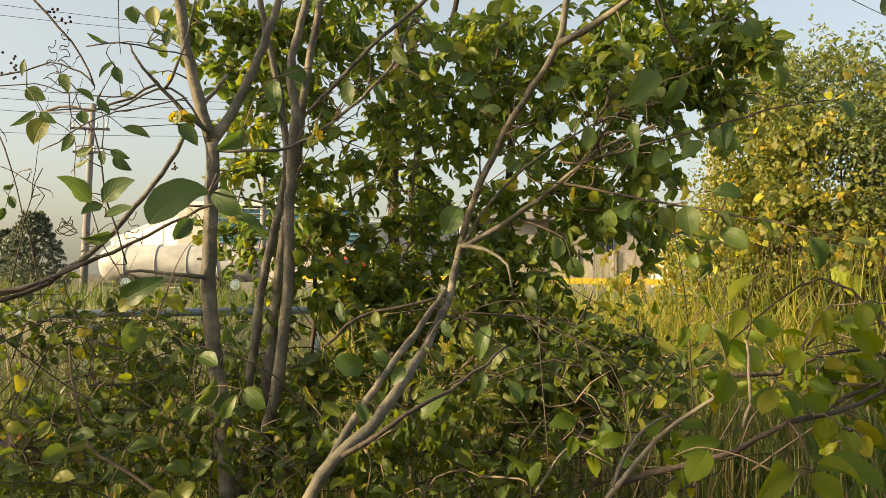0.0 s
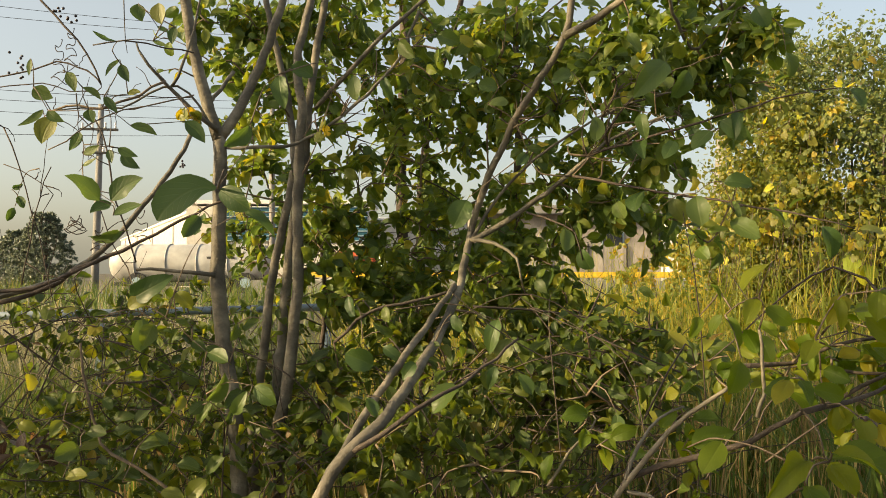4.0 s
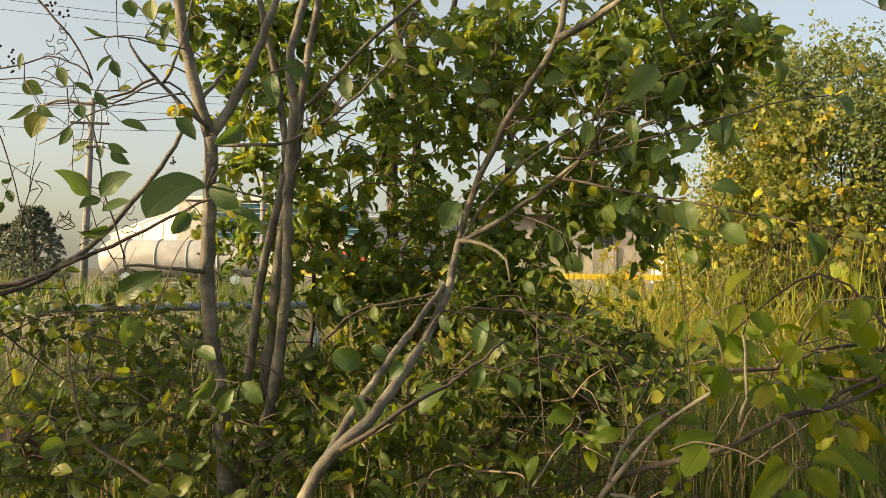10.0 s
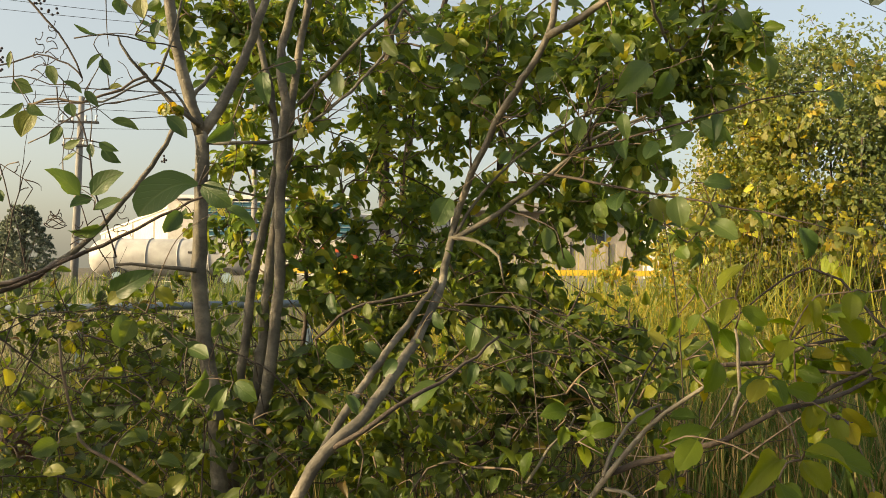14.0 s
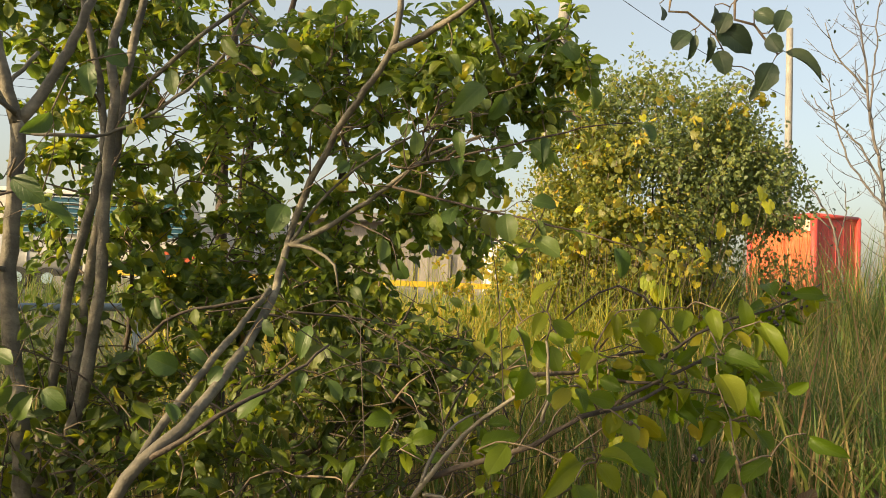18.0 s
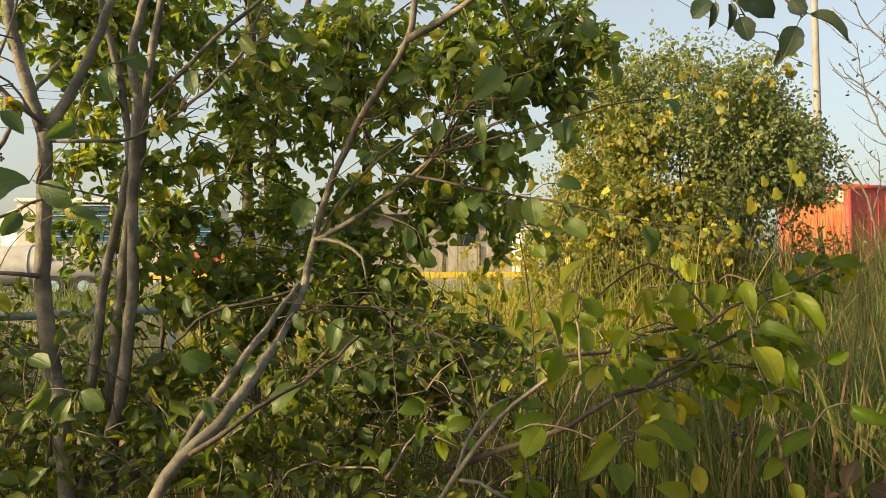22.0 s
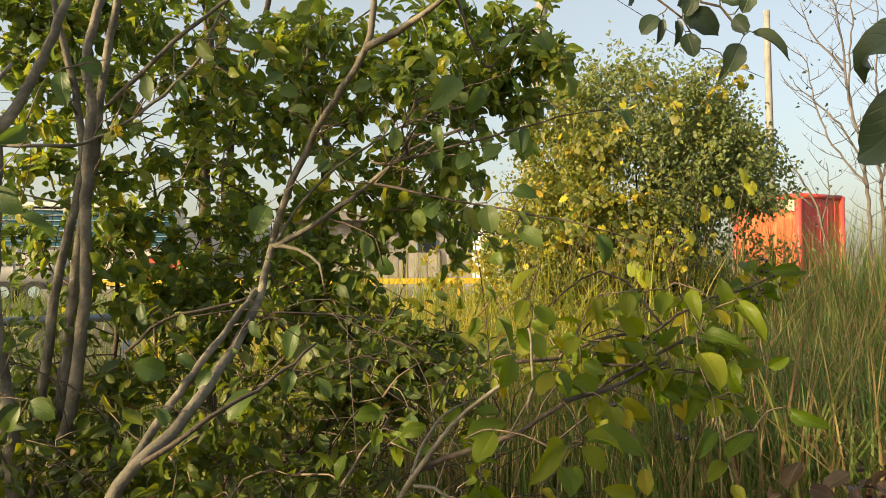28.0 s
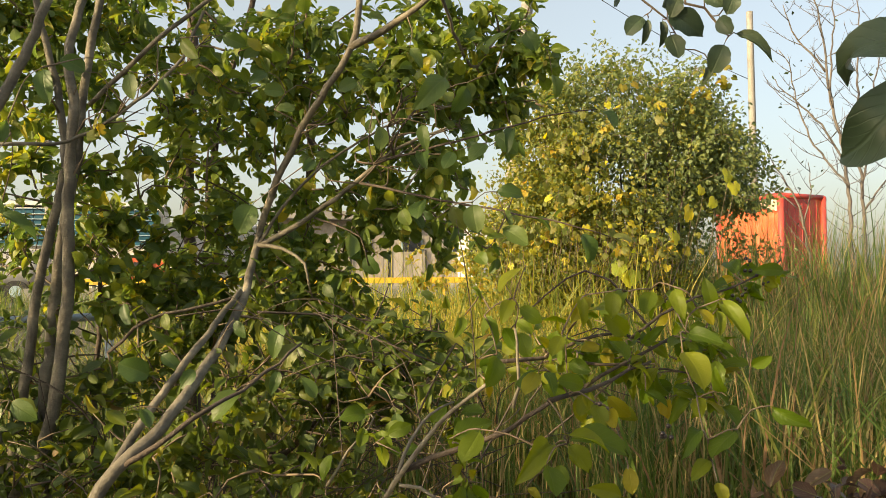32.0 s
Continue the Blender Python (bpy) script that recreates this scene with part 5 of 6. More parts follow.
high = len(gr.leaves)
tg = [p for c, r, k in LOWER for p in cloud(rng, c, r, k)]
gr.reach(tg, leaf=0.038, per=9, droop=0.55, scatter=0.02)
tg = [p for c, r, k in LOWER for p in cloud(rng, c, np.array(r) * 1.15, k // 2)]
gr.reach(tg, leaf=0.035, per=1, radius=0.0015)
part("twig", gr.twigs, TWIG, shrub, kind="stuff")
tangle = Geo()
for c, r, k in (((0.373, 2.005, 1.863), (0.16, 0.10, 0.16), 26), ((-0.298, 2.183, 1.899), (0.30, 0.15, 0.16), 26), ((0.070, 2.196, 1.964), (0.25, 0.2, 0.2), 20)):
    for p in cloud(rng, c, r, k):
        way = rng.normal(0, 0.45, 3) + (0.45, 0, 0.55)
        way /= np.linalg.norm(way)
        L, w = 0.06 + 0.12 * rng.random(), 0.0013 + 0.0014 * rng.random() ** 2
        near = gr.nodes[int(np.argmin(((np.array(gr.nodes) - p) ** 2).sum(1)))]
        tube(tangle, [(*near, w * 1.4), (*(near + way * L * 0.5 + rng.normal(0, 0.012, 3)), w), (*(near + way * L), w * 0.5)], step=0.04, sides=5)
part("bare_twig", tangle, TWIG, shrub, "bare brown twigs", kind="stuff")
lv = gr.leaves
near_set = set(sorted(range(len(lv)), key=lambda i: lv[i].translation.y)[:290])
SHRUB_KINDS = [LEAF_KINDS[1], WIDE_KINDS[0], LEAF_KINDS[2], WIDE_KINDS[1], LEAF_KINDS[4]]
# low shrub leaves get a darker green that stands in for shade
meshes, low_meshes = shared_leaves(SHRUB_KINDS, LEAF, "leaf"), shared_leaves(LEAF_KINDS, LEAF_LOW, "leaf")
g, g_low = Geo(), Geo()
for i, m in enumerate(lv):
    if i in near_set:
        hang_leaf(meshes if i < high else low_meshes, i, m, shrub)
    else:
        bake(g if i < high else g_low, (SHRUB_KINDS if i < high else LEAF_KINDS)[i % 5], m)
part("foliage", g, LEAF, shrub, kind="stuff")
part("foliage", g_low, LEAF_LOW, shrub, "low shrub leaves with shade put into their darker colour", kind="stuff")
long_meshes = shared_leaves(SHRUB_KINDS, LEAF_VINE, "leaf")
for c in LONG:
    for k in range(4, len(c), 2):
        hang_leaf(long_meshes, k, leaf_matrix(c[k, :3], rng.normal(0, 0.5, 3) + (0.4, -0.1, -0.7), rng.normal(0, 0.5, 3) + (-0.3, -0.6, 0.5), 0.038 + 0.034 * rng.random()), shrub)

hero = shared_leaves([LEAF_KINDS[0], LEAF_KINDS[1], WIDE_KINDS[0], LEAF_KINDS[3], WIDE_KINDS[1]], LEAF_VINE, "leaf")
EYE = np.array((0.015, -0.02, 1.5))


def placed(base, tip, owner, meshes, k, tilt=0.5, jitter=0.35):
    """A leaf from its stalk's root to its tip, its face turned half to the open side and half to the sky."""
    b, t = np.array(base), np.array(tip)
    d = t - b
    size = np.linalg.norm(d) / 1.2
    open_side = EYE - b
    open_side /= np.linalg.norm(open_side)
    up = open_side * (1 - tilt * 0.5) + np.array((0, 0, tilt)) + rng.normal(0, jitter, 3)
    return hang_leaf(meshes, k, leaf_matrix(b - d * 0.1, d, up, size), owner)


def stalks(bases, owner, wood, r=0.0009):
    """Thin twigs from the wood to the roots of leaves, the near ones first, the farther ones branching from those."""
    wood = np.array(wood)
    left = [np.array(b) for b in bases]
    while left:
        gaps = [np.min(((wood - b) ** 2).sum(1)) for b in left]
        b = left.pop(int(np.argmin(gaps)))
        n = wood[int(np.argmin(((wood - b) ** 2).sum(1)))]
        span = np.linalg.norm(b - n)
        if span < 0.004:
            continue
        g = Geo()
        c = tube(g, [(*n, r * (1.3 + 6 * span)), (*((n + b) / 2 + rng.normal(0, 0.07 * span, 3) + (0, 0, 0.10 * span)), r * 1.2), (*b, r)], step=0.015, sides=5)
        wood = np.vstack([wood, c[1:, :3]])
        part("stalk", g, TWIG, owner)


roots = []
for k, (b, t) in enumerate([
    ((0.459, 1.688, 1.962), (0.380, 1.640, 1.873)), ((0.570, 1.743, 1.821), (0.515, 1.714, 1.771)), ((0.534, 1.747, 1.679), (0.536, 1.719, 1.602)), ((0.603, 1.749, 1.621), (0.673, 1.721, 1.579)), ((0.590, 1.746, 1.705), (0.654, 1.717, 1.696)),
    ((0.411, 1.741, 1.860), (0.417, 1.713, 1.793)), ((0.322, 1.791, 1.863), (0.320, 1.763, 1.794)), ((0.035, 1.895, 1.684), (-0.005, 1.868, 1.607)), ((0.260, 1.848, 1.612), (0.257, 1.821, 1.541)), ((0.453, 1.798, 1.639), (0.427, 1.797, 1.664)),
    ((0.097, 1.704, 1.409), (0.069, 1.676, 1.329)), ((-0.006, 1.704, 1.415), (0.018, 1.685, 1.374)), ((-0.158, 1.606, 1.312), (-0.222, 1.585, 1.343)), ((-0.243, 1.802, 1.453), (-0.214, 1.783, 1.403)), ((0.014, 1.558, 1.281), (-0.057, 1.529, 1.244)),
    ((0.085, 1.607, 1.317), (0.069, 1.588, 1.268)), ((0.307, 1.510, 1.239), (0.309, 1.492, 1.184)), ((0.118, 1.705, 1.367), (0.097, 1.687, 1.308)), ((-0.167, 1.508, 1.268), (-0.145, 1.489, 1.227)), ((-0.075, 1.606, 1.322), (-0.110, 1.587, 1.292)),
    ((-0.156, 1.705, 1.347), (-0.105, 1.686, 1.313)), ((0.129, 1.608, 1.300), (0.162, 1.589, 1.258)), ((-0.335, 1.885, 1.974), (-0.392, 1.864, 2.002)), ((-0.145, 1.982, 2.094), (-0.087, 1.963, 2.046)), ((-0.045, 1.982, 2.109), (0.012, 1.963, 2.075)),
    ((0.067, 1.885, 1.997), (0.019, 1.866, 1.965)), ((0.081, 1.888, 1.909), (0.134, 1.868, 1.912)), ((0.108, 1.887, 1.950), (0.053, 1.867, 1.952)), ((0.177, 1.892, 1.794), (0.149, 1.874, 1.750)), ((0.277, 1.837, 1.972), (0.222, 1.817, 1.954)),
    ((0.392, 1.785, 2.051), (0.426, 1.767, 2.000)), ((0.489, 1.743, 1.798), (0.456, 1.715, 1.750)), ((0.682, 1.784, 2.111), (0.706, 1.766, 2.053)), ((0.643, 1.784, 2.104), (0.585, 1.766, 2.046)), ((0.753, 1.787, 2.008), (0.762, 1.769, 1.945))]):
    placed(b, t, shrub, hero, k, 0.35)
    roots.append(b)
stalks(roots, shrub, gr.nodes)

# ---- the leafy branch reaching across in front ----
branch = thing("leafy_branch", (0.25, 1.25, 0), "low leafy branch with pale green pointed leaves and dark berries", "shrub")
BS = len(STEMS)
stem([(0.136, 1.321, 0.882), (0.164, 1.287, 0.996), (0.196, 1.234, 1.086), (0.238, 1.141, 1.196), (0.271, 1.109, 1.252), (0.320, 1.088, 1.311), (0.362, 1.057, 1.350)], 0.0056, 0.0027, BARK, branch, ground=(0.14, 1.32, -0.02))
stem([(0.240, 1.141, 1.198), (0.262, 1.130, 1.220), (0.317, 1.079, 1.252), (0.375, 1.029, 1.283), (0.400, 1.008, 1.307), (0.439, 1.007, 1.328), (0.511, 1.007, 1.357), (0.560, 1.006, 1.382), (0.638, 1.026, 1.412)], 0.0047, 0.0020, BARK_DARK, branch)
stem([(0.381, 1.008, 1.320), (0.389, 1.007, 1.349), (0.386, 1.005, 1.392), (0.383, 1.004, 1.431)], 0.0028, 0.0017, BARK, branch)
stem([(0.242, 1.131, 1.210), (0.267, 1.159, 1.255), (0.307, 1.188, 1.288), (0.347, 1.208, 1.300)], 0.0031, 0.0016, BARK, branch)
stem([(0.153, 1.312, 1.152), (0.190, 1.311, 1.208), (0.225, 1.309, 1.250), (0.228, 1.309, 1.269)], 0.0025, 0.0014, BARK, branch)
stem([(0.364, 1.019, 1.383), (0.443, 1.052, 1.384), (0.491, 1.039, 1.408), (0.560, 1.053, 1.416), (0.628, 1.058, 1.401), (0.686, 1.044, 1.405)], 0.0031, 0.0016, BARK_DARK, branch)
stem([(0.396, 0.910, 1.344), (0.466, 0.945, 1.350), (0.540, 0.977, 1.370), (0.580, 0.988, 1.380)], 0.0035, 0.0016, BARK_DARK, branch)
stem([(0.491, 1.040, 1.377), (0.555, 1.025, 1.373), (0.645, 1.056, 1.358), (0.712, 1.040, 1.353)], 0.0023, 0.0012, BARK_DARK, branch)
stem([(0.577, 1.049, 1.407), (0.661, 1.048, 1.457), (0.766, 1.073, 1.482), (0.876, 1.096, 1.527)], 0.0023, 0.0012, BARK_DARK, branch)
stem([(0.246, 1.141, 1.190), (0.276, 1.131, 1.185), (0.311, 1.112, 1.167)], 0.0031, 0.0023, BARK, branch)
bmeshes = shared_leaves([LEAF_KINDS[1], LEAF_KINDS[0], LEAF_KINDS[2], WIDE_KINDS[1], LEAF_KINDS[3]], LEAF_FRONT, "leaf")
FRONT_LEAVES = [
    ((0.399, 1.001, 1.517), (0.345, 0.972, 1.482)), ((0.372, 0.983, 1.472), (0.349, 0.953, 1.443)), ((0.333, 0.983, 1.450), (0.342, 0.954, 1.412)), ((0.342, 0.955, 1.400), (0.323, 0.936, 1.360)),
    ((0.398, 0.936, 1.383), (0.360, 0.906, 1.356)), ((0.314, 0.938, 1.307), (0.279, 0.909, 1.272)), ((0.278, 0.958, 1.293), (0.339, 0.957, 1.321)), ((0.404, 0.908, 1.290), (0.333, 0.869, 1.277)),
    ((0.409, 0.888, 1.299), (0.464, 0.828, 1.303)), ((0.422, 0.909, 1.290), (0.439, 0.879, 1.263)), ((0.411, 0.926, 1.368), (0.457, 0.927, 1.358)), ((0.494, 1.003, 1.475), (0.457, 0.974, 1.441)),
    ((0.553, 1.003, 1.479), (0.505, 0.973, 1.462)), ((0.390, 0.889, 1.266), (0.399, 0.860, 1.256)), ((0.444, 0.984, 1.422), (0.425, 0.965, 1.388)), ((0.381, 0.983, 1.461), (0.411, 0.964, 1.438)),
    ((0.324, 1.053, 1.446), (0.308, 1.034, 1.416)), ((0.320, 1.002, 1.488), (0.331, 0.983, 1.471)), ((0.222, 1.309, 1.269), (0.173, 1.288, 1.278)), ((0.216, 1.309, 1.250), (0.207, 1.290, 1.213)), ((0.162, 1.310, 1.208), (0.141, 1.292, 1.162)),
    ((0.601, 0.958, 1.486), (0.599, 0.929, 1.444)), ((0.666, 0.943, 1.469), (0.665, 0.894, 1.416)), ((0.586, 0.913, 1.403), (0.589, 0.863, 1.362)), ((0.705, 0.938, 1.373), (0.720, 0.912, 1.397)),
    ((0.627, 0.856, 1.306), (0.575, 0.839, 1.278)), ((0.595, 0.865, 1.269), (0.556, 0.844, 1.253)), ((0.668, 0.845, 1.336), (0.695, 0.809, 1.303)), ((0.452, 0.897, 1.341), (0.448, 0.868, 1.314)),
    ((0.468, 0.893, 1.335), (0.470, 0.863, 1.312)), ((0.382, 0.912, 1.382), (0.355, 0.889, 1.355)), ((0.391, 0.910, 1.382), (0.396, 0.879, 1.358)), ((0.379, 0.812, 1.321), (0.432, 0.795, 1.308)),
    ((0.387, 0.832, 1.306), (0.407, 0.807, 1.278)), ((0.357, 0.819, 1.288), (0.355, 0.779, 1.254)), ((0.470, 0.844, 1.274), (0.467, 0.825, 1.241)), ((0.465, 0.846, 1.236), (0.418, 0.836, 1.252)),
    ((0.478, 0.988, 1.473), (0.464, 0.972, 1.435)), ((0.521, 0.978, 1.481), (0.504, 0.962, 1.446)), ((0.595, 1.011, 1.482), (0.576, 0.986, 1.440)), ((0.632, 0.952, 1.456), (0.647, 0.928, 1.434)),
    ((0.617, 0.957, 1.421), (0.647, 0.909, 1.416)), ((0.585, 0.866, 1.306), (0.538, 0.847, 1.291)), ((0.574, 0.819, 1.254), (0.572, 0.800, 1.233)), ((0.605, 0.911, 1.342), (0.599, 0.883, 1.313)),
    ((0.701, 0.936, 1.444), (0.658, 0.925, 1.457)), ((0.853, 1.051, 1.508), (0.800, 1.064, 1.510)), ((0.563, 0.973, 1.342), (0.584, 0.948, 1.322)), ((0.607, 1.013, 1.368), (0.565, 0.993, 1.348)),
    ((0.456, 0.997, 1.382), (0.486, 0.970, 1.373)), ((0.510, 1.004, 1.404), (0.475, 0.992, 1.398)), ((0.352, 0.873, 1.249), (0.365, 0.850, 1.234)), ((0.579, 1.018, 1.401), (0.609, 0.990, 1.423)),
]
bn = np.vstack([c[:, :3] for c in STEMS[BS:]])
for k, (b, t) in enumerate(FRONT_LEAVES):
    placed(b, t, branch, bmeshes, k)
stalks([b for b, t in FRONT_LEAVES], branch, bn)
gb = Growth(61, bn[bn[:, 2] > 0.9])
tg = cloud(rng, (0.569, 1.073, 1.371), (0.22, 0.10, 0.09), 34) + cloud(rng, (0.659, 1.002, 1.327), (0.14, 0.1, 0.12), 4) + cloud(rng, (0.831, 1.108, 1.499), (0.09, 0.08, 0.04), 5) + cloud(rng, (0.326, 1.260, 1.238), (0.15, 0.1, 0.1), 8)
tg += cloud(rng, (0.766, 1.131, 1.460), (0.14, 0.1, 0.04), 4) + cloud(rng, (0.584, 1.071, 1.416), (0.2, 0.1, 0.07), 14)
gb.reach(tg, radius=0.0013, leaf=0.034, per=4, droop=0.4)
part("twig", gb.twigs, TWIG, branch, kind="stuff")
for i, m in enumerate(gb.leaves):
    hang_leaf(bmeshes, i, m, branch)


def berry_cluster(owner, centre, n, r, spread):
    for i in range(n):
        g = Geo()
        c = np.array(centre) + rng.normal(0, spread, 3)
        tube(g, [(c[0], c[1], c[2] - r, r * 0.25), (c[0], c[1], c[2] - r * 0.6, r * 0.85), (c[0], c[1], c[2], r), (c[0], c[1], c[2] + r * 0.6, r * 0.8), (c[0], c[1], c[2] + r, r * 0.2)], step=r * 0.5, sides=8)
        part("berry", g, BERRY, owner)


for c in ((0.543, 0.876, 1.301), (0.783, 1.069, 1.473), (0.819, 1.090, 1.518), (0.463, 0.894, 1.337), (0.832, 1.087, 1.499)):
    berry_cluster(branch, c, 5, 0.0032, 0.008)

# ---- sapling at the edge, its twigs hanging in ----
hanging = thing("sapling", (1.35, 1.05, 0), "slender sapling with drooping green leaves, coloured dark for shade, on thin twigs", "tree")
stem([(1.36, 1.05, 0.5), (1.33, 1.02, 1.1), (1.28, 1.0, 1.7), (1.18, 1.02, 2.15), (1.0, 1.08, 2.35)], 0.014, 0.004, BARK, hanging, 8, (1.35, 1.05, -0.02))
HS = len(STEMS)
stem([(1.0, 1.08, 2.35), (0.86, 1.12, 2.18), (0.536, 0.967, 1.916), (0.560, 0.965, 1.891), (0.576, 0.962, 1.877), (0.596, 0.956, 1.862)], 0.0022, 0.0013, TWIG, hanging, 6, name="twig")
stem([(1.0, 1.08, 2.35), (0.94, 1.1, 2.15), (0.610, 0.932, 1.903), (0.637, 0.928, 1.872), (0.655, 0.925, 1.848), (0.670, 0.921, 1.832)], 0.0024, 0.0014, TWIG, hanging, 6, name="twig")
stem([(0.596, 0.956, 1.862), (0.622, 0.955, 1.823), (0.646, 0.943, 1.812)], 0.0012, 0.0008, TWIG, hanging, 5, name="twig")
hang_wood = np.vstack([c[:, :3] for c in STEMS[HS:]])
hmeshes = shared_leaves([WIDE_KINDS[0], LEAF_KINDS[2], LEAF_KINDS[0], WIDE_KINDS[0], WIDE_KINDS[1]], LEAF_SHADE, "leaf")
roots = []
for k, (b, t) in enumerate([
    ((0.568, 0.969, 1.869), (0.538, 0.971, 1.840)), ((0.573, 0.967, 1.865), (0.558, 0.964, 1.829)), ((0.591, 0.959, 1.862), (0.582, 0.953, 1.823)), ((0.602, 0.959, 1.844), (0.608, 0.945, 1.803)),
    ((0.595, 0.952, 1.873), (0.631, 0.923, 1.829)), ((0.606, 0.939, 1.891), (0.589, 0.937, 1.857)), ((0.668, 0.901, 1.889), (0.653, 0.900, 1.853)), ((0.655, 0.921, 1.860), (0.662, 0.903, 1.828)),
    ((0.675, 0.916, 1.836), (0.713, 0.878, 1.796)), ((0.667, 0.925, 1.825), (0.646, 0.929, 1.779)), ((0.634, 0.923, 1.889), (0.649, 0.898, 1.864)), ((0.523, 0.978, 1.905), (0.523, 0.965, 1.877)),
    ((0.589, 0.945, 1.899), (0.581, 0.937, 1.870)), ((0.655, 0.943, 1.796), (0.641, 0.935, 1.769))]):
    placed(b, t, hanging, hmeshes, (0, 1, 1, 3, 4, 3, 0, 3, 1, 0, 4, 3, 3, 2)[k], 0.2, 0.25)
    roots.append(b)
stalks(roots, hanging, hang_wood, 0.0007)
stem([(1.28, 1.0, 1.7), (0.9, 0.75, 1.80), (0.428, 0.345, 1.644)], 0.004, 0.001, TWIG, hanging, 6, name="twig")
stem([(0.9, 0.75, 1.80), (0.436, 0.342, 1.627)], 0.0018, 0.001, TWIG, hanging, 6, name="twig")
part("leaf", ribbon_leaf([(0.444, 0.361, 1.650), (0.426, 0.364, 1.645), (0.409, 0.364, 1.642), (0.408, 0.381, 1.645), (0.409, 0.396, 1.644), (0.415, 0.410, 1.637), (0.425, 0.420, 1.628)], [0.0017, 0.0092, 0.0142, 0.0176, 0.0130, 0.0054, 0.0004], (-0.5, -0.75, 0.3), 0.3), LEAF_SHADE, hanging, "large leaf with a curled tip, darkened in colour for shade")
part("leaf", ribbon_leaf([(0.453, 0.358, 1.633), (0.439, 0.365, 1.620), (0.424, 0.372, 1.606), (0.410, 0.378, 1.592), (0.409, 0.391, 1.583), (0.408, 0.403, 1.578), (0.411, 0.412, 1.577)], [0.0017, 0.0117, 0.0184, 0.0193, 0.0151, 0.0084, 0.0008], (-0.6, -0.7, 0.15), 0.2), LEAF_SHADE, hanging, "large blunt leaf, darkened in colour for shade")

# ---- left: vines, tendrils, large vine leaves ----
vine = thing("vine", (-1.2, 2.0, 0), "leafless twining vine with tendrils, berries and a few green leaves", "vine")
VS = len(STEMS)
stem([(-1.155, 1.899, 1.431), (-0.992, 1.898, 1.473), (-0.911, 1.897, 1.514), (-0.829, 1.896, 1.576), (-0.756, 1.913, 1.667), (-0.685, 1.940, 1.782), (-0.639, 1.986, 1.904), (-0.588, 2.082, 2.038)], 0.0079, 0.0050, BARK, vine, 8)
stem([(-1.143, 1.880, 1.418), (-0.981, 1.879, 1.462), (-0.888, 1.877, 1.517), (-0.793, 1.876, 1.555), (-0.720, 1.895, 1.597), (-0.632, 1.914, 1.647), (-0.544, 1.943, 1.692)], 0.0065, 0.0029, VINE, vine, 8)
stem([(-1.104, 1.859, 1.453), (-0.998, 1.859, 1.467), (-0.905, 1.858, 1.501), (-0.829, 1.867, 1.541)], 0.0050, 0.0036, VINE, vine, 8)
stem([(-0.857, 1.580, 2.073), (-0.793, 1.582, 2.005), (-0.747, 1.584, 1.948), (-0.718, 1.586, 1.885)], 0.0024, 0.0017, VINE, vine, 7)
stem([(-0.718, 1.586, 1.885), (-0.735, 1.586, 1.902), (-0.764, 1.585, 1.922), (-0.809, 1.584, 1.932), (-0.861, 1.585, 1.913), (-0.941, 1.585, 1.898)], 0.0017, 0.0017, VINE, vine, 7)
stem([(-1.000, 1.685, 1.901), (-0.891, 1.685, 1.912), (-0.829, 1.685, 1.896), (-0.720, 1.686, 1.885), (-0.578, 1.737, 1.891)], 0.0013, 0.0010, VINE, vine, 6)
stem([(-0.866, 1.687, 1.853), (-0.811, 1.687, 1.866), (-0.762, 1.687, 1.857), (-0.691, 1.706, 1.890), (-0.641, 1.735, 1.928)], 0.0023, 0.0029, TWIG, vine, 7)
stem([(-0.826, 1.590, 1.752), (-0.791, 1.590, 1.770), (-0.734, 1.638, 1.832), (-0.671, 1.687, 1.861), (-0.578, 1.736, 1.897)], 0.0013, 0.0017, TWIG, vine, 6)
stem([(-0.769, 1.637, 1.841), (-0.726, 1.609, 1.791), (-0.699, 1.591, 1.719), (-0.693, 1.593, 1.662), (-0.678, 1.616, 1.594), (-0.671, 1.658, 1.525)], 0.0017, 0.0017, VINE, vine, 7)
stem([(-0.793, 1.636, 1.879), (-0.787, 1.638, 1.832), (-0.757, 1.639, 1.802)], 0.0014, 0.0012, VINE, vine, 6)
stem([(-0.716, 1.595, 1.621), (-0.693, 1.597, 1.558), (-0.672, 1.618, 1.513)], 0.0012, 0.0012, VINE, vine, 6)
stem([(-0.860, 1.489, 1.779), (-0.828, 1.491, 1.704), (-0.806, 1.494, 1.618), (-0.784, 1.497, 1.532), (-0.767, 1.499, 1.457)], 0.0013, 0.0010, VINE, vine, 6)
stem([(-0.769, 1.492, 1.704), (-0.790, 1.493, 1.645), (-0.811, 1.496, 1.564), (-0.826, 1.499, 1.478)], 0.0009, 0.0013, VINE, vine, 6)
stem([(-0.889, 1.541, 1.716), (-0.827, 1.542, 1.689), (-0.790, 1.543, 1.656)], 0.0010, 0.0008, VINE, vine, 6)
stem([(-0.715, 1.679, 2.122), (-0.712, 1.681, 2.037), (-0.706, 1.683, 1.976)], 0.0013, 0.0007, VINE, vine, 6)
stem([(-0.781, 1.683, 1.994), (-0.714, 1.683, 2.003), (-0.641, 1.733, 2.001), (-0.595, 1.783, 2.005)], 0.0015, 0.0017, VINE, vine, 6)
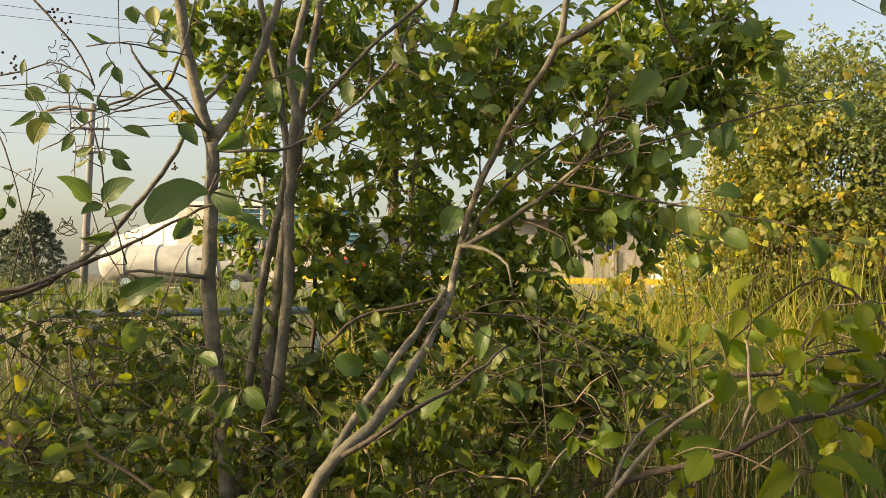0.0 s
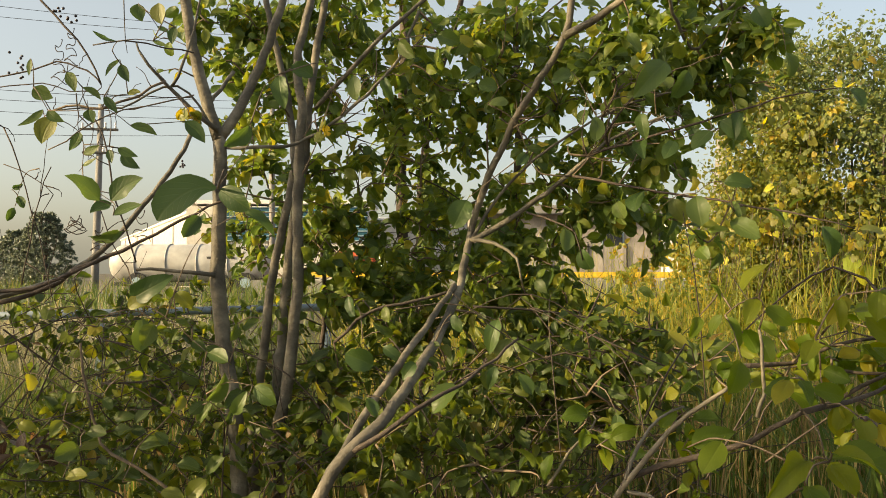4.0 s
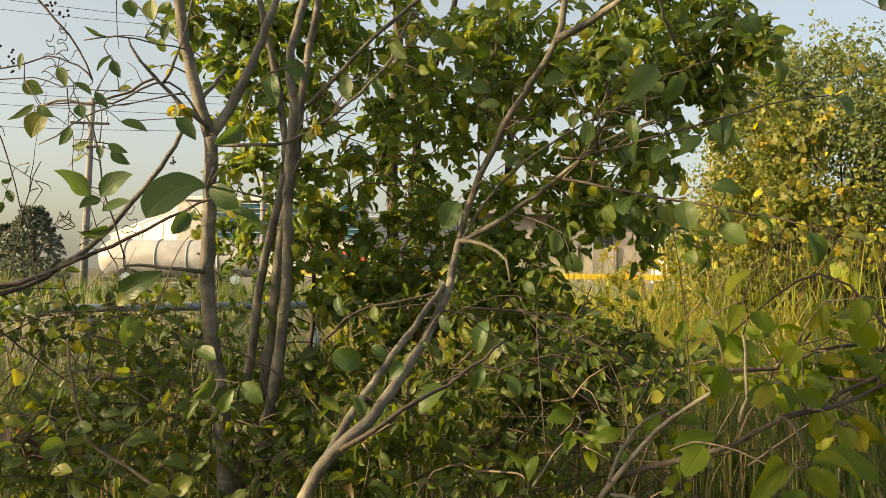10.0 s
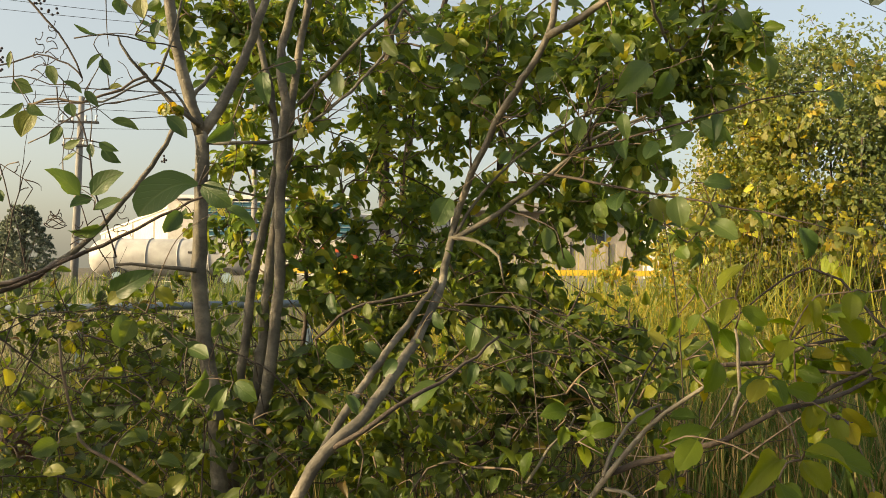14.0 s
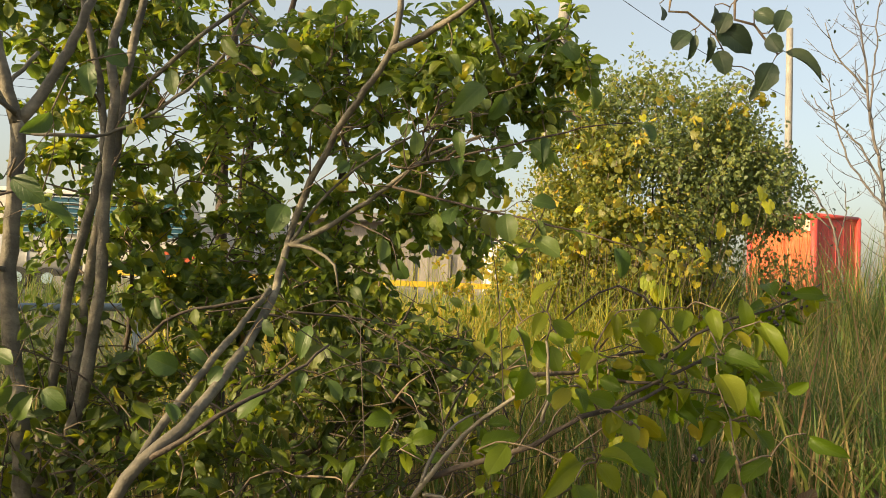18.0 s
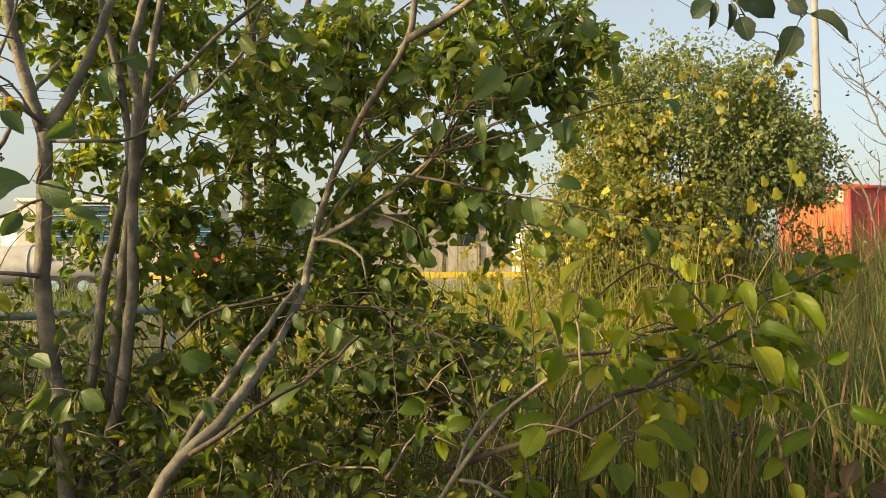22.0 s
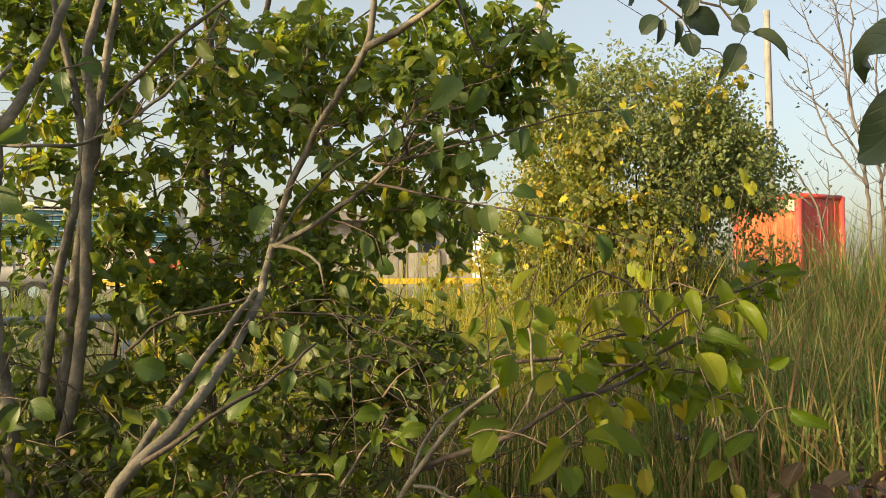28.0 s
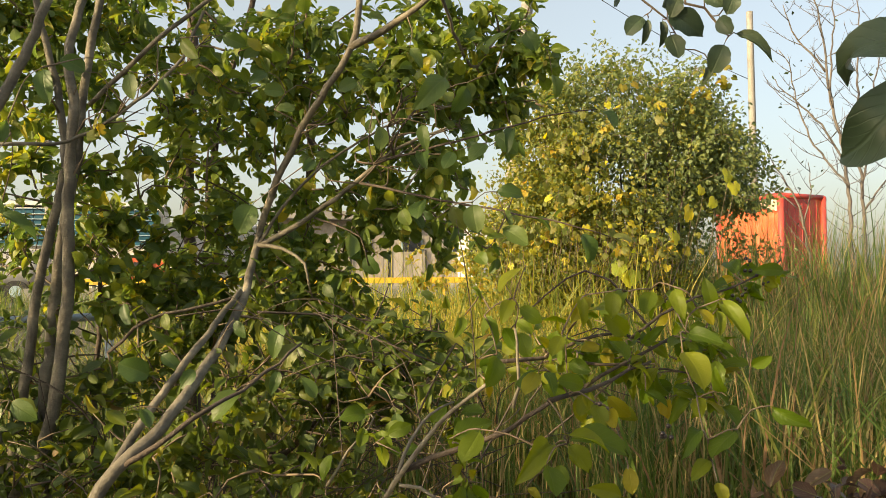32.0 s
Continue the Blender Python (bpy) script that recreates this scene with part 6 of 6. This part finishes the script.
for i in range(36):
    r0 = rng.random
    k = STEMS[VS + int(rng.integers(3, 14))]
    p = k[int(rng.integers(0, len(k))), :3]
    way = rng.normal(0, 1, 3) * (1, 0.5, 1)
    way /= np.linalg.norm(way)
    L = 0.03 + 0.10 * r0() ** 2
    stem([tuple(p), tuple(p + way * L * 0.5 + rng.normal(0, 0.006, 3)), tuple(p + way * L)], 0.0012, 0.0006, VINE, vine, 4, name="spur")


def tendril(start, drop, turns, size):
    g = Geo()
    s = np.array(start)
    pts = []
    for i in range(40):
        t = i / 39
        a = turns * 2 * math.pi * t
        pts.append((s[0] + size * math.cos(a) * (0.4 + t), s[1] + size * math.sin(a) * 0.6, s[2] - drop * t + 0.3 * size * math.sin(2.3 * a), 0.0010))
    tube(g, pts, step=0.01, sides=4)
    part("tendril", g, VINE, vine, "curled dark tendril")


tendril((-0.779, 1.582, 1.999), 0.10, 4, 0.012)
tendril((-0.804, 1.583, 1.976), 0.09, 3, 0.012)
tendril((-0.722, 1.495, 1.608), 0.03, 4, 0.016)
tendril((-0.636, 1.595, 1.628), 0.06, 2, 0.014)
tendril((-0.721, 1.595, 1.593), 0.05, 3, 0.014)
vmeshes = shared_leaves(LEAF_KINDS, LEAF_VINE, "leaf")
vine_wood = np.vstack([c[:, :3] for c in STEMS[VS:]] + [c[:, :3] for c in STEMS[:6]])
roots = []
for k, (b, t) in enumerate([
    ((-0.622, 1.500, 1.447), (-0.534, 1.479, 1.502)), ((-0.634, 1.601, 1.415), (-0.629, 1.584, 1.337)), ((-0.670, 1.596, 1.587), (-0.746, 1.576, 1.571)),
    ((-0.612, 1.894, 1.646), (-0.643, 1.876, 1.577)), ((-0.362, 1.391, 1.768), (-0.401, 1.373, 1.715)), ((-0.334, 1.487, 1.880), (-0.318, 1.455, 1.810)), ((-0.391, 1.295, 1.642), (-0.330, 1.276, 1.603)), ((-0.402, 1.496, 1.621), (-0.338, 1.477, 1.577)),
    ((-0.471, 1.504, 1.352), (-0.416, 1.485, 1.333)), ((-0.470, 1.507, 1.255), (-0.427, 1.485, 1.312)), ((-0.393, 1.407, 1.247), (-0.368, 1.386, 1.295)), ((-0.371, 1.456, 1.295), (-0.320, 1.437, 1.262)), ((-0.524, 1.609, 1.198), (-0.472, 1.587, 1.253)),
    ((-0.944, 1.692, 1.670), (-0.925, 1.693, 1.640)), ((-0.956, 1.692, 1.682), (-0.932, 1.691, 1.695)), ((-0.950, 1.693, 1.646), (-0.968, 1.694, 1.609)), ((-0.218, 1.687, 1.931), (-0.208, 1.669, 1.866)), ((-0.150, 1.687, 1.925), (-0.145, 1.669, 1.864))]):
    placed(b, t, vine, vmeshes, k, 0.25, 0.3)
    roots.append(b)
for c in ((-0.890, 1.584, 1.935), (-0.782, 1.582, 2.022), (-0.802, 1.581, 2.033), (-0.651, 1.890, 1.761), (-0.886, 1.585, 1.915)):
    berry_cluster(vine, c, 6, 0.0028, 0.008)
part("leaf", ribbon_leaf([(-0.290, 0.952, 1.603), (-0.302, 0.948, 1.605), (-0.319, 0.943, 1.600), (-0.336, 0.939, 1.588), (-0.348, 0.935, 1.574), (-0.354, 0.934, 1.563)], [0.0023, 0.0128, 0.0241, 0.0248, 0.0166, 0.0008], (0.15, -0.8, 0.6), 0.2), LEAF_VINE, vine, "large pale green leaf")
stalks(roots + [(-0.290, 0.952, 1.603)], vine, vine_wood, 0.0007)
# leaves against the sky: root, tip, half width, sideways bend
sky_leaves = [
    ((-0.617, 1.362, 1.627), (-0.658, 1.321, 1.666), 0.0172, 0.0065), ((-0.640, 1.461, 1.636), (-0.582, 1.464, 1.679), 0.0195, -0.0080), ((-0.679, 1.553, 1.640), (-0.708, 1.525, 1.618), 0.0134, 0.0037),
    ((-0.617, 1.419, 1.606), (-0.566, 1.422, 1.625), 0.0111, -0.0044), ((-0.741, 1.446, 1.790), (-0.756, 1.431, 1.738), 0.0201, 0.0047), ((-0.652, 1.309, 1.838), (-0.636, 1.308, 1.805), 0.0097, -0.0032),
    ((-0.744, 1.378, 1.830), (-0.711, 1.382, 1.811), 0.0138, 0.0034), ((-0.780, 1.479, 1.811), (-0.812, 1.451, 1.775), 0.0085, -0.0073), ((-0.704, 1.352, 1.783), (-0.676, 1.353, 1.763), 0.0089, 0.0044),
    ((-0.704, 1.469, 1.766), (-0.716, 1.453, 1.729), 0.0106, -0.0035), ((-0.566, 1.365, 1.759), (-0.521, 1.370, 1.743), 0.0086, -0.0043), ((-0.625, 1.455, 1.734), (-0.589, 1.456, 1.718), 0.0092, 0.0034),
    ((-0.659, 1.550, 1.737), (-0.623, 1.552, 1.709), 0.0110, 0.0049), ((-0.658, 1.388, 1.714), (-0.628, 1.383, 1.727), 0.0078, 0.0022), ((-0.703, 1.479, 1.704), (-0.675, 1.474, 1.718), 0.0059, 0.0024),
    ((-0.631, 1.324, 1.816), (-0.601, 1.326, 1.796), 0.0065, -0.0043), ((-0.611, 1.429, 1.884), (-0.595, 1.427, 1.851), 0.0092, 0.0023), ((-0.650, 1.515, 1.916), (-0.670, 1.499, 1.880), 0.0061, 0.0049),
    ((-0.594, 1.372, 1.909), (-0.623, 1.340, 1.918), 0.0067, -0.0089), ((-0.592, 1.456, 2.005), (-0.583, 1.454, 1.971), 0.0130, 0.0035), ((-0.507, 1.334, 1.964), (-0.501, 1.332, 1.927), 0.0140, 0.0022),
    ((-0.517, 1.444, 1.957), (-0.520, 1.437, 1.923), 0.0092, 0.0023), ((-0.581, 1.524, 1.984), (-0.555, 1.521, 1.969), 0.0061, 0.0000), ((-0.497, 1.442, 1.781), (-0.460, 1.445, 1.742), 0.0133, -0.0033),
    ((-0.623, 1.490, 1.843), (-0.596, 1.484, 1.845), 0.0059, -0.0024), ((-0.625, 1.335, 1.781), (-0.613, 1.328, 1.757), 0.0097, 0.0022), ((-0.642, 1.430, 1.824), (-0.617, 1.430, 1.795), 0.0080, 0.0000),
    ((-0.680, 1.540, 1.744), (-0.670, 1.531, 1.717), 0.0073, 0.0000), ((-0.539, 1.393, 1.916), (-0.511, 1.390, 1.905), 0.0044, 0.0000), ((-0.767, 1.409, 1.889), (-0.765, 1.401, 1.856), 0.0059, 0.0000)]
for k, (b, t, w, bend) in enumerate(sky_leaves):
    b, t = Vector(b), Vector(t)
    facing = Vector((0.25 * math.sin(2.1 * k), -1, 0.5 + 0.3 * math.cos(1.7 * k)))
    side = (t - b).cross(facing).normalized() * bend
    mid = [b, b.lerp(t, 0.2) + side * 0.5, b.lerp(t, 0.45) + side, b.lerp(t, 0.75) + side * 0.7, t]
    part("leaf", ribbon_leaf(mid, (0.0008, w * 0.85, w * 1.05, w * 0.7, 0.0006), facing, 0.25), LEAF_LIME if k in (4, 24) else LEAF_VINE, vine)
stalks([q[0] for q in sky_leaves], vine, vine_wood, 0.0007)
# withered flower heads
withered = shared_leaves(LOBED_KINDS, LEAF_YELLOWING, "leaf")
for c in ((-0.590, 1.738, 1.853), (-0.577, 1.738, 1.835), (-0.330, 1.989, 1.856)):
    for k in range(5):
        hang_leaf(withered, k, leaf_matrix(np.array(c) + rng.normal(0, 0.012, 3), rng.normal(0, 1, 3), rng.normal(0, 1, 3), 0.026), vine)

# ---- undergrowth at the left ----
under = thing("undergrowth", (-0.9, 2.3, 0), "tangled undergrowth of thin stems with small green and reddish leaves", "undergrowth")
US = len(STEMS)
for i in range(120):
    a = radians(-30 + 34 * rng.random())
    d = 1.7 + 1.5 * rng.random()
    x, y = d * math.sin(a), d * math.cos(a)
    h = 0.7 + 0.55 * rng.random()
    way = rng.normal(0, 0.35, 2)
    stem([(x + way[0] * 0.3, y + way[1] * 0.3, h * 0.5), (x + way[0] * 0.8, y + way[1] * 0.8, h * 0.9), (x + way[0] * 1.5, y + way[1] * 1.5, h)], 0.0035, 0.0012, VINE if i % 3 else BARK_DARK, under, 5, (x, y, -0.02))
stem([(-0.832, 1.754, 1.345), (-0.818, 1.757, 1.245), (-0.785, 1.761, 1.125), (-0.725, 1.763, 1.081), (-0.624, 1.765, 1.012), (-0.576, 1.818, 0.920)], 0.0028, 0.0042, TWIG, under, 7, label="pale dead stick")
brush = Geo()
for c, r, k in [((-1.005, 2.206, 1.249), (0.45, 0.4, 0.32), 80), ((0.146, 1.809, 1.250), (0.35, 0.3, 0.2), 28), ((0.535, 1.494, 1.332), (0.35, 0.3, 0.14), 16), ((-0.605, 2.311, 1.109), (0.45, 0.4, 0.25), 45), ((-0.045, 2.312, 1.146), (0.5, 0.4, 0.3), 45), ((0.377, 2.013, 1.166), (0.4, 0.4, 0.25), 60), ((-0.327, 2.698, 1.585), (0.5, 0.3, 0.3), 60)]:
    for p in cloud(rng, c, r, k):
        a = rng.random() * 2 * math.pi
        way = np.array((math.cos(a), 0.5 * math.sin(a), rng.normal(0.5, 0.5)))
        L = 0.15 + 0.35 * rng.random()
        w = 0.0009 + 0.0016 * rng.random() ** 2
        tube(brush, [(*(p - way * L * 0.5), w * 1.3), (*(p + rng.normal(0, 0.04, 3)), w), (*(p + way * L * 0.5 - (0, 0, 0.06)), w * 0.5)], step=0.05, sides=4)
part("bare_twig", brush, VINE, under, "thin dark bare twigs", kind="stuff")
gu = Growth(71, np.vstack([c[len(c) // 3:, :3] for c in STEMS[US:]]))
tg = []
for c, r, k in [((-1.132, 2.311, 1.064), (0.35, 0.35, 0.17), 45), ((-0.855, 2.510, 1.145), (0.32, 0.4, 0.2), 60), ((-0.550, 2.512, 1.111), (0.3, 0.4, 0.25), 45), ((-0.958, 2.114, 0.990), (0.35, 0.35, 0.2), 60),
                ((-0.611, 2.115, 0.977), (0.35, 0.35, 0.2), 55), ((-0.979, 2.803, 1.343), (0.4, 0.3, 0.14), 40), ((-1.312, 2.702, 1.346), (0.35, 0.3, 0.13), 34), ((-0.925, 2.406, 1.262), (0.3, 0.3, 0.12), 24), ((-0.311, 2.115, 1.024), (0.25, 0.3, 0.2), 30)]:
    tg += cloud(rng, c, r, k)
gu.reach(tg, radius=0.0014, leaf=0.043, per=6, droop=0.25, scatter=0.015)
part("twig", gu.twigs, VINE, under, kind="stuff")
g = Geo()
umeshes = shared_leaves(LEAF_KINDS, LEAF_LOW, "leaf")
near_set = set(sorted(range(len(gu.leaves)), key=lambda i: gu.leaves[i].translation.y)[:260])
for i, m in enumerate(gu.leaves):
    if i in near_set:
        hang_leaf(umeshes, i, m, under)
    else:
        bake(g, LEAF_KINDS[i % 5], m)
part("foliage", g, LEAF_LOW, under, kind="stuff")

single = shared_leaves([WIDE_KINDS[0], LEAF_KINDS[1], WIDE_KINDS[1], LEAF_KINDS[3]], LEAF_LOW, "leaf")
turned = shared_leaves(LOBED_KINDS, LEAF_LIME, "leaf")
under_wood = np.vstack([c[len(c) // 3:, :3] for c in STEMS[US:]])
roots = []
for k, (b, t) in enumerate([
    ((-0.576, 1.512, 1.407), (-0.587, 1.483, 1.362)), ((-0.623, 1.494, 1.432), (-0.568, 1.496, 1.470)), ((-0.541, 1.527, 1.467), (-0.506, 1.517, 1.432)), ((-0.648, 1.484, 1.425), (-0.666, 1.453, 1.416)),
    ((-0.549, 1.522, 1.415), (-0.564, 1.496, 1.432)), ((-0.441, 1.550, 1.325), (-0.480, 1.521, 1.363)), ((-0.437, 1.547, 1.295), (-0.471, 1.510, 1.252)), ((-0.413, 1.551, 1.277), (-0.438, 1.516, 1.234)),
    ((-0.397, 1.556, 1.283), (-0.349, 1.542, 1.250)), ((-0.481, 1.528, 1.257), (-0.503, 1.496, 1.230)), ((-0.517, 1.518, 1.266), (-0.525, 1.491, 1.245)), ((-0.538, 1.505, 1.234), (-0.555, 1.480, 1.246)),
    ((-0.590, 1.474, 1.176), (-0.535, 1.476, 1.188)), ((-0.564, 1.490, 1.204), (-0.531, 1.476, 1.181)), ((-0.524, 1.492, 1.143), (-0.474, 1.485, 1.137)), ((-0.471, 1.503, 1.119), (-0.429, 1.504, 1.158)),
    ((-0.501, 1.483, 1.080), (-0.462, 1.484, 1.117)), ((-0.547, 1.471, 1.096), (-0.495, 1.466, 1.089)), ((-0.608, 1.453, 1.119), (-0.561, 1.451, 1.124)), ((-0.699, 1.416, 1.136), (-0.649, 1.418, 1.140)),
    ((-0.765, 1.418, 1.323), (-0.751, 1.398, 1.291)), ((-0.783, 1.412, 1.359), (-0.786, 1.386, 1.346)), ((-0.628, 1.481, 1.306), (-0.640, 1.457, 1.330)), ((-0.587, 1.498, 1.309), (-0.610, 1.467, 1.305)),
    ((-0.697, 1.447, 1.284), (-0.693, 1.424, 1.265)), ((-0.653, 1.466, 1.271), (-0.626, 1.452, 1.251)), ((-0.709, 1.433, 1.235), (-0.721, 1.401, 1.216)), ((-0.674, 1.446, 1.212), (-0.627, 1.444, 1.211)),
    ((-0.678, 1.439, 1.188), (-0.710, 1.397, 1.174)), ((-0.735, 1.405, 1.165), (-0.754, 1.369, 1.154)), ((-0.711, 1.452, 1.387), (-0.714, 1.427, 1.376)), ((-0.742, 1.439, 1.434), (-0.738, 1.418, 1.415)),
    ((-0.707, 1.457, 1.439), (-0.712, 1.432, 1.429)), ((-0.669, 1.473, 1.401), (-0.673, 1.448, 1.385)), ((-0.428, 1.560, 1.402), (-0.432, 1.536, 1.371)), ((-0.387, 1.571, 1.413), (-0.407, 1.543, 1.381)),
    ((-0.509, 1.533, 1.371), (-0.482, 1.519, 1.350)), ((-0.510, 1.535, 1.398), (-0.533, 1.507, 1.410)), ((-0.773, 1.400, 1.236), (-0.739, 1.393, 1.223)), ((-0.753, 1.401, 1.191), (-0.765, 1.370, 1.183))]):
    placed(b, t, under, turned if 29 < k < 34 else single, k, 0.4)
    roots.append(b)
stalks(roots, under, under_wood)

# ---- withered purple-brown plants close by ----
for foot, centre, rad, k in (((0.95, 1.15, 0), (0.949, 1.029, 1.152), (0.15, 0.07, 0.03), 16), ((-0.95, 1.5, 0), (-0.989, 1.911, 1.078), (0.2, 0.15, 0.08), 9)):
    dry = thing("withered_plant", foot, "withered low plant with purplish brown leaves", "plant", "withered plants")
    gd = Growth(81, [np.array(foot) + (0, 0, z) for z in np.linspace(0.0, 0.75, 12)])
    gd.reach(cloud(rng, centre, rad, k), radius=0.0016, leaf=0.038, per=4, droop=0.1, scatter=0.02)
    g = Geo()
    tube(g, [(*foot, 0.005), (foot[0], foot[1], 0.75, 0.003)], step=0.1, sides=6)
    part("stem", g, VINE, dry)
    part("twig", gd.twigs, VINE, dry, kind="stuff")
    dm = shared_leaves(LEAF_KINDS, LEAF_BROWN, "leaf")
    for i, m in enumerate(gd.leaves):
        hang_leaf(dm, i, m, dry)

# ---- hedge and tree added outside the view to shade the near growth ----
hedge = thing("hedge", (-4.6, -0.9, 0), "ragged leafy hedge added out of view to shade the near growth", "hedge")
rng = np.random.default_rng(91)
hn = []
for i in range(16):
    x, y = -4.6 + rng.normal(0, 0.15), -4.2 + i * 0.58
    g = Geo()
    c = tube(g, [(x, y, -0.03, 0.03), (x + rng.normal(0, 0.1), y, 1.4, 0.02), (x + rng.normal(0, 0.2), y + rng.normal(0, 0.2), 2.7, 0.006)], step=0.2, sides=6)
    part("stem", g, BARK_DARK, hedge)
    hn.extend(c[:, :3])
gh = Growth(92, hn)
gh.reach([np.array((-4.6 + rng.normal(0, 0.3), -4.3 + 8.8 * rng.random(), 0.2 + (2.75 + 0.3 * math.sin(i)) * rng.random() ** 0.75)) for i in range(770)]
         + [np.array((-4.6 + rng.normal(0, 0.3), -2.9 + 3.0 * rng.random(), 2.5 + 1.1 * rng.random())) for i in range(70)] + [np.array((-4.6 + rng.normal(0, 0.3), 0.15 + 0.75 * rng.random(), 2.3 + 1.25 * rng.random())) for i in range(75)] + cloud(rng, (-4.6, -1.46, 3.45), (0.3, 0.35, 0.3), 40), radius=0.003, leaf=0.10, per=10, step=0.2, bare=0.0, sides=3)
part("twig", gh.twigs, TWIG, hedge, kind="stuff")
g = Geo()
CHINK = [Vector(p) for p in ((-0.199, 1.440, 1.171), (-0.139, 1.479, 1.222), (-0.083, 1.607, 1.290), (-0.033, 1.805, 1.364), (0.011, 2.002, 1.457))]
CHINK += [(p + q) / 2 for p, q in zip(CHINK[:-1], CHINK[1:])]


def chink_clear(m):
    """False for leaves in the gap cut in the added crowns to let sun reach the slanting stem."""
    return all((m.translation - p).cross(toward_sun).length > 0.26 for p in CHINK)


for i, m in enumerate(gh.leaves):
    if chink_clear(m):
        bake(g, SIMPLE_KINDS[i % 3], m)
part("foliage", g, LEAF_LOW, hedge, kind="stuff")

shade_tree = thing("tree", (-5.2, -0.8, 0), "spreading broad-leaved tree added unseen behind the hedge to block sun", "tree")
g = Geo()
c = tube(g, [(-5.2, -0.8, -0.03, 0.14), (-5.15, -0.75, 2.0, 0.11), (-5.1, -0.8, 4.2, 0.08), (-5.0, -0.7, 6.0, 0.02)], step=0.3, sides=10, rng=rng, wobble=0.01)
part("trunk", g, BARK_DARK, shade_tree)
gt = Growth(94, c[9:, :3])
gt.reach(cloud(rng, (-5.0, -0.9, 4.9), (1.2, 2.7, 1.35), 300, 0.1), radius=0.006, leaf=0.13, per=10, step=0.3, bare=0.2, sides=3, scatter=0.05)
part("limb", gt.twigs, BARK_DARK, shade_tree, kind="stuff")
g = Geo()
for i, m in enumerate(gt.leaves):
    if chink_clear(m):
        bake(g, SIMPLE_KINDS[i % 3], m)
part("crown", g, LEAF_DARK, shade_tree, kind="stuff")
